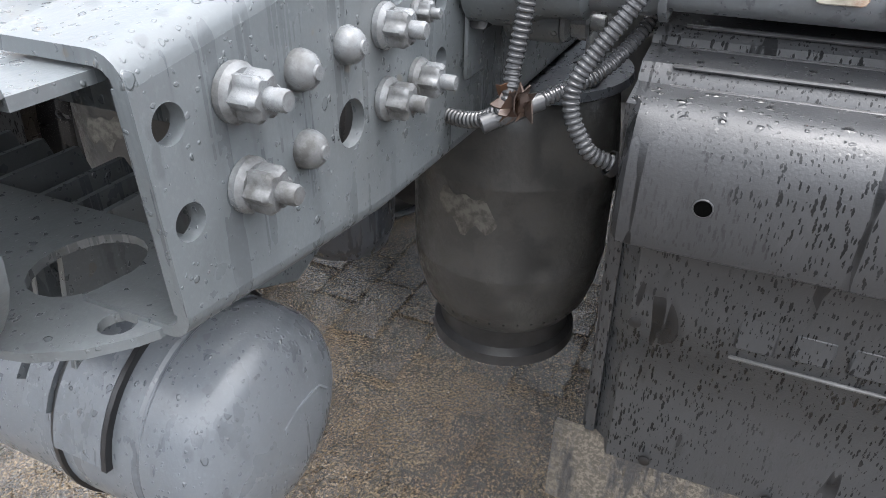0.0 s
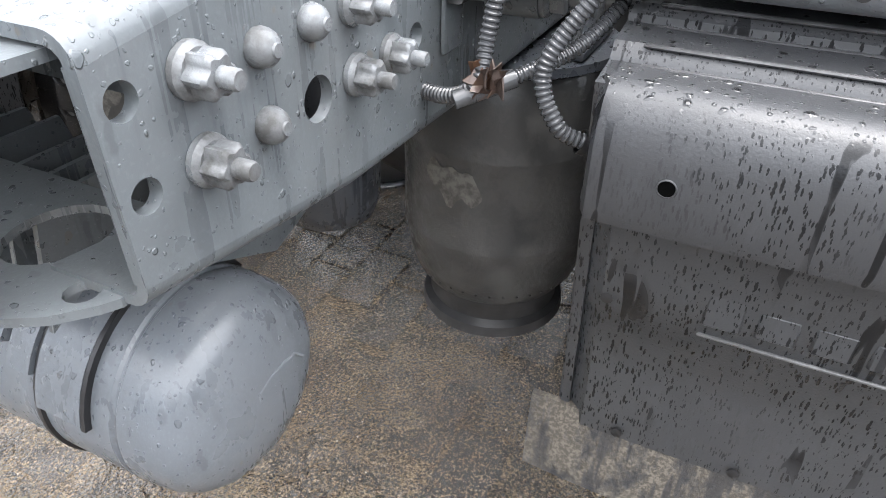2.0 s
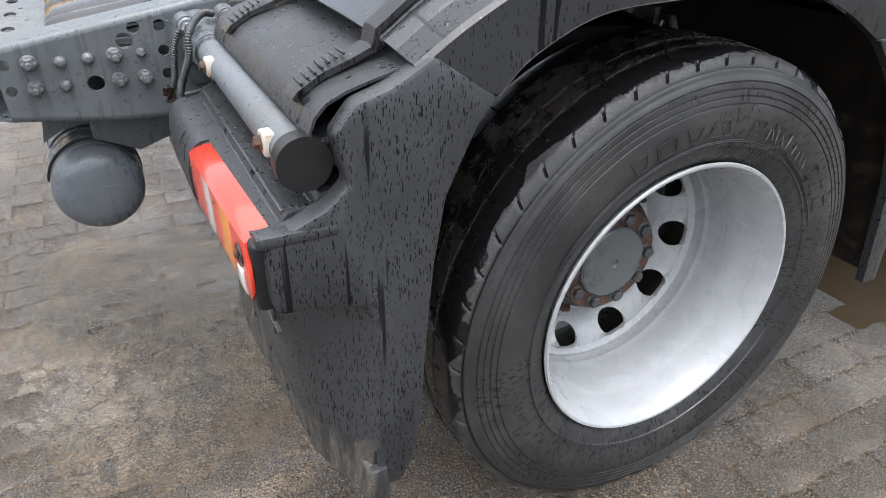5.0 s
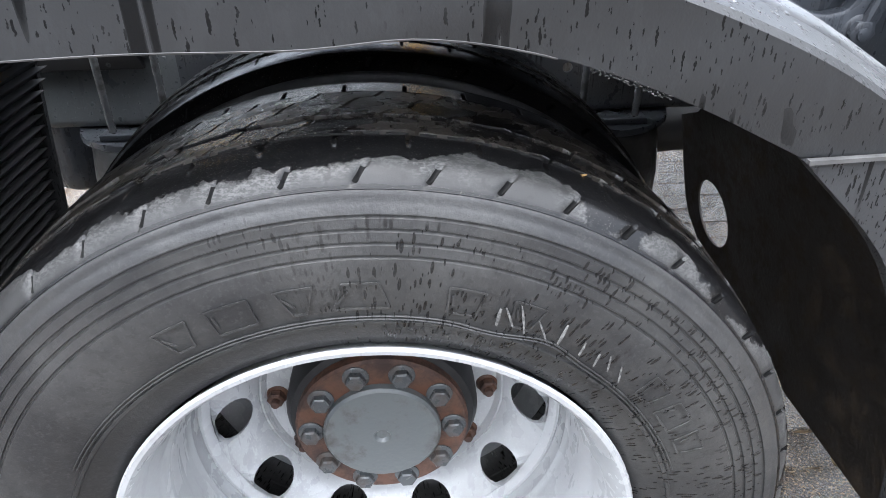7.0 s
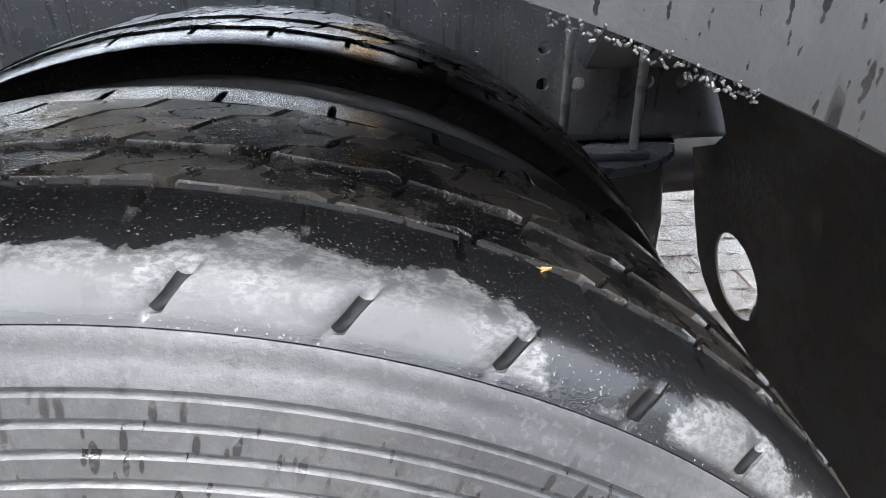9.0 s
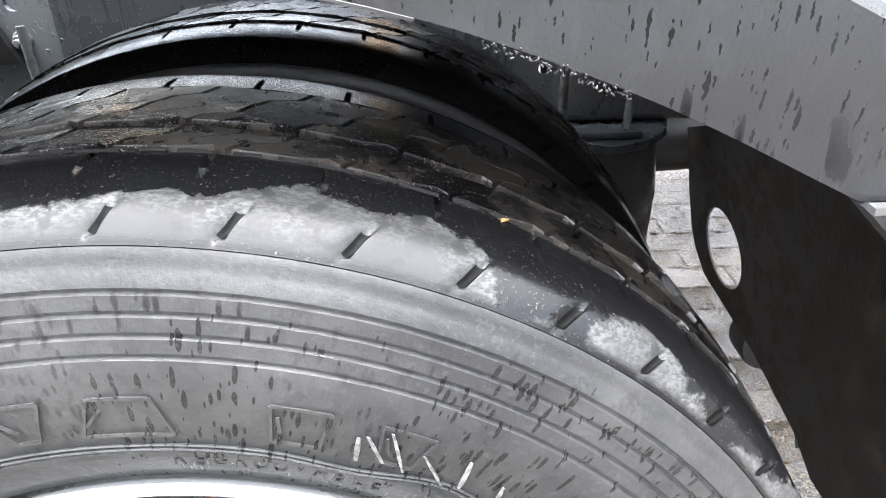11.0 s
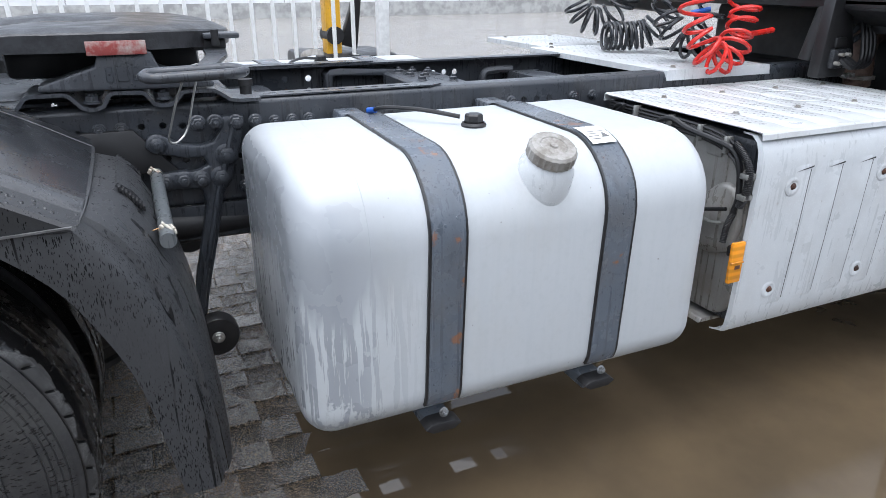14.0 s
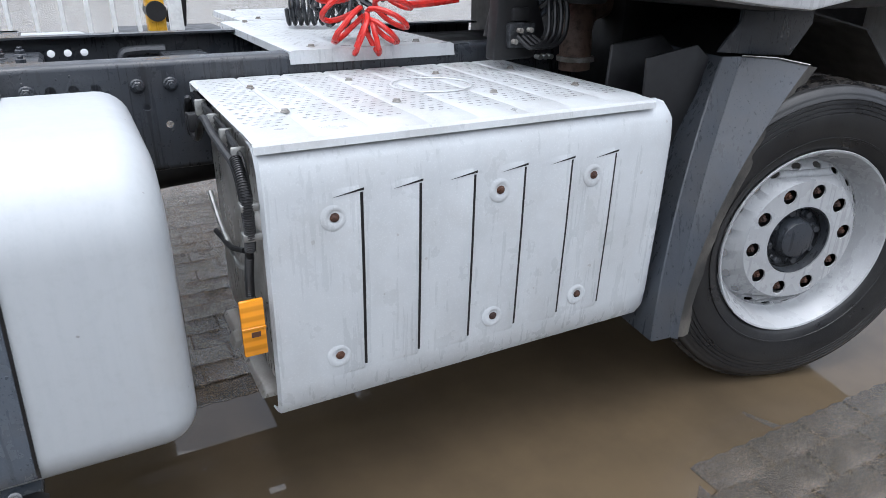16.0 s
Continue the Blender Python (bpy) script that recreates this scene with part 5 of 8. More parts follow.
for i in range(NS):
    (cx, cz), (lx, lz) = cr[i], li[i]
    p, q = cr[max(i - 1, 0)], cr[min(i + 1, NS - 1)]
    t = Vector((q[0] - p[0], q[1] - p[1])).normalized()
    nx, nz = -t.y, t.x
    if nz < 0:
        nx, nz = -nx, -nz
    f = i / (NS - 1)
    y = -0.012 + 0.05 * f
    dent = 0.004 * math.sin(f * 23) * math.sin(f * 7)
    row = [(lx, y + 0.012, lz), (lx, y - 0.004, lz + 0.001), (lx + (cx - lx) * 0.5, y - 0.004 + dent, lz + (cz - lz) * 0.5), (cx - nx * 0.006, y - 0.001, cz - nz * 0.006), (cx, y + 0.006, cz)]
    lift = min(0.72 + 0.28 * i / 6, 1.0)
    for yy, h in ((0.012, 0.005), (0.036, 0.013), (0.041, 0.0165), (0.070, 0.024), (0.0735, 0.0195), (0.0795, 0.0195), (0.083, 0.026), (0.20, 0.034), (0.36, 0.037), (0.490, 0.036), (0.4935, 0.031), (0.4995, 0.031), (0.503, 0.035), (0.600, 0.028), (0.625, 0.016), (0.630, -0.010)):
        row.append((cx + nx * h * lift, y + 0.012 + yy, cz + nz * h * lift))
    rows.append(row)
arch = part("arch", thick(loft(bmesh.new(), [r[6:] for r in rows]), 0.004), PLASTIC_WET, guard, "glossy wet arch over the wheels")
fringe = []
for i in range(97):
    p, q = Vector(rows[i // 2][-1]), Vector(rows[min(i // 2 + 1, NS - 1)][-1])
    p = p.lerp(q, 0.5 * (i % 2))
    down = (Vector((0.0, p.y, 0.45)) - p).normalized()
    wave = 0.004 * math.sin(i * 1.9) + 0.003 * math.sin(i * 0.83)
    length = 0.078 + 0.010 * math.sin(i * 2.7) + 0.008 * math.sin(i * 1.3)
    fringe.append([p + Vector((0, -0.004, 0)), p + down * length * 0.5 + Vector((0, wave * 0.6, 0)), p + down * length + Vector((0, wave, 0))])
part("spray_flap", thick(loft(bmesh.new(), fringe), 0.003), FLAP_BLACK, guard, "pleated black rubber spray flap")
part("arch_edge", thick(loft(bmesh.new(), [r[4:7] for r in rows]), 0.004), BEADED, guard, "dull strip along the crease covered in rain beads")
rng = random.Random(8)
for i in range(110):
    f = 36.6 + 3.9 * rng.random()
    k = int(f)
    p = Vector(rows[k][1]).lerp(Vector(rows[k + 1][1]), f - k)
    part("torn_fibre", boxed(-0.0010, 0.0010, -0.0004, 0.0004, -0.0005, 0.0005, 0.0002, 1, pose(p.x + rng.uniform(-0.002, 0.002), p.y + rng.uniform(-0.001, 0.004), p.z - rng.uniform(-0.001, 0.0045), rng.uniform(-60, 60), rng.uniform(-60, 60), rng.uniform(0, 180))), SCRAPED, guard, "torn pale lip of the arch")
part("lip_edge", sweep(bmesh.new(), [(r[1][0], r[1][1] + 0.0015, r[1][2] - 0.0005) for r in rows[:36]], 0.0016, 6), WORN_EDGE, guard, "pale scraped lower edge")
part("arch_side", thick(loft(bmesh.new(), [r[:5] for r in rows]), 0.004), PLASTIC_SIDE, guard, "rain-streaked side of the arch, lightened for its grazing sheen")
line, nxt = [Vector(p) for p in rows[2][4:]], [Vector(q) for q in rows[3][4:]]
bm = loft(bmesh.new(), [[p + Vector((0, 0, 0.0008)) for p in line], [p.lerp(q, 0.16) + Vector((0, 0, 0.0008)) for p, q in zip(line, nxt)]])
part("seam_line", bm, BLACK, arch)
ARCH_REAR = [rows[k][13] for k in range(8)]
arch_end = [Vector(p) for p in rows[-1][4:]]
FC = [(0.541, 0.966), (0.612, 0.857), (0.664, 0.717), (0.696, 0.537), (0.712, 0.36)]
FL = [(0.388, 0.966), (0.487, 0.867), (0.55, 0.754), (0.598, 0.619), (0.64, 0.365)]
fc, fl = along(FC, 21), along(FL, 21)
rows, pad = [], []
for i in range(21):
    (cx, cz), (lx, lz) = fc[i], fl[i]
    p, q = fc[max(i - 1, 0)], fc[min(i + 1, 20)]
    t = Vector((q[0] - p[0], q[1] - p[1])).normalized()
    nx, nz = -t.y, t.x
    if nx < 0:
        nx, nz = -nx, -nz
    f = i / 20
    y = 0.034
    w = 1.0 - 0.25 * f * f
    flat = float(np.interp(i, (0, 1, 2, 4), (0.50, 0.95, 1.12, 1.08)))
    row = [(lx, y + 0.014, lz), (lx, y - 0.006, lz), (lx * 0.5 + cx * 0.5, y - 0.006, lz * 0.5 + cz * 0.5), (cx - nx * 0.008, y, cz - nz * 0.008), (cx, y + 0.008, cz)]
    for yy, h in ((0.04, 0.010), (0.046, 0.022), (0.10, 0.040), (0.25, 0.052), (0.50, 0.054), (0.525, 0.04), (0.53, 0.0)):
        row.append((cx + nx * h * w * flat, y + 0.008 + yy * w, cz + nz * h * w * flat))
    rows.append(row)
    if 0 < i < 4:
        pad.append([(cx + nx * (0.054 * w * flat + 0.007), yy, cz + nz * (0.054 * w * flat + 0.007)) for yy in (0.285, 0.36, 0.44, 0.535)])
frontpiece = part("front_section", thick(loft(bmesh.new(), rows), 0.004), PLASTIC, guard, "wet black front section of the mudguard")
front_top = [Vector(p) for p in rows[0][4:]]
top_pad = part("top_pad", thick(loft(bmesh.new(), pad), 0.012), PLASTIC, frontpiece, "raised wet pad with toothed ends")
for yy in (0.272, 0.548):
    for j in range(8):
        p = Vector(pad[0][0]).lerp(Vector(pad[-1][0]), (j + 0.5) / 8)
        part("tooth", boxed(p.x - 0.0028, p.x + 0.0028, yy - 0.012, yy + 0.012, p.z - 0.012, p.z + 0.001, 0.001, 1), BLACK, top_pad)


def spread(line, ys):
    return [(float(np.interp(y, [p.y for p in line], [p.x for p in line])), y, float(np.interp(y, [p.y for p in line], [p.z for p in line]))) for y in ys]


ys = [0.046, 0.06, 0.09, 0.13, 0.20, 0.28, 0.36, 0.44, 0.52, 0.56]
upper, lower = spread(arch_end, ys), spread(front_top, ys)
middle = [((a[0] + b[0]) / 2 + 0.004, a[1], (a[2] + b[2]) / 2 + 0.004) for a, b in zip(upper, lower)]
part("joint_cover", thick(loft(bmesh.new(), [upper, middle, lower]), 0.004), PLASTIC, frontpiece, "moulded cover over the joint")
part("joint_strip", prism(bmesh.new(), [(0.388, 0.9695), (0.535, 0.9735), (0.535, 0.9705), (0.388, 0.9655)], 0.0235, 0.03), WORN_EDGE, frontpiece, "pale scraped edge")
stay = thing("mudguard_stay", "grey steel support tube across the front of the rear mudguard", "support tube", (0.69, 0.6, 0.868))
part("tube", sweep(bmesh.new(), [(0.684, 0.18, 0.870), (0.686, 0.50, 0.869), (0.690, 0.756, 0.868)], 0.0165, 16), FRAME, stay)
for yy in (0.225, 0.700):
    for j in range(5):
        part("flaked_clip", boxed(-0.005, 0.005, -0.009, 0.009, -0.003, 0.003, 0.002, 1, pose(0.684 + 0.017 * math.cos(0.5 * j + 0.2), yy + 0.009 * math.sin(j * 2.4), 0.870 + 0.017 * math.sin(0.5 * j + 0.2), 20 * j, 90 - math.degrees(0.5 * j + 0.2), 35 * j)), BRASS, stay, "pale rusty flaking clip")
def liner_at(z, y):
    x = float(np.interp(z, [q[1] for q in fc[::-1]], [q[0] for q in fc[::-1]]))
    return (x - 0.008 - 0.07 * max(y - 0.62, 0), y, z)


levels = [q[1] for q in fc]
edge = [(z, float(np.interp(z, (0.36, 0.40, 0.43, 0.46, 0.52, 0.60, 0.73, 0.745, 0.80), (0.38, 0.45, 0.62, 0.80, 0.84, 0.86, 0.86, 0.742, 0.742)))) for z in levels]
opening = [(0.543 + 0.066 * math.sin(t), 0.718 + 0.064 * math.cos(t) + 0.012 * math.sin(t)) for t in [2 * math.pi * i / 24 for i in range(24)]]
part("inner_liner", plate(bmesh.new(), [(z, 0.06) for z in levels] + edge[::-1], [opening], liner_at, (0.004, 0, 0)), rusty("muddy_liner", (0.014, 0.012, 0.0105), (0.050, 0.036, 0.024), 0.56, 0.6), guard, "muddy dark inside of the front section with an oval opening")

# lower rear section: bulge with the strap catches, recess for the tube, stepped ledge, lamp panel and skirt
PROF = [(-0.548, 1.040), (-0.575, 1.026), (-0.612, 1.017), (-0.650, 1.006), (-0.676, 0.994), (-0.692, 0.978), (-0.700, 0.958), (-0.698, 0.946), (-0.688, 0.942), (-0.655, 0.950), (-0.645, 0.935), (-0.645, 0.900),
        (-0.650, 0.886), (-0.690, 0.880), (-0.697, 0.872), (-0.698, 0.866), (-0.735, 0.861), (-0.742, 0.853), (-0.744, 0.848), (-0.784, 0.843)]
rows = [[(x, y, z) for x, z in PROF] for y in (0.018, 0.022, 0.15, 0.30, 0.45, 0.590, 0.600)]
rear = part("rear_section", thick(loft(bmesh.new(), rows), 0.004), PLASTIC, guard, "rear section with a stepped ledge", angle=30)
part("end_wall", prism(bmesh.new(), [(-0.50, 1.03)] + PROF[1:] + [(-0.778, 0.80), (-0.745, 0.70), (-0.715, 0.44), (-0.56, 0.44), (-0.52, 0.85)], 0.598, 0.608), PLASTIC, rear)
# paler and smoother than the plastic, along the ledge edges
TRIM_GREY = plain("trim_grey", (0.085, 0.085, 0.088), 0.3)
for z0, z1, x0 in ((0.8790, 0.8825, -0.6935), (0.8630, 0.8665, -0.7000), (0.8590, 0.8622, -0.7385), (0.8455, 0.8485, -0.7445)):
    part("ledge_trim", box(bmesh.new(), x0 - 0.003, x0 + 0.003, 0.03, 0.585, z0, z1, 0.0015, 1), TRIM_GREY, rear, "paler smooth ledge edge")
PAN = [(-0.772, 0.848), (-0.787, 0.846), (-0.799, 0.838), (-0.807, 0.823), (-0.811, 0.800), (-0.811, 0.755), (-0.807, 0.742), (-0.792, 0.733), (-0.752, 0.728)]
rows = [[(x + 0.03 * max(0, (0.012 - d) / 0.012) ** 2, y, z) for x, z in PAN] for y, d in ((0.606, 0), (0.603, 0.004), (0.597, 0.009), (0.59, 0.012), (0.48, 0.012), (0.362, 0.012), (0.354, 0.011))]
panel = part("lamp_panel", thick(loft(bmesh.new(), rows), 0.005), PLASTIC, guard, "rounded black panel round the tail lamp")
part("panel_hole", lathe(bmesh.new(), [(0, 0), (0.0064, 0), (0.0064, 0.0006), (0, 0.0006)], (-0.8115, 0.540, 0.785), (-1, 0, 0), 18), VOID, panel)
part("hole_rim", lathe(bmesh.new(), [(0.0061, 0.0), (0.0064, 0.0010), (0.0070, 0.0008), (0.0074, 0.0)], (-0.8115, 0.540, 0.785), (-1, 0, 0), 24), PLASTIC, panel)
SK = [(-0.766, 0.735), (-0.762, 0.720), (-0.752, 0.66), (-0.746, 0.612), (-0.741, 0.606), (-0.733, 0.53), (-0.725, 0.432)]


def round_corner(x, y, z):
    """The skirt swings forward at its outer end to meet the side wall."""
    w = float(np.interp(y, (-0.02, -0.005, 0.03, 0.07, 0.11, 0.16), (1.0, 0.93, 0.66, 0.36, 0.13, 0.0)))
    return x + (float(np.interp(z, (0.33, 0.386, 0.494, 0.658, 0.735), (-0.648, -0.646, -0.640, -0.632, -0.640))) - x) * w


rows = [[(round_corner(x + (0.02 if y > 0.585 else 0.0), y, z), y, z) for x, z in SK] for y in (0.612, 0.602, 0.58, 0.30, 0.16, 0.135, 0.11, 0.09, 0.07, 0.05, 0.03, 0.012, -0.005, -0.02)]
skirt = part("skirt", thick(loft(bmesh.new(), rows), 0.005), SKIRT, guard, "flat lower skirt with screws")
# moulded maker's lettering as plain raised bars, and the lines round it
for i in range(9):
    y0 = 0.475 - 0.043 * i
    part("raised_bar", box(bmesh.new(), -0.7530, -0.7475, y0 - 0.016, y0 + 0.016, 0.634 if i else 0.632, 0.662 if i else 0.672, 0.002, 1), SKIRT, skirt)
part("moulded_line", box(bmesh.new(), -0.7495, -0.7425, 0.11, 0.492, 0.617, 0.6205, 0.001, 1), plain("worn_line", (0.13, 0.13, 0.13), 0.35), skirt)
for y, z in [(0.56, 0.70), (0.575, 0.63), (0.54, 0.446), (0.42, 0.446), (0.30, 0.446), (0.18, 0.446), (0.06, 0.446), (0.30, 0.585), (0.16, 0.585)]:
    part("screw", lathe(bmesh.new(), [(0, 0), (0.006, 0), (0.006, 0.002), (0.003, 0.003), (0, 0.003)], (-0.7305 - 0.09 * (z - 0.446), y, z), (-1, 0, 0), 12), BLACK, skirt)
rows = [[(round_corner(-0.722 + 0.010 * math.sin(y * 9) * d, y, z), y, z) for z, d in ((0.450, 0.0), (0.42, 0.3), (0.375, 0.7), (0.338 - 0.012 * (0.6 - y), 1.0))] for y in [0.64 - 0.05 * i for i in range(14)]]
part("rubber_flap", thick(loft(bmesh.new(), rows), 0.010), FLAP, guard, "muddy scuffed rubber flap")

# faded plastic, mixed lighter still to paint in the sky's grazing sheen
FADED_SHEEN = plastic("faded_sheen_plastic", (0.028, 0.0295, 0.032), wet=0.12, rough=0.46, grey=(0.060, 0.062, 0.066), coat=0.4, beads=0.15, marks=0.8)
# ribbed spray liner: level corrugations, cut off on a slant, with toothed ends
ribs = bmesh.new()
rows = []
for i in range(64):
    z = 0.372 + 0.0095 * i
    crest = (i % 2)
    xl = float(np.interp(z, (0.37, 0.45, 0.55, 0.65, 0.75, 0.85, 0.97), (-0.628, -0.602, -0.580, -0.568, -0.556, -0.538, -0.492)))
    yl = float(np.interp(z, (0.37, 0.43, 0.52, 0.57, 0.60), (0.085, 0.19, 0.30, 0.42, 0.57))) + 0.030 * crest
    rows.append([(xl + 0.013 * crest, 0.024 + (yl - 0.024) * f, z + 0.004 * crest * f) for f in (0, 0.3, 0.6, 0.85, 1.0)])
part("spray_liner", thick(loft(ribs, rows), 0.003), plain("liner_plastic", (0.010, 0.0098, 0.0095), 0.55), guard, "black ribbed spray liner with a toothed edge", angle=20)

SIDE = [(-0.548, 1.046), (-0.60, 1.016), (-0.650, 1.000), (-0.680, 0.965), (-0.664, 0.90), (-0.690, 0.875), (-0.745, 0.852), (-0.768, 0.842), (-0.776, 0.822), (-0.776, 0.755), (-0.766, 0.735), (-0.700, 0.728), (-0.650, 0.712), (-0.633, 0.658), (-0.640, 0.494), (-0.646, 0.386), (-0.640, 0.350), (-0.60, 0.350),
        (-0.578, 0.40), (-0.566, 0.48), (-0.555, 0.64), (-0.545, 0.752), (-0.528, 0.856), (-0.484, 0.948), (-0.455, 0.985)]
part("side_wall", prism(bmesh.new(), SIDE, -0.018, 0.022, 0.009, 2), FADED_SHEEN, guard, "faded side wall with a rolled edge, lightened for its sky sheen")
part("lower_corner", prism(bmesh.new(), [(-0.664, 0.40), (-0.668, 0.325), (-0.650, 0.318), (-0.626, 0.332), (-0.630, 0.40)], -0.026, 0.03, 0.006), FLAP, guard)
part("corner_block", box(bmesh.new(), -0.785, -0.68, -0.020, 0.012, 0.835, 0.853, 0.006), PLASTIC, guard)
part("tube_cup", lathe(bmesh.new(), [(0.029, 0.050), (0.033, 0.050), (0.036, 0.03), (0.036, 0.016), (0, 0.016)], (-0.708, 0, 0.922), (0, 1, 0), 28), BLACK, guard)

for y in (0.500, 0.096):
    bm = bmesh.new()
    path = [(p[0], p[2] + 0.004) for p in ARCH_REAR[4::-1]] + [(-0.592, 1.040), (-0.62, 1.028), (-0.66, 1.014), (-0.693, 0.994), (-0.700, 0.984)]
    rows = [[(x, y + w * (0.0205 - 0.002 * (k in (0, 9))), z + (0.0 if w else 0.002)) for w in (-1, -0.8, 0, 0.8, 1)] for k, (x, z) in enumerate(path)]
    strap = part("rubber_strap", thick(loft(bm, rows), 0.008), STRAP_PLASTIC, guard, "black rubber hold-down strap with grip ribs")
    for i in range(7):
        f = i / 6
        x, z = -0.628 - 0.058 * f, 1.033 - 0.026 * f - 0.006 * f * f
        part("grip_rib", box(bmesh.new(), x - 0.0018, x + 0.0018, y - 0.016, y + 0.016, z - 0.001, z + 0.0028, 0.001, 1), STRAP_PLASTIC, strap)

# ---- tail lamp ----
lamp = thing("tail_lamp", "red, clear and amber tail lamp with one broken end lens", "tail lamp", (-0.82, 0.17, 0.74), "tail lamps")
part("housing", box(bmesh.new(), -0.832, -0.775, -0.006, 0.347, 0.738, 0.840, 0.010, 3), BLACK, lamp)


def lens_piece(name, left, right, mat, label, x=-0.8335, bulge=0.004):
    """One lens between two slanted or curved borders, each a list of (y, z) from top to bottom."""
    rows = []
    for f in (0, 0.12, 0.5, 0.88, 1):
        rows.append([(x - bulge * math.sin(math.pi * min(max((z - 0.745) / 0.1, 0), 1)) * (0.5 + 0.5 * math.sin(math.pi * f)), ya + (yb - ya) * f, z) for (ya, z), (yb, _) in zip(left, right)])
    return part(name, thick(loft(bmesh.new(), rows), 0.004), mat, lamp, label)


ZS = [0.8365, 0.812, 0.79, 0.768, 0.750]


def border(y, *off):
    return [(y + o, z) for o, z in zip(off or (0,) * 5, ZS)]


B0 = border(0.343, -0.006, 0, 0, 0, -0.008)
B1 = border(0.252, 0.010, 0.0, -0.006, -0.002, 0.008)
B2 = border(0.205, 0.012, -0.004, -0.008, -0.006, 0.004)
B3 = border(0.152, 0.010, 0.0, -0.004, 0.0, 0.008)
B4 = border(0.086, 0.008, 0.0, -0.002, 0.0, 0.008)
B6 = border(-0.003, 0.014, 0.002, 0, 0.003, 0.016)
lens_piece("lens_red", B0, B1, RED, "red ribbed lens")
lens_piece("lens_clear", B1, B2, CLEAR, "clear white ribbed lens")
lens_piece("lens_red", B2, B3, RED, "red ribbed lens")
lens_piece("lens_amber", B3, B4, AMBER, "amber ribbed lens")
lens_piece("lens_red", B4, border(0.062, 0, 0, 0.004, 0.006, 0.006), RED, "red ribbed lens")
lens_piece("lens_red", border(0.016, 0, 0, 0, 0, 0), B6, RED, "red end lens")
lens_piece("lens_red", border(0.062, 0, 0, 0.004, 0.006, 0.006), border(0.016, 0, 0, 0, 0, 0), RED, "red ribbed lens with a broken opening")
part("lamp_cavity", lathe(bmesh.new(), [(0, 0), (0.017, 0), (0.016, 0.0022), (0.011, 0.0012), (0, 0.0008)], (-0.8362, 0.040, 0.806), (-1, 0, 0), 18), plain("bulb_brown", (0.050, 0.018, 0.013), 0.2), lamp, "dark brown open bulb cavity")
part("broken_lens", prism(bmesh.new(), [(-0.8375, 0.752), (-0.8402, 0.765), (-0.8405, 0.788), (-0.836, 0.792), (-0.833, 0.752)], 0.024, 0.052, 0.003), CLEAR, lamp, "broken clear lens shard")
part("bulb", lathe(bmesh.new(), [(0, 0), (0.006, 0.001), (0.007, 0.003), (0.004, 0.006), (0, 0.007)], (-0.8372, 0.040, 0.808), (-1, 0, 0), 16), RUST, lamp)
rows = [[(-0.800, y, 0.848 - d), (-0.815 + 0.3 * d, y, 0.846 - d), (-0.829 + 0.6 * d, y, 0.8425 - d), (-0.8358 + 0.5 * d, y, 0.8365 - 0.6 * d)] for y, d in ((0.347, 0.010), (0.343, 0.003), (0.337, 0.0), (0.2, 0.0), (0.030, 0.0), (0.018, 0.003), (0.008, 0.009), (0.004, 0.016))]
part("top_lens", thick(loft(bmesh.new(), rows), 0.003), PINK, lamp, "pale red sloping top of the lens")
for y, z in ((0.325, 0.818), (0.322, 0.757), (0.168, 0.824), (0.168, 0.756), (0.032, 0.757)):
    part("lens_screw", lathe(bmesh.new(), [(0, 0), (0.0035, 0), (0.003, 0.0015), (0, 0.0015)], (-0.8365, y, z), (-1, 0, 0), 10), RUST, lamp)

lamp.location.x += 0.034
lamp.rotation_euler.z = radians(2.4)
mirror_of(guard)
mirror_of(lamp)
mirror_of(tube)

# ---- fuel tank ----


def section(y0, y1, z0, z1, r, inset, n=9):
    """A rounded rectangle in y and z, from the front bottom up and round."""
    out = []
    radii = {"ft": 0.178, "bt": 0.07, "bb": 0.07, "fb": 0.09}
    for cy, cz, key, a0 in ((y0, z1, "ft", 180), (y1, z1, "bt", 90), (y1, z0, "bb", 0), (y0, z0, "fb", -90)):
        q = radii[key] * r
        ccy = cy + q if cy == y0 else cy - q
        ccz = cz - q if cz == z1 else cz + q
        qq = max(q - inset, 0.004)
        for i in range(n):
            a = math.radians(a0 - 90 * i / (n - 1))
            out.append((ccy + qq * math.cos(a), ccz + qq * math.sin(a)))
    return out


def rounded_tank(x0, x1, y0, y1, z0, z1, end=0.072):
    rows = []
    for k in range(8):
        a = math.pi / 2 * k / 7
        rows.append((x0 + end * (1 - math.sin(a)), end * (1 - math.cos(a))))
    rows = rows[::-1]
    st = [(x, i) for x, i in rows] + [(x0 + x1 - x, i) for x, i in reversed(rows)]
    bm = bmesh.new()
    loft(bm, [[(x, y, z) for y, z in section(y0, y1, z0, z1, 1.0, i)] for x, i in st], close=True, caps=True)
    return bm


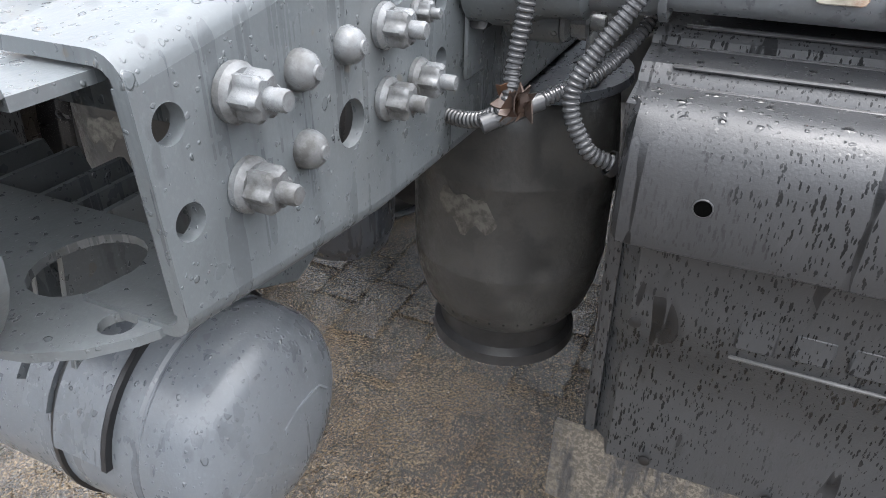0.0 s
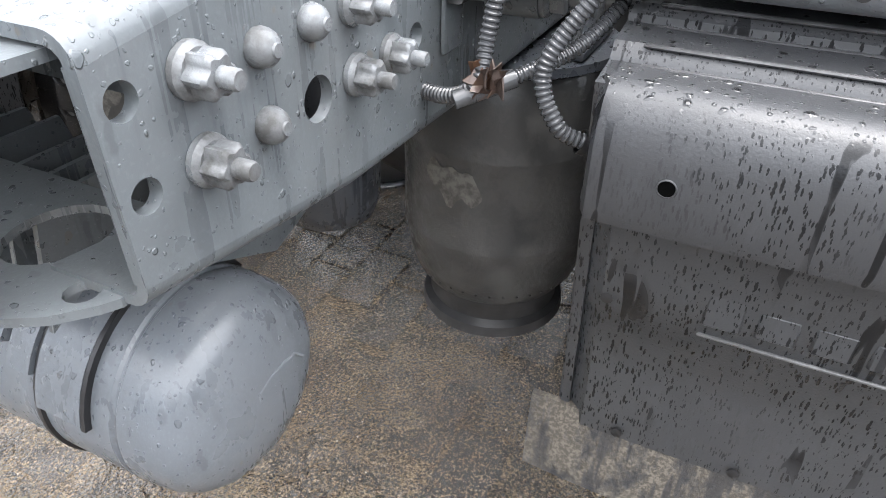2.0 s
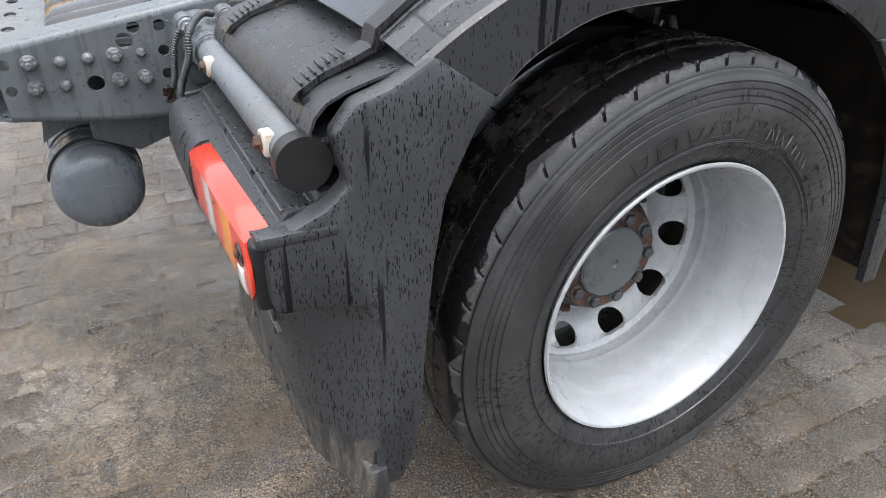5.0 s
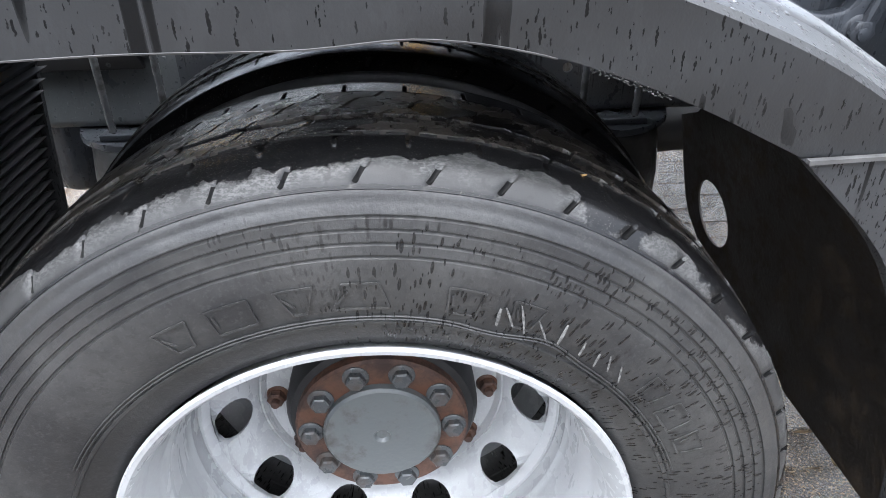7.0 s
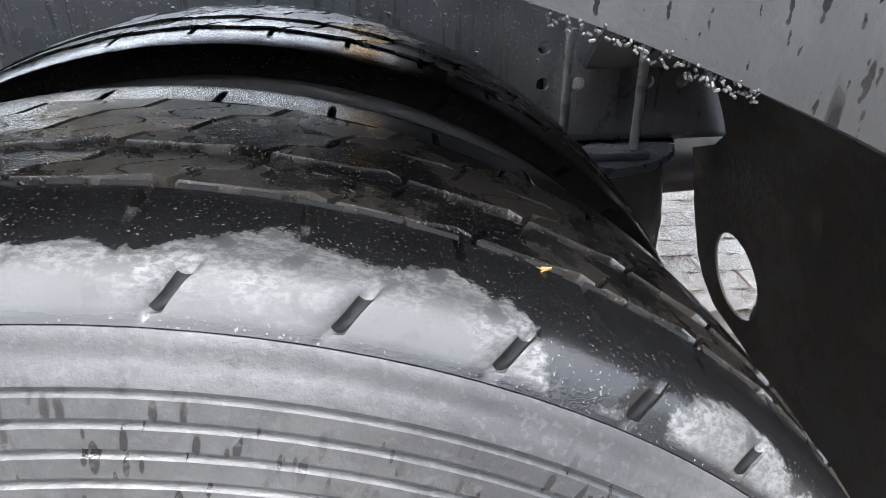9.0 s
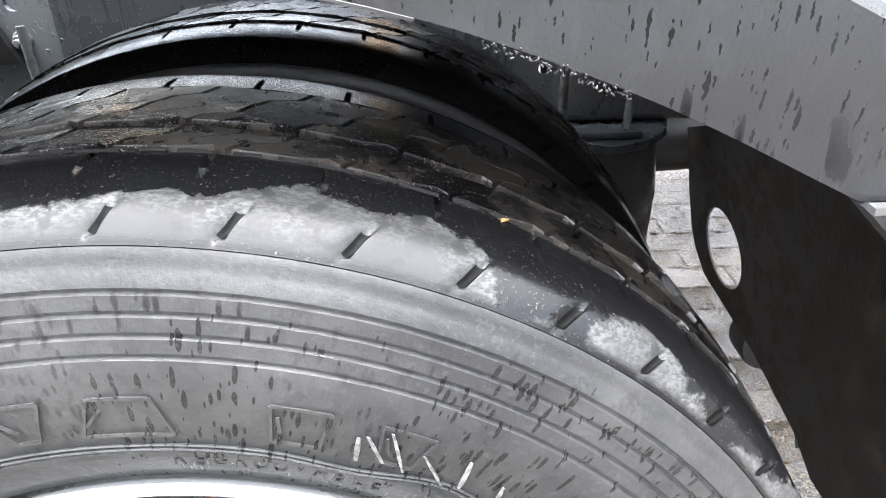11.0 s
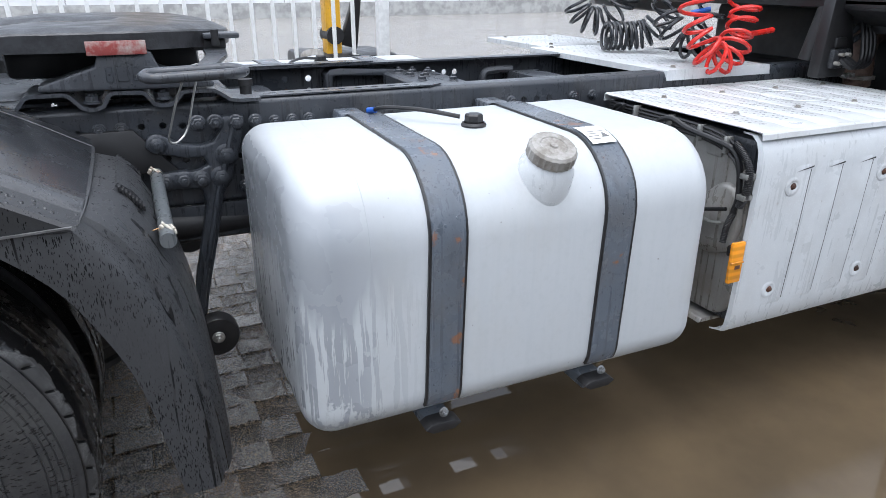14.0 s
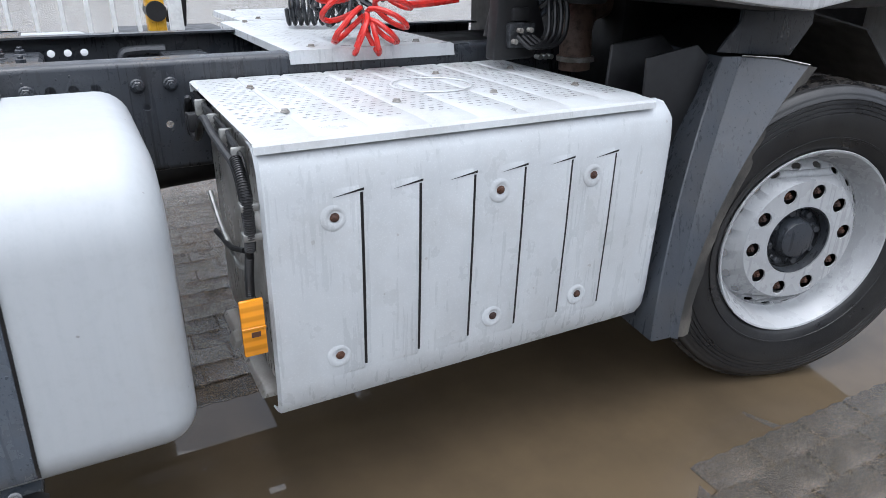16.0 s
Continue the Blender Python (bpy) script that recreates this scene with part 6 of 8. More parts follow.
def tank_material():
    """White enamel with road grime washed down in runs on the end."""
    k = Nodes("tank_enamel")
    run = k.noise(60.0, 5.0, 0.65, (1, 1, 0.045))
    sep = k.add("ShaderNodeSeparateXYZ", [(0, k.co)])
    c = k.mix(k.ramp(run, 0.45, 0.62, 0, 0.16), (0.425, 0.446, 0.460), (0.350, 0.376, 0.395))
    c = k.mix(k.ramp(k.noise(38.0, 7.0, 0.75), 0.50, 0.64, 0, 0.22), c, (0.345, 0.360, 0.368))
    c = k.mix(k.math('MULTIPLY', k.ramp(k.noise(3.2, 4.0, 0.6, (1, 1, 0.5)), 0.54, 0.66), 0.25), c, (0.385, 0.368, 0.33))
    c = k.mix(k.math('MULTIPLY', drops(k, 60.0, 0.06, 0.8, 0.05, 0.20), 0.6), c, (0.16, 0.15, 0.135))
    # a thin film of wet grime on the rear end, washed off in runs below a ragged line, with scoured patches
    rear_end = k.ramp(sep.outputs[0], 0.99, 1.20, 1.0, 0.0)
    line = k.math('ADD', sep.outputs[2], k.math('MULTIPLY', k.math('SUBTRACT', k.noise(9.0, 4.0, 0.6, (1, 1, 0.15)), 0.5), 0.5))
    low = k.ramp(line, 0.70, 0.76, 1.0, 0.0)
    washed = k.math('MULTIPLY', low, k.ramp(run, 0.480, 0.495))
    patch = k.math('MULTIPLY', k.ramp(k.noise(9.0, 5.0, 0.6), 0.58, 0.595), k.ramp(sep.outputs[2], 0.62, 0.58))
    washed = k.math('MAXIMUM', washed, patch)
    film = k.math('MULTIPLY', k.math('MULTIPLY', rear_end, k.upright()), k.math('SUBTRACT', 1.0, washed))
    c = k.mix(k.math('MULTIPLY', film, 0.9), c, (0.245, 0.261, 0.282))
    edge = k.math('MULTIPLY', k.math('MULTIPLY', low, rear_end), k.ramp(k.math('ABSOLUTE', k.math('SUBTRACT', run, 0.487)), 0.010, 0.0))
    c = k.mix(k.math('MULTIPLY', edge, 0.55), c, (0.22, 0.22, 0.21))
    k.put("Base Color", c)
    k.put("Roughness", k.math('SUBTRACT', k.ramp(k.noise(10.0), 0.3, 0.7, 0.34, 0.48), k.math('MULTIPLY', film, 0.14)))
    k.bump(k.noise(60.0, 3.0), 0.06, 0.001)
    return k.mat


TX0, TX1, TY0, TY1, TZ0, TZ1 = 0.905, 2.012, 0.030, 0.690, 0.378, 1.002
tank = thing("fuel_tank", "white fuel tank with two dark straps, grimy at the rear end", "fuel tank", (1.46, 0.36, 0.33), "fuel tanks")
tank_white = tank_material()
part("shell", rounded_tank(TX0, TX1, TY0, TY1, TZ0, TZ1), tank_white, tank, angle=60)
part("weld_seam", loft(bmesh.new(), [[(x, y, z) for y, z in section(TY0 - 0.001 + dd, TY1, TZ0, TZ1 + 0.001 - dd, 1.0, 0)] for x, dd in ((1.058, 0.0018), (1.061, 0.0006), (1.064, 0.0018))], close=True), tank_white, tank)
def strap_lean(x, y, z):
    k = 0.8 if x < 1.5 else 1.0
    return k * (0.018 * min(max((z - 0.42) / 0.5, 0), 1) + 0.014 * min(max((y - 0.1) / 0.5, 0), 1))


for x0, x1 in ((1.183, 1.266), (1.640, 1.722)):
    sec = section(TY0 - 0.006, TY1 + 0.006, TZ0 - 0.006, TZ1 + 0.006, 1.04, 0, 11)
    start = [sec[-4], sec[-3], sec[-2], sec[-1]]
    line = start + sec[:22]
    belt = part("strap", thick(loft(bmesh.new(), [[(x + strap_lean(x, y, z), y, z) for y, z in line] for x in (x0, (x0 + x1) / 2, x1)]), 0.004), STRAP, tank, "dark grey steel tank strap")
    for x in (x0 - 0.002, x1 + 0.002):
        part("strap_edge", thick(loft(bmesh.new(), [[(x + dx + strap_lean(x, y, z), y, z) for y, z in line] for dx in (-0.003, 0.003)]), 0.007), BLACK, belt, "black rubber edge")
    xm = (x0 + x1) / 2
    foot = part("foot", prism(bmesh.new(), [(xm - 0.048, 0.362), (xm - 0.03, 0.374), (xm + 0.03, 0.374), (xm + 0.048, 0.362), (xm + 0.028, 0.348), (xm - 0.028, 0.348)], 0.02, 0.065, 0.003), DARK, tank)
    part("foot_bolt", bolt(bmesh.new(), (xm, 0.024, 0.402), (0, -1, 0.3), 0.009, 0.010, 0.004), NUT, foot)
    part("cradle", box(bmesh.new(), xm - 0.035, xm + 0.035, 0.05, 0.75, 0.335, 0.370, 0.006), STRAP, tank)
cap = part("filler_neck", lathe(bmesh.new(), [(0.070, -0.075), (0.066, -0.012), (0.058, 0.000), (0.054, 0.012), (0.050, 0.016)], (1.506, 0.070, 0.974), (0, -0.42, 0.9), 36), WHITE, tank)
part("filler_cap", lathe(bmesh.new(), [(0.052, 0.012), (0.056, 0.015), (0.056, 0.040), (0.051, 0.046), (0.032, 0.047), (0.030, 0.045), (0.010, 0.045), (0.008, 0.049), (0.0, 0.049)], (1.506, 0.070, 0.974), (0, -0.42, 0.9), 72, wave=lambda r, h, i: r + (0.0018 if i % 3 == 0 and r > 0.0525 else 0)), CAP, cap, "dull ribbed metal filler cap")
part("vent", lathe(bmesh.new(), [(0, 0), (0.032, 0), (0.034, 0.006), (0.030, 0.012), (0.028, 0.012)], (1.467, 0.372, 1.001), (0, 0, 1), 28), BLACK, tank)
part("vent_nut", lathe(bmesh.new(), [(0.024, 0.010), (0.024, 0.030), (0.020, 0.034), (0, 0.034)], (1.467, 0.372, 1.001), (0, 0, 1), 6), BLACK, tank)
part("sender_cable", sweep(bmesh.new(), smooth_path([(1.27, 0.61, 1.018), (1.29, 0.56, 1.032), (1.36, 0.47, 1.036), (1.44, 0.40, 1.024)]), 0.006, 8), BLACK, tank)
part("blue_plug", rod(bmesh.new(), (1.262, 0.625, 1.015), (1.274, 0.60, 1.020), 0.009), BLUE, tank)
def on_strap(y, up):
    return 0.8229 + math.sqrt(max(0.1892 ** 2 - (y - 0.2091) ** 2, 0.0)) + up


sticker = part("warning_label", loft(bmesh.new(), [[(x, y, on_strap(y, 0.001)) for y in (0.118, 0.13, 0.145, 0.16, 0.175, 0.19, 0.205)] for x in (1.664, 1.736)]), PAPER, tank, "white paper warning label")
for i in range(4):
    y = 0.132 + 0.011 * i
    x1 = 1.699 if i < 3 else 1.730
    part("text_bar", loft(bmesh.new(), [[(x, yy, on_strap(yy, 0.0016)) for yy in (y, y + 0.003)] for x in (1.669, x1)]), INK, sticker)
part("warning_triangle", loft(bmesh.new(), [[(x - w, yy, on_strap(yy, 0.0016)), (x + w, yy, on_strap(yy, 0.0016))] for x, yy, w in ((1.717, 0.138, 0.012), (1.717, 0.148, 0.007), (1.717, 0.160, 0.001))]), INK, sticker)
for x in (1.19, 1.66):
    part("bracket", box(bmesh.new(), x, x + 0.075, 0.66, 0.75, 0.96, 1.005, 0.008), STRAP, tank)
mirror_of(tank)

# ---- side box with step plate ----
BX0, BX1 = 2.172, 3.212
boxu = thing("side_box", "white steel side box with pressed louvre slots", "side box", (2.67, 0.4, 0.36))
PR = [(0.115, 0.975), (0.085, 0.972), (0.065, 0.955), (0.055, 0.930), (0.050, 0.880), (0.054, 0.70), (0.064, 0.45), (0.070, 0.400), (0.085, 0.375), (0.120, 0.365)]


def face_y(z):
    for (ya, za), (yb, zb) in zip(PR, PR[1:]):
        if za >= z >= zb:
            return ya + (yb - ya) * (za - z) / (za - zb)
    return 0.06


rows = [[(x, y + (0.012 if x in (BX0, BX1) else 0.0), z - (0.5 * max(z - 0.93, 0) if x == BX1 else 0.0)) for y, z in PR] for x in (BX0, BX0 + 0.006, BX0 + 0.02, 2.67, BX1 - 0.05, BX1 - 0.02, BX1)]
panel2 = part("front_panel", thick(loft(bmesh.new(), rows), 0.004), WHITE, boxu, "white front panel, scraped and dirty")
for i in range(6):
    x = 2.371 + 0.1305 * i
    s = part("slot", loft(bmesh.new(), [[(x + dx, face_y(z) - 0.0012, z) for dx in (-0.0035, 0.0035)] for z in (0.868, 0.80, 0.70, 0.60, 0.50, 0.461)]), BLACK, panel2, "narrow black slot")
    rows = [[(x - w, face_y(z) - h, z) for w, h in ((0.0045, 0.0048 * e), (0.012, 0.0045 * e), (0.05, 0.0018 * e), (0.085, 0.0))] for z, e in ((0.882, 0.0), (0.868, 1), (0.70, 1), (0.461, 1), (0.447, 0.0))]
    part("louvre", thick(loft(bmesh.new(), rows), 0.0015), WHITE, panel2)
    lipz = [(x - 0.062 + 0.066 * f, 0.866 + 0.010 * f, 0.0003 + 0.0022 * f) for f in (0, 0.25, 0.5, 0.75, 1)]
    part("louvre_mouth", loft(bmesh.new(), [[(xx, face_y(z) - 0.0062, z + s * h) for s in (-1, 1)] for xx, z, h in lipz]), BLACK, panel2)
for x, z in ((2.313, 0.823), (2.70, 0.823), (2.962, 0.822), (2.312, 0.50), (2.70, 0.50), (2.955, 0.50)):
    dim = part("dimple", lathe(bmesh.new(), [(0.030, 0.0008), (0.022, 0.0035), (0.013, 0.0020), (0.011, 0.0)], (x, face_y(z), z), (0, -1, 0), 24), WHITE, panel2)
    part("screw", bolt(bmesh.new(), (x, face_y(z) - 0.001, z), (0, -1, 0), 0.0075, 0.006, 0.002), RUST, dim, "corroded fixing screw")
part("body", box(bmesh.new(), BX0 + 0.03, BX1 - 0.02, 0.10, 0.70, 0.39, 0.955, 0.02), FRAME_DARK, boxu)
END_STEEL = paint("silencer_steel", (0.33, 0.325, 0.31), (0.17, 0.155, 0.135), 0.36, 0.6, metal=0.3, dirty=0.45, dirt=(0.17, 0.145, 0.115))
part("end_plate", rounded_tank(2.190, 2.26, 0.085, 0.66, 0.40, 0.955, 0.016), END_STEEL, boxu, "dull dirty steel end of the silencer")
rows = []
for q, e in ((1.0, 0.0), (0.97, 0.010), (0.90, 0.016), (0.80, 0.018), (0.74, 0.024), (0.55, 0.032), (0.25, 0.034), (0.02, 0.034)):
    ring = []
    for i in range(28):
        a = 2 * math.pi * i / 28
        up = 1.0 + 0.85 * max(math.sin(a), 0) ** 1.5 * (0.5 + 0.5 * q)
        ring.append((2.1895 - e, 0.205 - 0.105 * q * math.cos(a) - 0.045 * q * max(math.sin(a), 0), 0.672 + 0.080 * q * up * math.sin(a)))
    rows.append(ring)
part("end_dome", loft(bmesh.new(), rows, close=True), END_STEEL, boxu, "pressed dome in the silencer's end")
for y0, y1, z0, z1 in ((0.20, 0.26, 0.885, 0.927), (0.475, 0.515, 0.902, 0.932)):
    part("pressed_tab", box(bmesh.new(), 2.183, 2.191, y0, y1, z0, z1, 0.003), END_STEEL, boxu)
part("bottom_shelf", prism(bmesh.new(), [(2.155, 0.370), (2.165, 0.384), (2.185, 0.386), (2.26, 0.380), (2.26, 0.370)], 0.16, 0.60, 0.004), END_STEEL, boxu, "bent dirty support rail")
part("shelf_end", prism(bmesh.new(), [(2.140, 0.372), (2.150, 0.395), (2.175, 0.398), (2.180, 0.374)], 0.40, 0.46, 0.004), END_STEEL, boxu)
top = thing("step_plate", "white perforated non-slip step plate on the side box", "step plate", (2.68, 0.4, 0.98))
TXA, TXB, TYA, TYB = 2.170, 3.140, 0.062, 0.745


def holes_in(x0, x1, y0, y1, nx, ny, skip):
    out = []
    for i in range(nx):
        for j in range(ny):
            x, y = x0 + (x1 - x0) * (i + 0.5) / nx, y0 + (y1 - y0) * (j + 0.5) / ny
            if not skip(i, j):
                out.append((x + (0.006 if j % 2 else -0.006), y))
    return out


def dimple_holes(parent, pts, z, mat=SLOT):
    """Punched drain slots, too small to tell singly."""
    bm = bmesh.new()
    for x, y in pts:
        vs = [bm.verts.new((x + 0.0080 * math.cos(a), y + 0.0022 * math.sin(a), z)) for a in [math.pi * k / 3 for k in range(6)]]
        bm.faces.new(vs)
    ob = part("slot_pattern", bm, mat, parent)
    ob["kind"] = "stuff"
    return ob


def step_sheet(parent, x0, x1, y0, y1, z, drop, bands):
    rows = []
    for y, dz in ((y0 - 0.006, -drop), (y0 - 0.003, -0.006), (y0 + 0.002, 0.0), (y0 + 0.06, 0.002), (y1, 0.004), (y1 + 0.002, -0.02)):
        row = []
        for k in range(bands):
            a = x0 + (x1 - x0) * k / bands
            b = x0 + (x1 - x0) * (k + 1) / bands
            g = 0.004 if dz > 0.001 else 0.0
            row += [(a, y, z + dz), (a + 0.008, y, z + dz + g), (b - 0.008, y, z + dz + g), (b, y, z + dz)]
        rows.append(row)
    sheet = part("sheet", thick(loft(bmesh.new(), rows), 0.003), PLATE, parent, angle=20)
    pts = []
    for k in range(bands):
        a = x0 + (x1 - x0) * k / bands + 0.016
        b = x0 + (x1 - x0) * (k + 1) / bands - 0.016
        pts += holes_in(a, b, y0 + 0.075, y1 - 0.02, 4, int((y1 - y0) / 0.027), lambda i, j: (i * 2 + j) % 7 == 0)
    dimple_holes(sheet, pts, z + 0.0085)
    return sheet


sheet = step_sheet(top, TXA, TXB, TYA, TYB, 0.984, 0.020, 8)
part("emblem_ring", lathe(bmesh.new(), [(0.100, 0), (0.102, 0.002), (0.106, 0.002), (0.108, 0)], (2.72, 0.43, 0.9925), (0, 0, 1), 40), PLATE, sheet)
for x in (2.29, 2.55, 2.81, 3.06):
    for y in (0.27, 0.58):
        part("plate_screw", bolt(bmesh.new(), (x, y, 0.9915), (0, 0, 1), 0.008, 0.007), CAP, top)

refl = thing("side_reflector", "orange side marker reflector on the box edge", "reflector", (2.135, 0.045, 0.575))
part("plate", box(bmesh.new(), 2.109, 2.156, 0.038, 0.050, 0.563, 0.686, 0.004), ORANGE, refl)
part("step_bar", box(bmesh.new(), 2.109, 2.156, 0.0355, 0.0385, 0.622, 0.628, 0.001, 1), ORANGE, refl)
part("mark", box(bmesh.new(), 2.126, 2.144, 0.0365, 0.0378, 0.606, 0.617), RUST, refl)
cables = thing("box_cables", "black cables and corrugated hose running over the box end", "cable", (2.16, 0.3, 0.7))
part("hose", conduit(bmesh.new(), [(2.150, 0.125, 0.944), (2.150, 0.090, 0.918), (2.150, 0.066, 0.880), (2.150, 0.064, 0.82), (2.150, 0.080, 0.775)], 0.0115), BLACK, cables)
part("hose", conduit(bmesh.new(), [(2.150, 0.095, 0.755), (2.148, 0.108, 0.71), (2.146, 0.112, 0.66)], 0.0095), BLACK, cables)
part("loop", sweep(bmesh.new(), smooth_path([(2.165, 0.66, 0.90), (2.150, 0.655, 0.955), (2.142, 0.60, 0.972), (2.142, 0.640, 0.935), (2.140, 0.59, 0.90), (2.140, 0.51, 0.897), (2.140, 0.44, 0.945), (2.140, 0.375, 0.970), (2.142, 0.30, 0.952), (2.145, 0.20, 0.940), (2.148, 0.13, 0.925), (2.150, 0.10, 0.88), (2.152, 0.090, 0.80), (2.150, 0.098, 0.75)]), 0.0085, 8), BLACK, cables)
for i in range(4):
    part("cable", sweep(bmesh.new(), smooth_path([(2.176, 0.72, 0.966 - 0.010 * i), (2.168, 0.5, 0.967 - 0.011 * i), (2.166, 0.25, 0.962 - 0.011 * i), (2.165, 0.14, 0.935 - 0.013 * i), (2.166, 0.105, 0.87 - 0.012 * i)]), 0.0050, 6), BLACK, cables)
for y, z in ((0.56, 0.955), (0.40, 0.952), (0.27, 0.947), (0.165, 0.933)):
    part("clip", box(bmesh.new(), 2.150, 2.178, y - 0.006, y + 0.006, z - 0.026, z + 0.022, 0.003), STEEL, cables, "bright metal cable clip")
for z in (0.865, 0.805):
    part("clip", box(bmesh.new(), 2.136, 2.172, 0.058, 0.085, z - 0.008, z + 0.008, 0.003), STEEL, cables, "bright metal cable clip")
part("pipe", sweep(bmesh.new(), smooth_path([(2.140, 0.42, 0.790), (2.140, 0.34, 0.747), (2.140, 0.261, 0.725), (2.142, 0.176, 0.705), (2.146, 0.125, 0.714)]), 0.0060, 8), STEEL, cables, "thin bright pipe")
part("sensor_cable", sweep(bmesh.new(), smooth_path([(2.138, 0.40, 0.700), (2.138, 0.328, 0.711), (2.136, 0.205, 0.734), (2.146, 0.120, 0.757)]), 0.0060, 8), BLACK, cables)
part("plug", box(bmesh.new(), 2.135, 2.160, 0.052, 0.085, 0.630, 0.662, 0.005), BLACK, cables)
for y, z in ((0.60, 0.915), (0.57, 0.93)):
    part("connector", box(bmesh.new(), 2.130, 2.168, y - 0.016, y + 0.016, z - 0.03, z + 0.015, 0.005), BLACK, cables)

# ---- catwalk behind the cab ----
walkway = thing("catwalk", "white perforated catwalk plate across the chassis behind the cab", "catwalk", (2.7, YC, 1.04))


def cat(name, x0, x1, y0, y1, z, bands):
    rows = []
    for k in range(bands + 1):
        y = y0 + (y1 - y0) * k / bands
        if k == 0:
            rows.append([(x, y - 0.004, z - 0.034) for x in (x0 - 0.002, x0, x0 + 0.012, x1 - 0.012, x1, x1 + 0.002)])
        rows.append([(x0 - 0.002, y, z - 0.022), (x0, y, z), (x0 + 0.012, y, z + 0.003), (x1 - 0.012, y, z + 0.003), (x1, y, z), (x1 + 0.002, y, z - 0.022)])
    s = part(name, thick(loft(bmesh.new(), rows), 0.003), PLATE, walkway)
    pts = holes_in(x0 + 0.03, x1 - 0.03, y0 + 0.03, y1 - 0.03, int((x1 - x0) / 0.030), int((y1 - y0) / 0.024), lambda i, j: i % 5 == 4 or (i + j) % 4 == 0)
    dimple_holes(s, pts, z + 0.0085)
    for x in (x0 + 0.08, x1 - 0.10):
        for y in (y0 + 0.06, y1 - 0.06):
            part("plate_screw", bolt(bmesh.new(), (x, y, z + 0.003), (0, 0, 1), 0.009, 0.008), CAP, s)
    return s


cat("near_plate", 2.445, 2.96, 0.750, 1.70, 1.050, 5)
cat("far_plate", 2.53, 3.0, 1.715, 2.30, 1.050, 4)

# ---- fifth wheel coupling ----
fifth = thing("fifth_wheel", "greasy black fifth wheel coupling on its mounting plate", "fifth wheel", (0.5, YC, 1.05))
OUT = [(0.95, YC - 0.16), (0.93, 0.90), (0.85, 0.80), (0.77, 0.725), (0.70, 0.708), (0.54, 0.700), (0.42, 0.712), (0.30, 0.735), (0.175, 0.775), (0.160, 0.82), (0.30, YC - 0.13), (0.44, YC - 0.085), (0.53, YC - 0.10), (0.62, YC - 0.045)]
OUT = OUT[::-1] + [(x, 2 * YC - y) for x, y in OUT]
COUPLING_IRON = plain("greasy_iron", (0.032, 0.0335, 0.037), 0.42, 0.1, 0.5, 0.9, 26.0)


def deck(x):
    """Height of the plate's top: level, falling to the rear horns and a little to the front."""
    return 1.248 - max(0.40 - x, 0) * 0.13 - max(x - 0.80, 0) * 0.10


def inward(d):
    """The outline drawn in by d along the mean of the neighbouring edges' normals."""
    pts = [Vector(p) for p in OUT]
    res = []
    for i, p in enumerate(pts):
        e = (pts[(i + 1) % len(pts)] - p).normalized() + (p - pts[i - 1]).normalized()
        e.normalize()
        res.append(p + Vector((-e.y, e.x)) * d * turn)
    return res


area = sum(p[0] * q[1] - q[0] * p[1] for p, q in zip(OUT, OUT[1:] + OUT[:1]))
turn = 1 if area > 0 else -1
bm = bmesh.new()
rings = [[bm.verts.new((p.x, p.y, deck(p.x) + dz if dz > -0.04 else max(deck(p.x) + dz, 1.184 + max(0.42 - p.x, 0) * 0.06))) for p in inward(d)] for d, dz in ((0.030, -0.058), (0.0, -0.056), (0.0, -0.0145), (0.004, -0.010), (0.042, -0.001), (0.050, 0.0))]
for p, q in zip(rings, rings[1:]):
    for i in range(len(p)):
        j = (i + 1) % len(p)
        bm.faces.new((p[i], p[j], q[j], q[i]))
for ring in (rings[0][::-1], rings[-1]):
    edges = [bm.edges.get((ring[i], ring[(i + 1) % len(ring)])) for i in range(len(ring))]
    bmesh.ops.triangle_fill(bm, edges=edges, use_beauty=True)
part("top_plate", bm, COUPLING_IRON, fifth, "greased black iron plate with chamfered sides and a throat", angle=24)
part("marker_plate", box(bmesh.new(), 0.576, 0.712, 0.6935, 0.6985, 1.184, 1.218, 0.002), rusty("marker_red", (0.24, 0.05, 0.045), (0.36, 0.31, 0.28), 0.55, 0.4), fifth, "worn red and white marker plate")
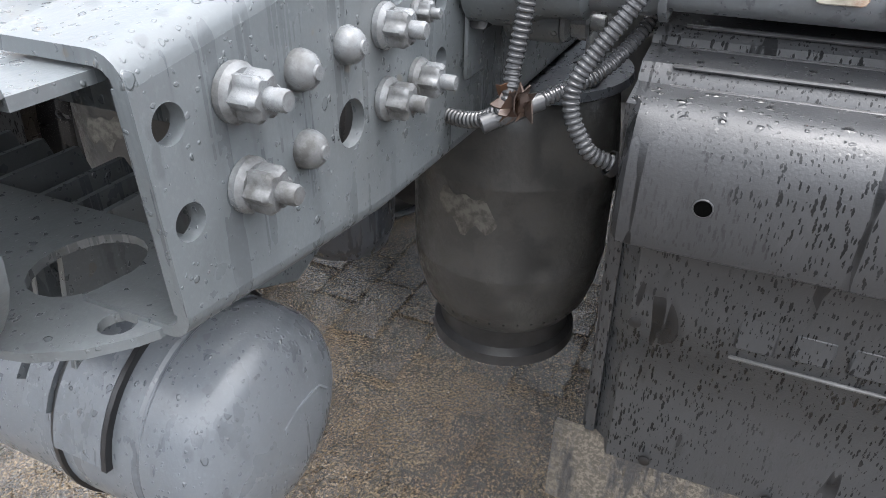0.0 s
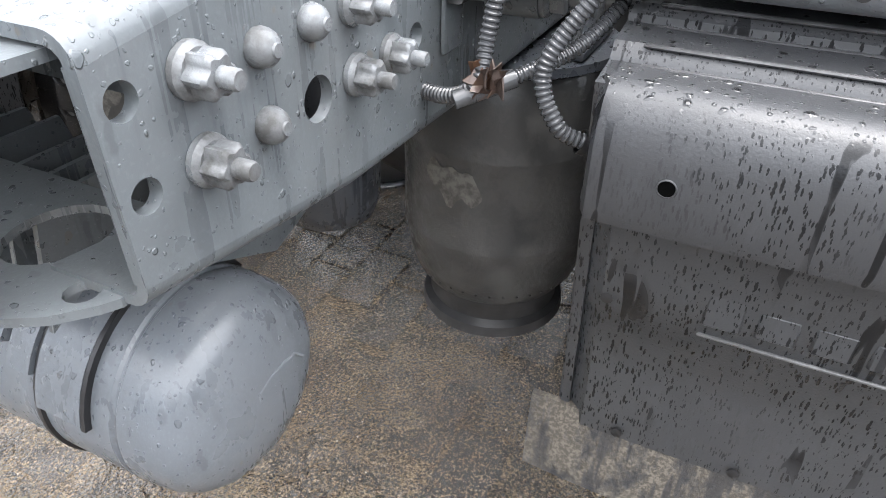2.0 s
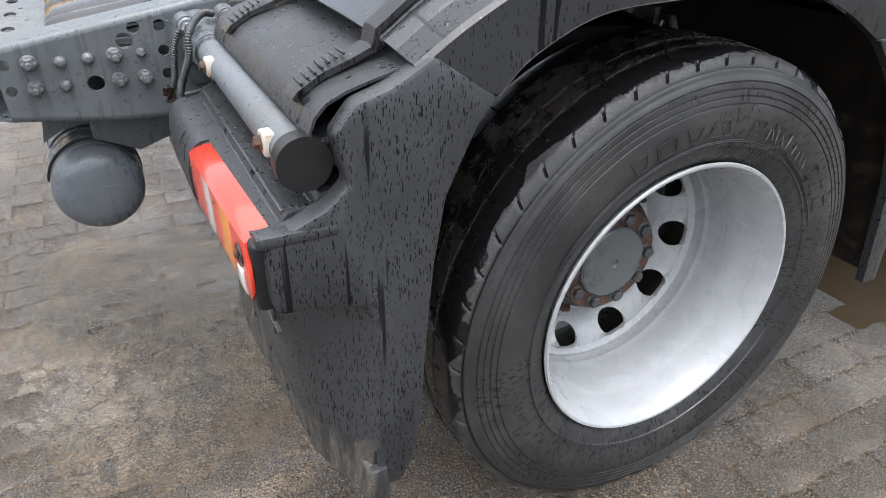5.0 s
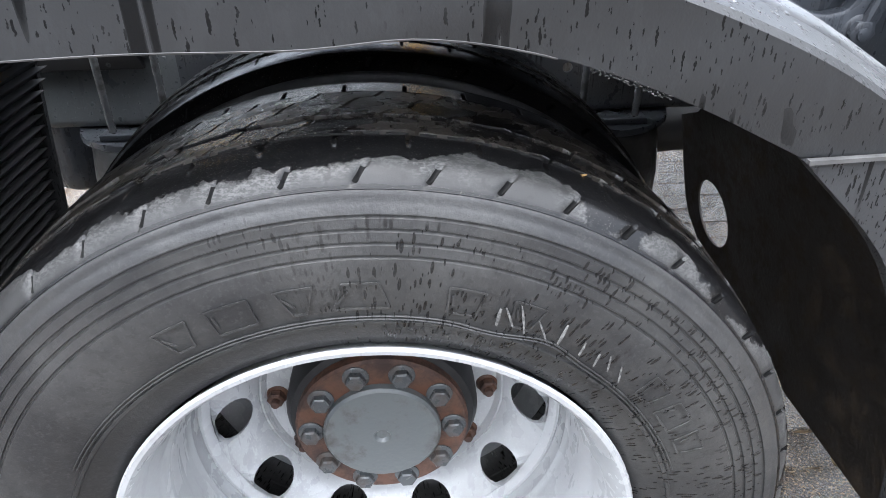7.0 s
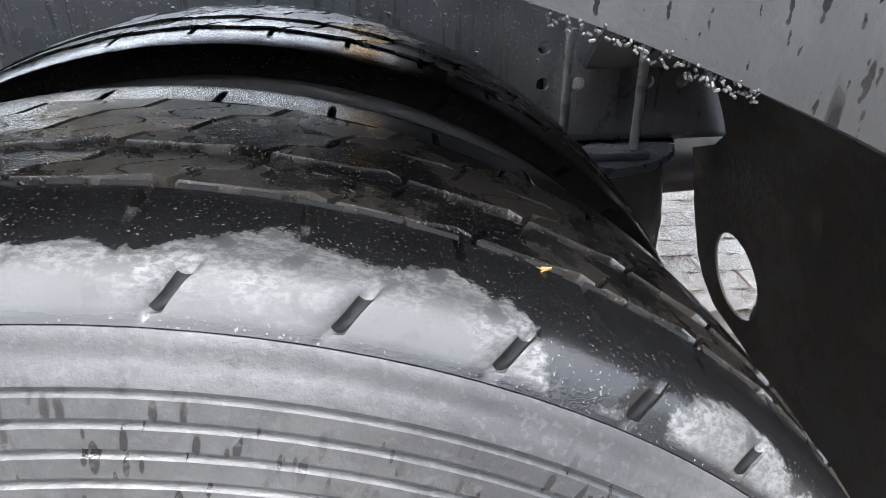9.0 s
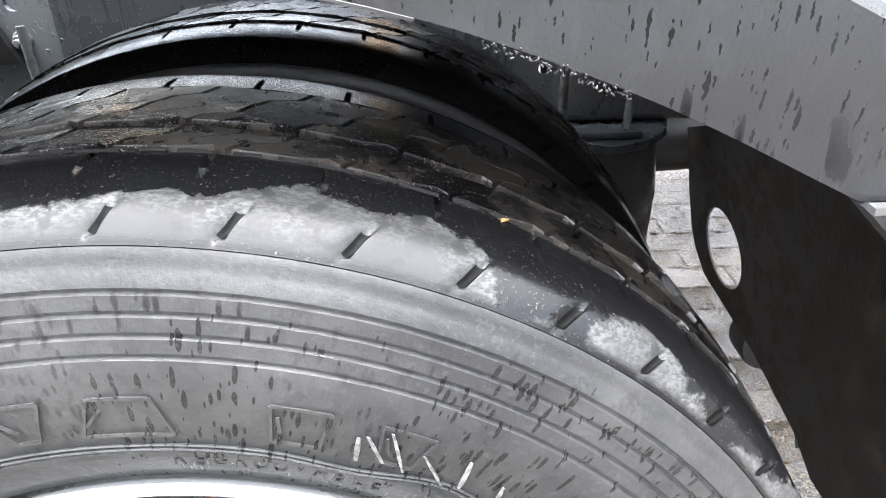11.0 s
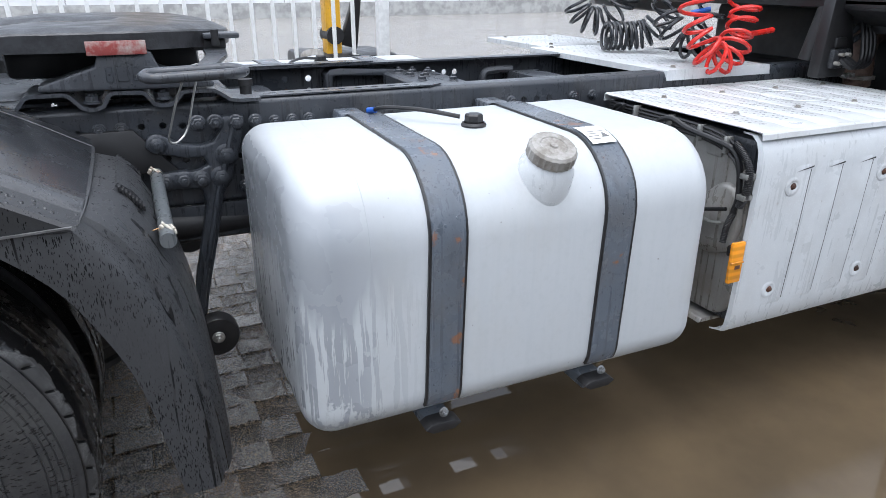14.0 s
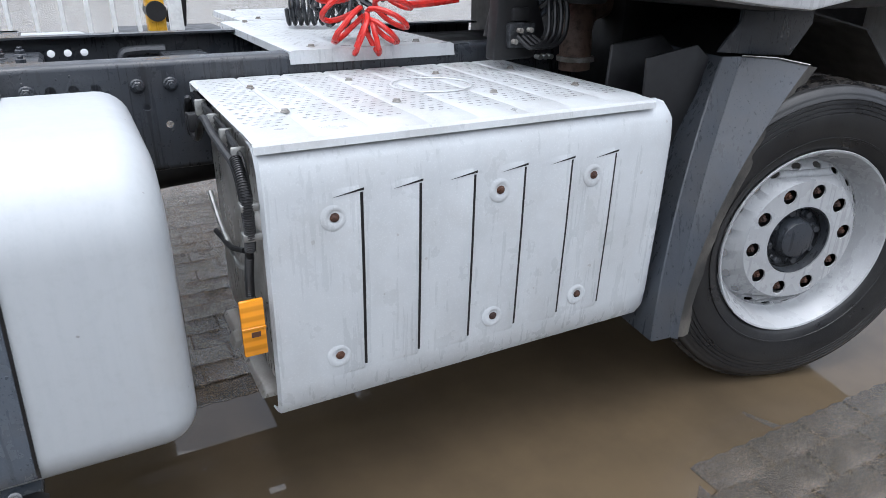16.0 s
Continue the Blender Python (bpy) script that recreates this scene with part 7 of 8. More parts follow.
for s in (0, 1):
    def Y(v):
        return v if s == 0 else 2 * YC - v
    y0, y1 = sorted((Y(0.715), Y(0.800)))
    ped = part("pedestal", prism(bmesh.new(), [(0.455, 1.100), (0.865, 1.092), (0.868, 1.104), (0.735, 1.150), (0.722, 1.190), (0.598, 1.190), (0.588, 1.156), (0.455, 1.114)], y0, y1, 0.006), FRAME_DARK, fifth, "cast iron pedestal")
    for x0, x1, z0, z1 in ((0.610, 0.626, 1.118, 1.154), (0.636, 0.662, 1.118, 1.154), (0.672, 0.690, 1.118, 1.154), (0.700, 0.724, 1.118, 1.152)):
        part("raised_bar", box(bmesh.new(), x0, x1, Y(0.715) - 0.003, Y(0.715) + 0.003, z0, z1, 0.001, 1), FRAME_DARK, ped)
    # corrugated mounting plate
    prof = [(0.24, 1.056), (0.38, 1.056), (0.395, 1.062), (0.418, 1.090), (0.430, 1.096), (0.510, 1.096), (0.522, 1.090), (0.545, 1.062), (0.560, 1.056), (0.575, 1.056), (0.590, 1.062), (0.606, 1.088), (0.618, 1.094), (0.685, 1.092), (0.697, 1.086), (0.715, 1.060), (0.728, 1.056), (0.748, 1.056), (0.762, 1.062), (0.780, 1.084), (0.792, 1.088), (0.866, 1.086), (0.880, 1.078), (0.905, 1.060), (0.93, 1.056), (0.985, 1.056)]
    y0, y1 = sorted((Y(0.715), Y(0.90)))
    part("mounting_plate", thick(loft(bmesh.new(), [[(x, y, z) for x, z in prof] for y in (y0, y1)]), 0.009), FRAME_DARK, fifth, "corrugated mounting plate")
    for x in (0.31, 0.567, 0.738):
        part("plate_bolt", bolt(bmesh.new(), (x, Y(0.745), 1.064), (0, 0, 1), 0.017, 0.020, 0.006), FRAME_DARK, fifth)
    part("stop_post", lathe(bmesh.new(), [(0, 0), (0.016, 0), (0.016, 0.022), (0.020, 0.024), (0.020, 0.040), (0, 0.042)], (0.950, Y(0.745), 1.064), (0, 0, 1), 20), DARK, fifth)
part("cross_plate", box(bmesh.new(), 0.25, 0.92, 0.90, 2 * YC - 0.90, 1.046, 1.060, 0.003), FRAME_DARK, fifth)
part("lock_block", box(bmesh.new(), 0.36, 0.86, 0.98, 1.30, 1.10, 1.184, 0.02), DARK, fifth)
rod_loop = [(0.710 + 0.140 * (i / 6), 0.215, 1.184 + 0.003 * i / 6) for i in range(7)] + [(0.868, 0.221, 1.187), (0.877, 0.240, 1.188), (0.868, 0.259, 1.190)] + [(0.850 - 0.140 * (i / 6), 0.266, 1.192 - 0.003 * i / 6) for i in range(7)] + [(0.694, 0.259, 1.189), (0.686, 0.240, 1.186), (0.694, 0.221, 1.184)]
part("pull_handle", sweep(bmesh.new(), rod_loop, 0.0105, 10, closed=True), FRAME_DARK, fifth, "bent steel pull handle")
bm = bmesh.new()
loft(bm, [[(x - w, y, z), (x + w, y, z)] for x, y, z, w in ((0.80, 0.266, 1.192, 0.020), (0.82, 0.40, 1.186, 0.020), (0.85, 0.56, 1.180, 0.022), (0.88, 0.70, 1.178, 0.026), (0.89, 0.86, 1.182, 0.030))])
part("handle_arm", thick(bm, 0.010), FRAME_DARK, fifth, "flat steel arm of the release handle")
part("release_wire", sweep(bmesh.new(), smooth_path([(0.79, 0.262, 1.203), (0.772, 0.285, 1.190), (0.748, 0.33, 1.13), (0.728, 0.37, 1.06), (0.722, 0.39, 1.027), (0.738, 0.40, 1.020), (0.765, 0.42, 1.045), (0.785, 0.40, 1.12), (0.80, 0.36, 1.180)]), 0.0024, 6), STEEL, fifth, "thin looped wire")
part("latch", box(bmesh.new(), 0.83, 0.92, 0.815, 0.90, 1.176, 1.206, 0.006), DARK, fifth)
part("latch_plate", box(bmesh.new(), 0.86, 0.955, 0.79, 0.86, 1.208, 1.222, 0.004), FRAME_DARK, fifth)
part("latch_pin", rod(bmesh.new(), (0.89, 0.795, 1.19), (0.89, 0.795, 1.232), 0.011), DARK, fifth)

# ---- suspension bracket on the rail, stabiliser link ----
arm = thing("suspension_bracket", "dark cast suspension bracket bolted to the chassis rail", "bracket", (0.9, 0.74, 0.68))
CAST = [(0.875, 1.012), (0.935, 1.012), (0.925, 0.965), (0.915, 0.925), (0.895, 0.880), (0.885, 0.830), (0.860, 0.805), (0.845, 0.740), (0.826, 0.660), (0.796, 0.550), (0.772, 0.450), (0.765, 0.410), (0.735, 0.410), (0.738, 0.450), (0.752, 0.550), (0.786, 0.680), (0.806, 0.770),
        (0.800, 0.815), (0.735, 0.822), (0.690, 0.815), (0.690, 0.868), (0.735, 0.872), (0.790, 0.868), (0.826, 0.880), (0.815, 0.905), (0.770, 0.905), (0.735, 0.915), (0.690, 0.925), (0.670, 0.945), (0.685, 0.975), (0.720, 0.972), (0.760, 0.945), (0.812, 0.938), (0.845, 0.945), (0.868, 0.975)]
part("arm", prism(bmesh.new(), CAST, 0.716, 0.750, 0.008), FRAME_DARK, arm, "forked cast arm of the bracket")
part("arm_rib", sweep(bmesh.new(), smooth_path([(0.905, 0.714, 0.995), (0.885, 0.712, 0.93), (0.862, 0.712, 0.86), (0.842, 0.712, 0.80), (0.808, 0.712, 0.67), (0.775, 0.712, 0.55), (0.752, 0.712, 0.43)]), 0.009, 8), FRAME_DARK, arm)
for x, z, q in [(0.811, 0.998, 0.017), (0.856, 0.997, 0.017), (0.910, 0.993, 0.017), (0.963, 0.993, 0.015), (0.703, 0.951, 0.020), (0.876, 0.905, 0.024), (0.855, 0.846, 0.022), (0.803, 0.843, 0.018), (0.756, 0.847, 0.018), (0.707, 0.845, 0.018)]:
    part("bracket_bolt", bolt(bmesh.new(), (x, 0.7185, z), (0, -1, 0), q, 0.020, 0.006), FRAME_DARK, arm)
bush = part("bush", lathe(bmesh.new(), [(0.02, 0.0), (0.035, -0.002), (0.040, 0.0), (0.058, 0.0), (0.062, 0.006), (0.062, 0.05), (0, 0.05)], (0.787, 0.665, 0.375), (0, 1, 0), 32), BLACK, arm, "black rubber bush")
part("bush_nut", bolt(bmesh.new(), (0.787, 0.667, 0.375), (0, -1, 0), 0.014, 0.014, 0.006), STEEL, bush)
part("pipe", sweep(bmesh.new(), [(0.70, 0.78, 0.70), (1.05, 0.80, 0.69)], 0.05, 16), DARK, arm)
part("lower_plate", box(bmesh.new(), 0.69, 1.05, 0.746, 0.756, 0.66, 0.76, 0.003), FRAME_DARK, arm)
mirror_of(arm)
inside = thing("cross_brace", "dark cross brace with studs between the rails", "cross member", (1.5, YC, 0.95))
part("beam", prism(bmesh.new(), [(1.60, 0.90), (1.60, 1.000), (1.61, 1.008), (1.82, 1.000), (1.83, 0.99), (1.83, 0.90), (1.815, 0.90), (1.815, 0.985), (1.615, 0.990), (1.615, 0.90)], 0.836, 1.445), FRAME_DARK, inside, "channel of the cross brace")
part("gusset", prism(bmesh.new(), [(1.36, 0.90), (1.362, 1.008), (1.385, 1.026), (1.42, 1.030), (1.69, 1.014), (1.76, 0.985), (1.80, 0.94), (1.815, 0.88), (1.795, 0.88), (1.78, 0.93), (1.745, 0.965), (1.685, 0.990), (1.42, 1.003), (1.392, 1.000), (1.385, 0.90)], 1.446, 1.506, 0.003), FRAME_DARK, inside, "arched end plate against the far rail")
for x, y in ((1.65, 1.40), (1.71, 1.40), (1.77, 1.38), (1.66, 1.30), (1.72, 1.29), (1.66, 1.18), (1.78, 1.16)):
    part("stud", bolt(bmesh.new(), (x, y, 1.006 - 0.038 * (x - 1.61)), (0, 0, 1), 0.015, 0.018, 0.008), FRAME_DARK, inside)
part("loom", sweep(bmesh.new(), smooth_path([(1.7, 1.05, 0.98), (1.85, 1.0, 1.0), (2.1, 1.02, 0.98), (2.4, 1.05, 0.97)]), 0.02, 8), BLACK, inside)
part("bent_pipe", sweep(bmesh.new(), smooth_path([(2.05, 1.45, 0.85), (2.06, 1.45, 0.97), (2.1, 1.45, 0.99), (2.2, 1.45, 0.99)]), 0.016, 8), FRAME_DARK, inside)

# unseen shaft and cross members, added to block sky mirrored in the puddle
shaft = thing("propeller_shaft", "unseen dark shaft from gearbox to rear axle, added to block sky reflections", "shaft", (1.5, YC, 0.65))
part("tube", rod(bmesh.new(), (0.32, YC, 0.55), (2.85, YC, 0.70), 0.062, None, 24), DARK, shaft)
for x, z in ((0.28, 0.547), (2.84, 0.70)):
    part("joint", rod(bmesh.new(), (x - 0.09, YC, z - 0.005), (x + 0.09, YC, z + 0.005), 0.085, None, 20), DARK, shaft)
for x in (1.05, 2.25):
    mid = thing("cross_member", "unseen dark cross member between the rails, added to block sky reflections", "cross member", (x, YC, 0.8), "cross members")
    part("web", box(bmesh.new(), x - 0.07, x - 0.062, 0.768, 2 * YC - 0.768, 0.79, 0.985, 0.002), FRAME_DARK, mid)
    part("upper_flange", box(bmesh.new(), x - 0.0615, x + 0.07, 0.834, 2 * YC - 0.834, 0.977, 0.985, 0.002), FRAME_DARK, mid)
    part("lower_flange", box(bmesh.new(), x - 0.0615, x + 0.07, 0.834, 2 * YC - 0.834, 0.79, 0.798, 0.002), FRAME_DARK, mid)

# ---- behind the cab: air lines, cab, exhaust, front mudguard ----


def coil(name, label, mat, ends, turns, r, wire, wobble=0.0):
    """A coiled air line hanging along a sagging path."""
    path = smooth_path(ends, 16)
    n = len(path)
    total = turns * 14
    pts = []
    for s in range(total + 1):
        f = s / total * (n - 1)
        i = min(int(f), n - 2)
        p = path[i].lerp(path[i + 1], f - i)
        t = (path[i + 1] - path[i]).normalized()
        _, a, b = axes_for(t)
        ang = 2 * math.pi * s / 14
        rr = r * (1 + wobble * math.sin(s * 0.13))
        pts.append(p + (a * math.cos(ang) + b * math.sin(ang)) * rr)
    c = thing(name, label, "air line", tuple(path[0]))
    part("coil", sweep(bmesh.new(), pts, wire, 7), mat, c)
    return c


red = coil("red_air_line", "coiled red air line hanging behind the cab", COIL_RED, [(2.585, 0.80, 1.36), (2.580, 0.78, 1.22), (2.610, 0.74, 1.12), (2.675, 0.725, 1.080), (2.735, 0.735, 1.13), (2.785, 0.76, 1.22), (2.83, 0.80, 1.36)], 12, 0.054, 0.0078, 0.12)
part("straight_end", sweep(bmesh.new(), smooth_path([(2.80, 0.79, 1.16), (2.90, 0.80, 1.165), (3.00, 0.80, 1.175)]), 0.011, 8), COIL_RED, red)
coil("black_air_line", "coiled black electric line hanging behind the cab", COIL_BLACK, [(2.64, 1.02, 1.36), (2.62, 0.98, 1.22), (2.66, 0.93, 1.135), (2.74, 0.92, 1.13), (2.80, 0.93, 1.24), (2.83, 0.95, 1.36)], 11, 0.052, 0.0072)
coil("black_air_line", "coiled black air line resting on the catwalk", COIL_BLACK, [(2.62, 1.37, 1.122), (2.68, 1.35, 1.122), (2.75, 1.32, 1.125), (2.81, 1.28, 1.15), (2.86, 1.22, 1.26)], 12, 0.056, 0.0075)
coil("black_air_line", "coiled black air line hanging behind the cab", COIL_BLACK, [(2.70, 1.75, 1.40), (2.72, 1.74, 1.25), (2.76, 1.71, 1.175), (2.84, 1.68, 1.17), (2.90, 1.62, 1.24), (2.94, 1.58, 1.40)], 10, 0.062, 0.0080)
blue = thing("blue_coupling", "small blue air line coupling", "coupling", (2.75, 1.1, 1.27))
part("body", rod(bmesh.new(), (2.74, 0.98, 1.235), (2.80, 0.94, 1.25), 0.010), BLUE, blue)

cab = thing("truck_cab", "white truck cab with a dark underside", "truck cab", (3.6, YC, 1.2))
part("rear_wall", box(bmesh.new(), 3.02, 3.06, 0.12, 2 * YC - 0.12, 1.34, 2.9, 0.02), CAB, cab)
part("floor", box(bmesh.new(), 3.05, 4.9, 0.10, 2 * YC - 0.10, 1.26, 1.34, 0.02), BLACK, cab)
part("side_skin", prism(bmesh.new(), [(3.10, 1.32), (3.16, 1.222), (3.45, 1.19), (3.62, 1.175), (3.80, 1.20), (4.3, 1.25), (4.9, 1.25), (4.9, 2.9), (3.10, 2.9)], 0.03, 0.10, 0.012), CAB, cab, "white painted cab side")
part("far_side_skin", prism(bmesh.new(), [(3.10, 1.32), (3.16, 1.222), (3.62, 1.175), (4.3, 1.25), (4.9, 1.25), (4.9, 2.9), (3.10, 2.9)], 2 * YC - 0.10, 2 * YC - 0.03, 0.012), CAB, cab, "white painted cab side")
part("rear_corner", box(bmesh.new(), 3.022, 3.11, 0.045, 0.118, 1.36, 2.89, 0.03, 3), CAB, cab)
part("rear_corner", box(bmesh.new(), 3.022, 3.11, 2 * YC - 0.118, 2 * YC - 0.045, 1.36, 2.89, 0.03, 3), CAB, cab)
part("roof", box(bmesh.new(), 3.03, 4.93, 0.04, 2 * YC - 0.04, 2.902, 2.99, 0.04, 3), CAB, cab, "white cab roof")
part("front_wall", box(bmesh.new(), 4.86, 4.93, 0.103, 2 * YC - 0.103, 0.62, 2.899, 0.03, 3), CAB, cab)
part("arch_liner", prism(bmesh.new(), [(3.05, 1.26), (3.20, 1.20), (3.55, 1.17), (4.4, 1.17), (4.4, 1.30), (3.05, 1.30)], 0.12, 0.62, 0.01), DARK, cab)
part("engine_shield", box(bmesh.new(), 3.50, 4.8, 0.60, 1.6, 0.42, 1.25, 0.03), DARK, cab)
part("gearbox", box(bmesh.new(), 3.0, 3.6, 0.86, 1.4, 0.50, 1.02, 0.06), DARK, cab)
part("spring_strut", rod(bmesh.new(), (3.05, 0.66, 1.07), (3.10, 0.64, 1.32), 0.035), DARK, cab)
part("bracket_arm", prism(bmesh.new(), [(2.98, 1.02), (3.12, 1.02), (3.16, 1.10), (3.08, 1.32), (3.0, 1.32), (2.99, 1.18)], 0.55, 0.60, 0.01), BLACK, cab)
part("stay", rod(bmesh.new(), (3.08, 0.57, 1.14), (3.30, 0.56, 1.28), 0.011), FRAME_DARK, cab)
part("stay", rod(bmesh.new(), (3.08, 0.57, 1.11), (3.32, 0.56, 1.23), 0.011), FRAME_DARK, cab)
part("valve_block", box(bmesh.new(), 3.02, 3.11, 0.53, 0.60, 1.055, 1.125, 0.008), plain("valve_grey", (0.045, 0.048, 0.052), 0.3, 0.2, 0.6, 0.5, 60), cab)
for i in range(5):
    part("valve_port", rod(bmesh.new(), (3.032 + 0.017 * i, 0.535, 1.075 + 0.03 * (i % 2)), (3.032 + 0.017 * i, 0.512, 1.075 + 0.03 * (i % 2)), 0.007), CAP, cab)
part("valve_cover", box(bmesh.new(), 3.035, 3.095, 0.54, 0.60, 1.126, 1.165, 0.008), BLACK, cab)
part("air_bag", lathe(bmesh.new(), [(0, -0.02), (0.06, -0.015), (0.085, 0.02), (0.085, 0.06), (0.06, 0.10), (0, 0.10)], (3.27, 0.52, 1.19), (0, 0, 1), 28), BLACK, cab)
for i in range(4):
    part("hose", sweep(bmesh.new(), smooth_path([(3.035 + 0.017 * i, 0.515, 1.09), (3.07 + 0.02 * i, 0.49, 1.06), (3.13 + 0.02 * i, 0.50, 1.09), (3.15 + 0.02 * i, 0.53, 1.18), (3.18, 0.58, 1.25)]), 0.007, 8), BLACK, cab)
for i in range(3):
    part("fitting", rod(bmesh.new(), (3.155 + 0.02 * i, 0.585, 1.02), (3.155 + 0.02 * i, 0.560, 1.02), 0.008), STEEL, cab)
part("cab_tank", lathe(bmesh.new(), [(0, 0), (0.07, 0.01), (0.10, 0.05), (0.10, 0.6), (0, 0.6)], (3.22, 0.42, 1.33), (1, 0, 0), 32), FRAME, cab)
ex = thing("exhaust_pipe", "rusty brown exhaust elbow beside the engine", "exhaust", (3.5, 0.7, 1.0))
part("elbow", sweep(bmesh.new(), smooth_path([(3.365, 0.66, 0.96), (3.362, 0.66, 1.03), (3.368, 0.67, 1.09), (3.395, 0.68, 1.135), (3.46, 0.70, 1.16), (3.56, 0.715, 1.162), (3.70, 0.72, 1.15)]), 0.052, 18), EXHAUST, ex)
part("flange", lathe(bmesh.new(), [(0.050, 0), (0.062, 0.002), (0.062, 0.016), (0.050, 0.018)], (3.365, 0.66, 0.985), (0, 0, 1), 24), CAP, ex)
part("clamp", lathe(bmesh.new(), [(0.052, 0), (0.057, 0.002), (0.057, 0.02), (0.052, 0.022)], (3.50, 0.707, 1.161), (1, 0.1, 0), 24), CAP, ex)
fm = thing("front_mudguard", "dark grey plastic mudguard behind the front wheel", "mudguard", (3.25, 0.2, 0.30))
GUARD_GREY = paint("guard_grey", (0.046, 0.053, 0.064), (0.028, 0.032, 0.038), 0.36, 0.5, wet=0.2, dirty=0.15)
rows, flaps = [], []
rng = random.Random(3)
for i in range(17):
    f = i / 16
    x, y, z = 3.205 + 0.270 * f ** 1.75, 0.018 + 0.150 * f ** 1.5, 0.310 + 0.743 * f
    xs, ys = x + 0.066 + 0.008 * f, y - 0.004
    xr, yr = 3.300 + 0.020 * f + 0.390 * f ** 1.9, 0.008 + 0.060 * f
    zr = z - 0.012 - 0.012 * f
    rows.append([(x + 0.07, y + 0.33, z + 0.004), (x + 0.02, y + 0.16, z + 0.003), (x, y + 0.004, z), (x + 0.003, y, z), (xs - 0.002, ys, z - 0.003), (xs + 0.002, ys + 0.002, z - 0.003), (xs * 0.5 + xr * 0.5, ys * 0.5 + yr * 0.5, z - 0.007), (xr - 0.003, yr, zr), (xr + 0.002, yr + 0.012, zr)])
    e = 0.064 + rng.uniform(-0.006, 0.006)
    flaps.append([(xr - 0.006, yr + 0.014, zr), (xr + 0.018, yr + 0.010 + rng.uniform(-0.003, 0.003), zr - 0.004), (xr + 0.036, yr + 0.014 + rng.uniform(-0.004, 0.004), zr - 0.008), (xr + e, yr + 0.020, zr - 0.012)])
part("shell", thick(loft(bmesh.new(), rows), 0.005), GUARD_GREY, fm, "dark grey painted shell with a bevelled ridge", angle=20)
part("top_edge", sweep(bmesh.new(), [(r[0] - 0.001, r[1] - 0.003, r[2] + 0.002) for r in rows[-1][4:8]], 0.0022, 6), STEEL, fm, "bare shiny upper edge")
part("muddy_flap", thick(loft(bmesh.new(), flaps), 0.006), rubber("flap_dark", (0.030, 0.029, 0.027), (0.12, 0.11, 0.095), 0.9), fm, "torn muddy rubber edge of the mudguard")
part("rear_panel", prism(bmesh.new(), [(3.235, 0.70), (3.225, 1.06), (3.40, 1.085), (3.45, 1.05), (3.33, 0.60)], 0.19, 0.20, 0.003), DARK, fm)
part("upper_panel", prism(bmesh.new(), [(3.46, 1.065), (3.53, 1.141), (3.53, 1.185), (3.83, 1.20), (3.835, 1.126), (3.76, 1.04), (3.60, 1.052)], 0.172, 0.182, 0.003), FRAME_DARK, fm)
part("arch_liner", thick(loft(bmesh.new(), [[(x, y, z) for y in (0.20, 0.40, 0.72)] for x, z in ((3.60, 0.95), (3.68, 1.08), (3.76, 1.13), (3.85, 1.16), (4.15, 1.10), (4.40, 0.90))]), 0.006), DARK, fm, "dark wheel arch liner")
part("bracket_plate", prism(bmesh.new(), [(3.20, 0.75), (3.22, 1.08), (3.40, 1.10), (3.46, 1.05), (3.30, 0.60)], 0.32, 0.335, 0.006), DARK, fm)

# ---- yard behind: fence, machine, hall ----
fence = thing("yard_fence", "white painted steel bar fence along the yard", "fence", (0, 4.3, 0))
bm0 = bmesh.new()
box(bm0, -0.014, 0.014, 4.286, 4.314, 0.10, 1.95, 0.003, 1)
bar = part("bar", bm0, FENCE, fence)
for i in range(-34, 16):
    if i:
        b = bar.copy()
        scene.collection.objects.link(b)
        b.location.x = 0.158 * i
for i in (-2, -1, 0):
    part("post", box(bmesh.new(), 2.62 + 3.6 * i - 0.045, 2.62 + 3.6 * i + 0.045, 4.255, 4.345, 0, 2.05, 0.006), FENCE, fence)
for z in (0.22, 1.80):
    part("rail", box(bmesh.new(), -6.5, 2.60, 4.285, 4.315, z - 0.02, z + 0.02, 0.003), FENCE, fence)
loader = thing("yellow_machine", "yellow lifting machine arm standing behind the fence", "machine", (2.7, 6.0, 0))
part("boom", box(bmesh.new(), 2.58, 2.74, 5.9, 6.1, 0.5, 3.2, 0.02), YELLOW, loader)
part("upper_arm", sweep(bmesh.new(), [(2.66, 6.0, 3.15), (2.45, 6.6, 3.75), (1.75, 8.4, 4.25), (1.15, 10.0, 4.35)], 0.11, 4), YELLOW, loader, "long yellow upper arm")
part("lift_head", prism(bmesh.new(), [(0.72, 2.1), (1.48, 2.1), (1.54, 3.4), (1.38, 4.45), (0.82, 4.45), (0.66, 3.4)], 9.85, 10.25, 0.04), YELLOW, loader, "broad yellow lifting head")
part("pivot", rod(bmesh.new(), (2.66, 5.85, 0.80), (2.66, 6.15, 0.80), 0.09), DARK, loader)
part("linkage", prism(bmesh.new(), [(2.74, 0.7), (2.92, 0.65), (3.0, 1.3), (3.15, 1.35), (3.12, 1.5), (2.95, 1.45), (2.88, 1.1)], 5.95, 6.05, 0.01), BLACK, loader)
part("base", box(bmesh.new(), 2.3, 3.3, 5.7, 6.6, 0.0, 0.62, 0.05), BLACK, loader)
hall = thing("hall_building", "long white industrial hall across the wet yard", "building", (8, 24, 0))
part("wall", box(bmesh.new(), -30, 40, 24.0, 24.4, 0.5, 3.6), HALL, hall)
part("plinth", box(bmesh.new(), -30, 40, 23.95, 24.4, 0.0, 0.5), plain("plinth_grey", (0.42, 0.42, 0.41), 0.6, scale=3.0), hall)
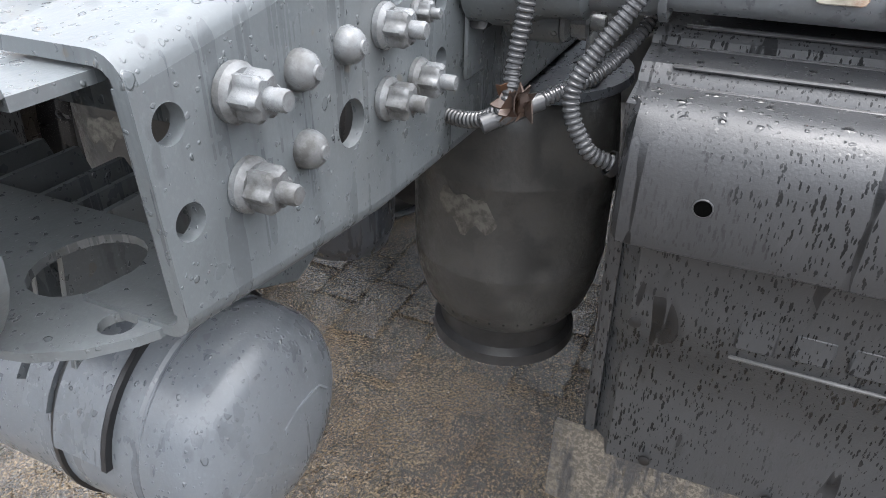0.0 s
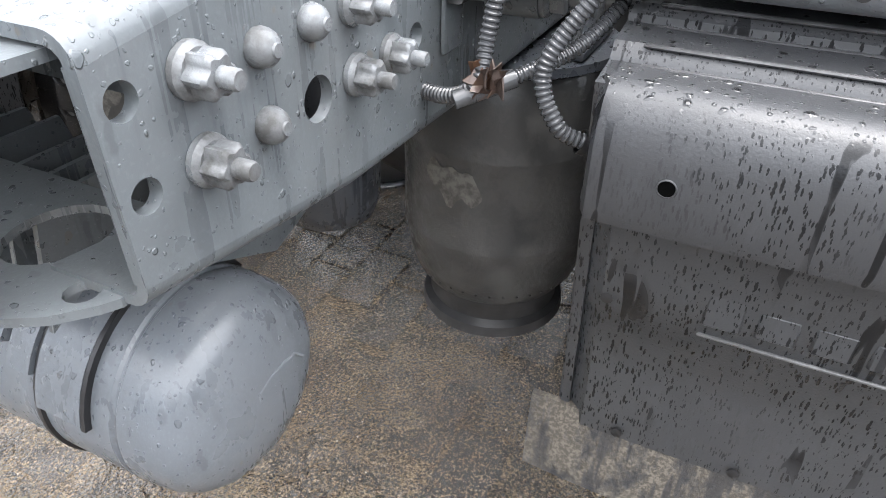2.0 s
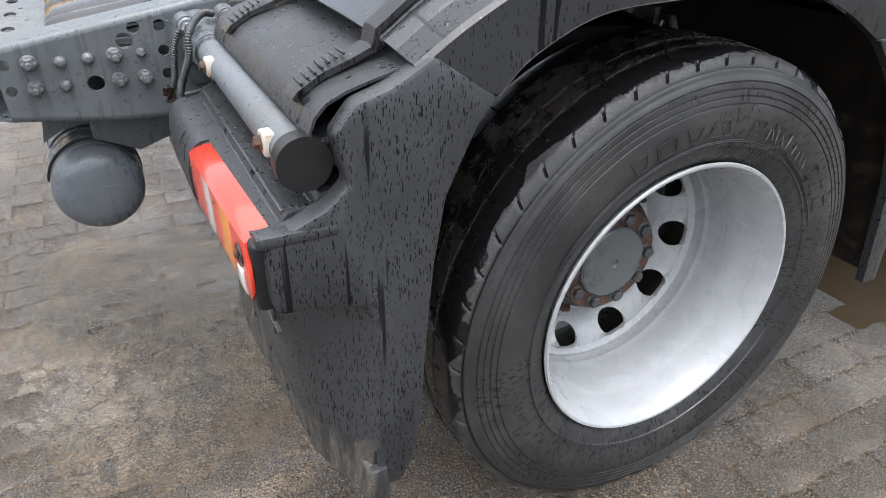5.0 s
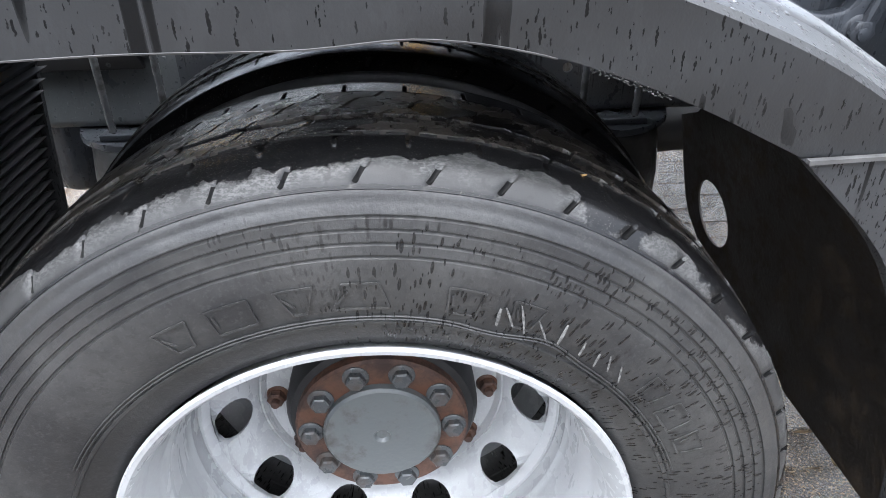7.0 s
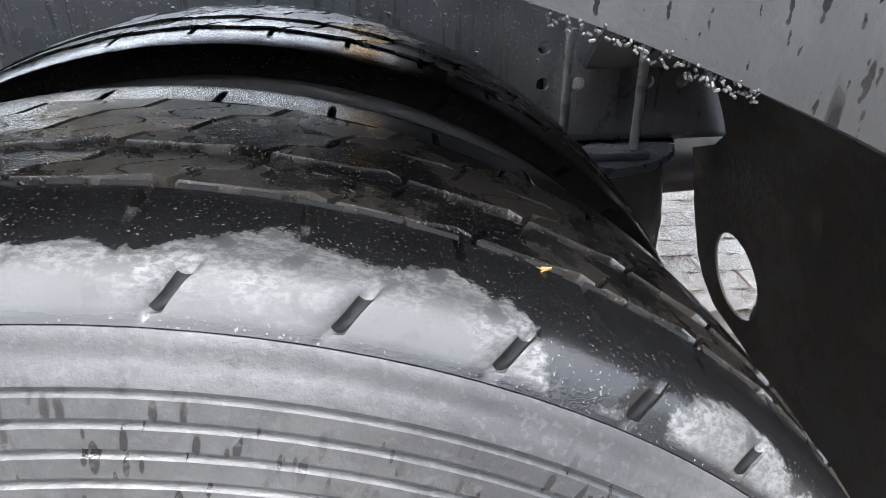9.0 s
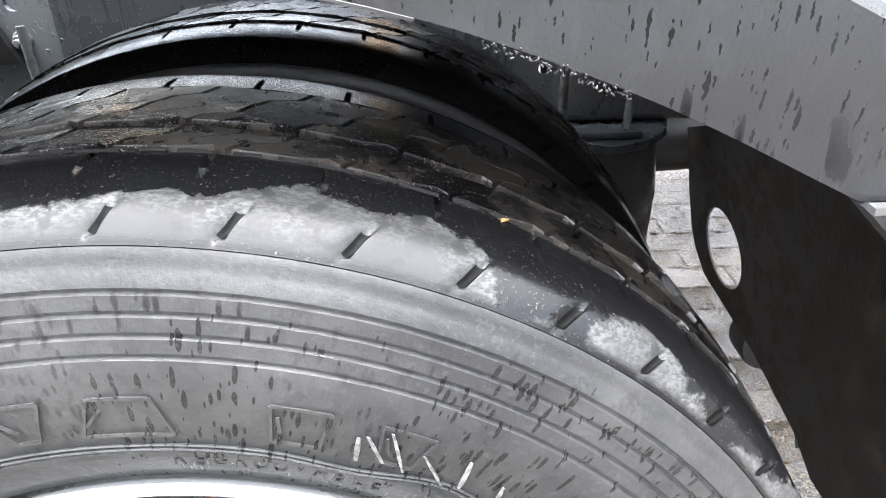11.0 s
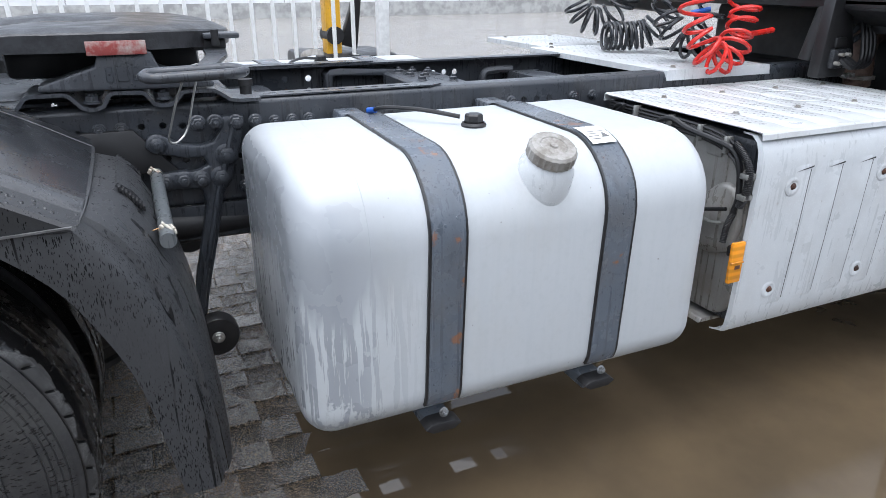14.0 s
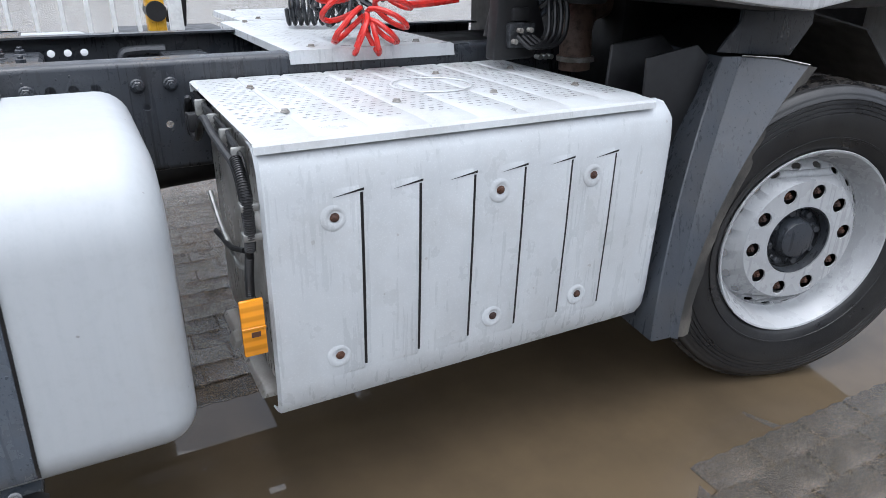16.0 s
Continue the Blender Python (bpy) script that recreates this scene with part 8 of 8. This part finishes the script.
for i in range(10):
    part("panel_joint", box(bmesh.new(), -28 + 6.8 * i, -27.96 + 6.8 * i, 23.985, 24.0, 0.5, 3.6), plain("joint_grey", (0.45, 0.46, 0.47), 0.5), hall)
# unseen walls, added to keep the bright horizon out of wet reflections
sky_walls = thing("yard_sheds", "unseen plain grey walls added to block the bright low sky", "building", (-3, -16, 0))
SKY_WALL_GREY = plain("sky_wall_grey", (0.16, 0.165, 0.17), 0.55, 0.0, 0.15, 0.1, 1.5)
part("long_wall", box(bmesh.new(), -26, 30, -16.4, -16.0, 0.0, 5.5), SKY_WALL_GREY, sky_walls)
part("end_wall", box(bmesh.new(), -22.4, -22.0, -16, 24, 0.0, 5.0), SKY_WALL_GREY, sky_walls)
part("end_wall", box(bmesh.new(), 30.0, 30.4, -16, 24, 0.0, 5.0), SKY_WALL_GREY, sky_walls)

for at, label in (((0.211, 0.092, 0.929), "small yellow fallen leaf on the tyre tread"), ((0.664, 0.155, 0.903), "small brown fallen leaf on the mudguard")):
    leaf = thing("fallen_leaf", label, "leaf", at)
    rows = [[(at[0] + u, at[1] + v * (1 - abs(u) / 0.0075) * 0.8, at[2] + 0.002 + 0.002 * abs(v) / 0.006 + 0.0015 * math.sin(u * 200)) for v in (-0.004, 0, 0.004)] for u in (-0.007, -0.0035, 0, 0.0035, 0.007)]
    part("blade", thick(loft(bmesh.new(), rows), 0.0006), rusty("leaf_ochre", (0.34, 0.20, 0.07), (0.22, 0.12, 0.05), 0.5, 0.5), leaf)

trailer = thing("parked_trailer", "dark low trailer parked behind the yard fence", "trailer", (-2.2, 6.9, 0))
part("deck", box(bmesh.new(), -5.0, 0.45, 6.4, 7.6, 0.42, 0.60, 0.02), DARK, trailer)
part("side_rail", box(bmesh.new(), -5.0, 0.45, 6.36, 6.42, 0.30, 0.46, 0.01), FRAME_DARK, trailer)
for x in (-1.6, -0.45):
    w = part("wheel", lathe(bmesh.new(), [(0, -0.02), (0.12, -0.02), (0.13, 0.03), (0.26, 0.0), (0.29, 0.05), (0.29, 0.2), (0, 0.2)], (x, 6.42, 0.295), (0, 1, 0), 28), FRONT_RUBBER, trailer)
digger = thing("yellow_digger", "yellow digger body loaded on the low trailer", "machine", (-2.2, 7.0, 0.6))
part("body", prism(bmesh.new(), [(-3.4, 0.75), (-1.15, 0.75), (-1.10, 1.25), (-1.35, 1.75), (-3.3, 1.85), (-3.5, 1.3)], 6.5, 7.5, 0.04), YELLOW, digger)
part("track", prism(bmesh.new(), [(-3.3, 0.60), (-1.3, 0.60), (-1.2, 0.68), (-1.3, 0.745), (-3.3, 0.745), (-3.4, 0.68)], 6.45, 7.55, 0.02), BLACK, digger)
part("marker", box(bmesh.new(), -0.14, 0.0, 6.345, 6.362, 0.32, 0.40, 0.003), YELLOW, trailer, "yellow marker plate")

# ---- paving stones with zigzag edges, and the puddle ----
PX, PY = 0.222, 0.112


def paver_mesh(seed):
    """One stone: toothed long sides, softened upper edge."""
    rng = random.Random(seed)
    hx, hy = PX / 2 - 0.0012, PY / 2 - 0.0012
    amp = 0.0075
    up = [(-hx + 2 * hx * i / 6, hy + amp * (1 if i % 2 else -1) * 0.5) for i in range(7)]
    dn = [(x, y - 2 * hy) for x, y in up]
    ring = dn + up[::-1]
    bm = bmesh.new()
    lo = [bm.verts.new((x, y, -0.02)) for x, y in ring]
    mid = [bm.verts.new((x, y, -0.0022)) for x, y in ring]
    hi = [bm.verts.new((x * 0.972 + rng.uniform(-.001, .001), y * 0.945 + rng.uniform(-.001, .001), rng.uniform(-.0008, .0008))) for x, y in ring]
    n = len(ring)
    for p, q in ((lo, mid), (mid, hi)):
        for i in range(n):
            bm.faces.new((p[i], p[(i + 1) % n], q[(i + 1) % n], q[i]))
    bm.faces.new(hi)
    bmesh.ops.recalc_face_normals(bm, faces=bm.faces)
    return bm


shapes = []
for s in range(6):
    bm = paver_mesh(s)
    me = bpy.data.meshes.new("paver")
    bm.to_mesh(me)
    bm.free()
    me.materials.append(PAVER)
    shapes.append(me)

rng = random.Random(21)
verts, faces = [], []
singles = 0
for row in range(-14, 46):
    for col in range(-12, 24):
        x = col * PX + (PX / 2 if row % 2 else 0)
        y = row * PY
        z = 0.002 + sink(x, y) + rng.uniform(-0.0015, 0.0015)
        tilt = (rng.uniform(-0.4, 0.4), rng.uniform(-0.3, 0.3), rng.uniform(-0.5, 0.5))
        near = (-1.75 < x < -0.72 and 0.10 < y < 1.12) or (2.95 < x < 4.2 and -0.72 < y < -0.05) or (-0.25 < x < 0.9 and -0.45 < y < 0.0)
        m = pose(x, y, z, *tilt)
        me = shapes[rng.randrange(6)]
        if near and singles < 300:
            ob = new("paver", me)
            ob.parent = ground
            ob.matrix_local = m
            singles += 1
        else:
            base = len(verts)
            verts += [tuple(m @ v.co) for v in me.vertices]
            faces += [tuple(base + i for i in p.vertices) for p in me.polygons]
me = bpy.data.meshes.new("paving")
me.from_pydata(verts, [], faces)
me.materials.append(PAVER)
paving = new("paving", me)
paving.parent = ground
paving["kind"] = "stuff"

wb = bmesh.new()
bmesh.ops.create_grid(wb, x_segments=40, y_segments=24, size=1.0, matrix=Matrix.Translation((2.35, 0.35, 0.0)) @ Matrix.Diagonal((2.6, 1.3, 1, 1)))
tagged(part("puddle", wb, WATER), "brown muddy rain puddle under the truck", "puddle", kind="structure")

# loose grit washed over the stones
rng = random.Random(33)
verts, faces = [], []
for x0, x1, y0, y1, count in ((-2.2, -0.3, -0.6, 1.6, 7000), (-0.6, 0.95, -0.7, 0.1, 1500), (3.0, 4.4, -0.9, -0.1, 1500)):
    for i in range(count):
        x, y = rng.uniform(x0, x1), rng.uniform(y0, y1)
        if noise.noise(Vector((x * 3, y * 3, 1.0))) + rng.uniform(-0.5, 0.5) < -0.1:
            continue
        q = 0.0010 + 0.0024 * rng.random() ** 3
        z = max(silt(x, y), 0.002 + sink(x, y)) + q * 0.3
        a, f = rng.uniform(0, 3.14), rng.uniform(0.6, 1.0)
        base = len(verts)
        for k in range(4):
            t = a + k * math.pi / 2
            verts.append((x + q * (f if k % 2 else 1.0) * math.cos(t), y + q * (f if k % 2 else 1.0) * math.sin(t), z))
        verts.append((x + rng.uniform(-0.3, 0.3) * q, y + rng.uniform(-0.3, 0.3) * q, z + q * rng.uniform(0.5, 0.9)))
        faces += [(base + k, base + (k + 1) % 4, base + 4) for k in range(4)]
me = bpy.data.meshes.new("grit")
me.from_pydata(verts, [], faces)


def grit_material():
    k = Nodes("wet_grit")
    isl = k.add("ShaderNodeNewGeometry").outputs["Random Per Island"]
    c = k.mix(isl, (0.060, 0.046, 0.032), (0.30, 0.255, 0.20))
    k.put("Base Color", c)
    k.put("Roughness", 0.25)
    return k.mat


me.materials.append(grit_material())
tagged(new("loose_grit", me), "loose wet sand grains and grit over the paving", "grit", kind="stuff")
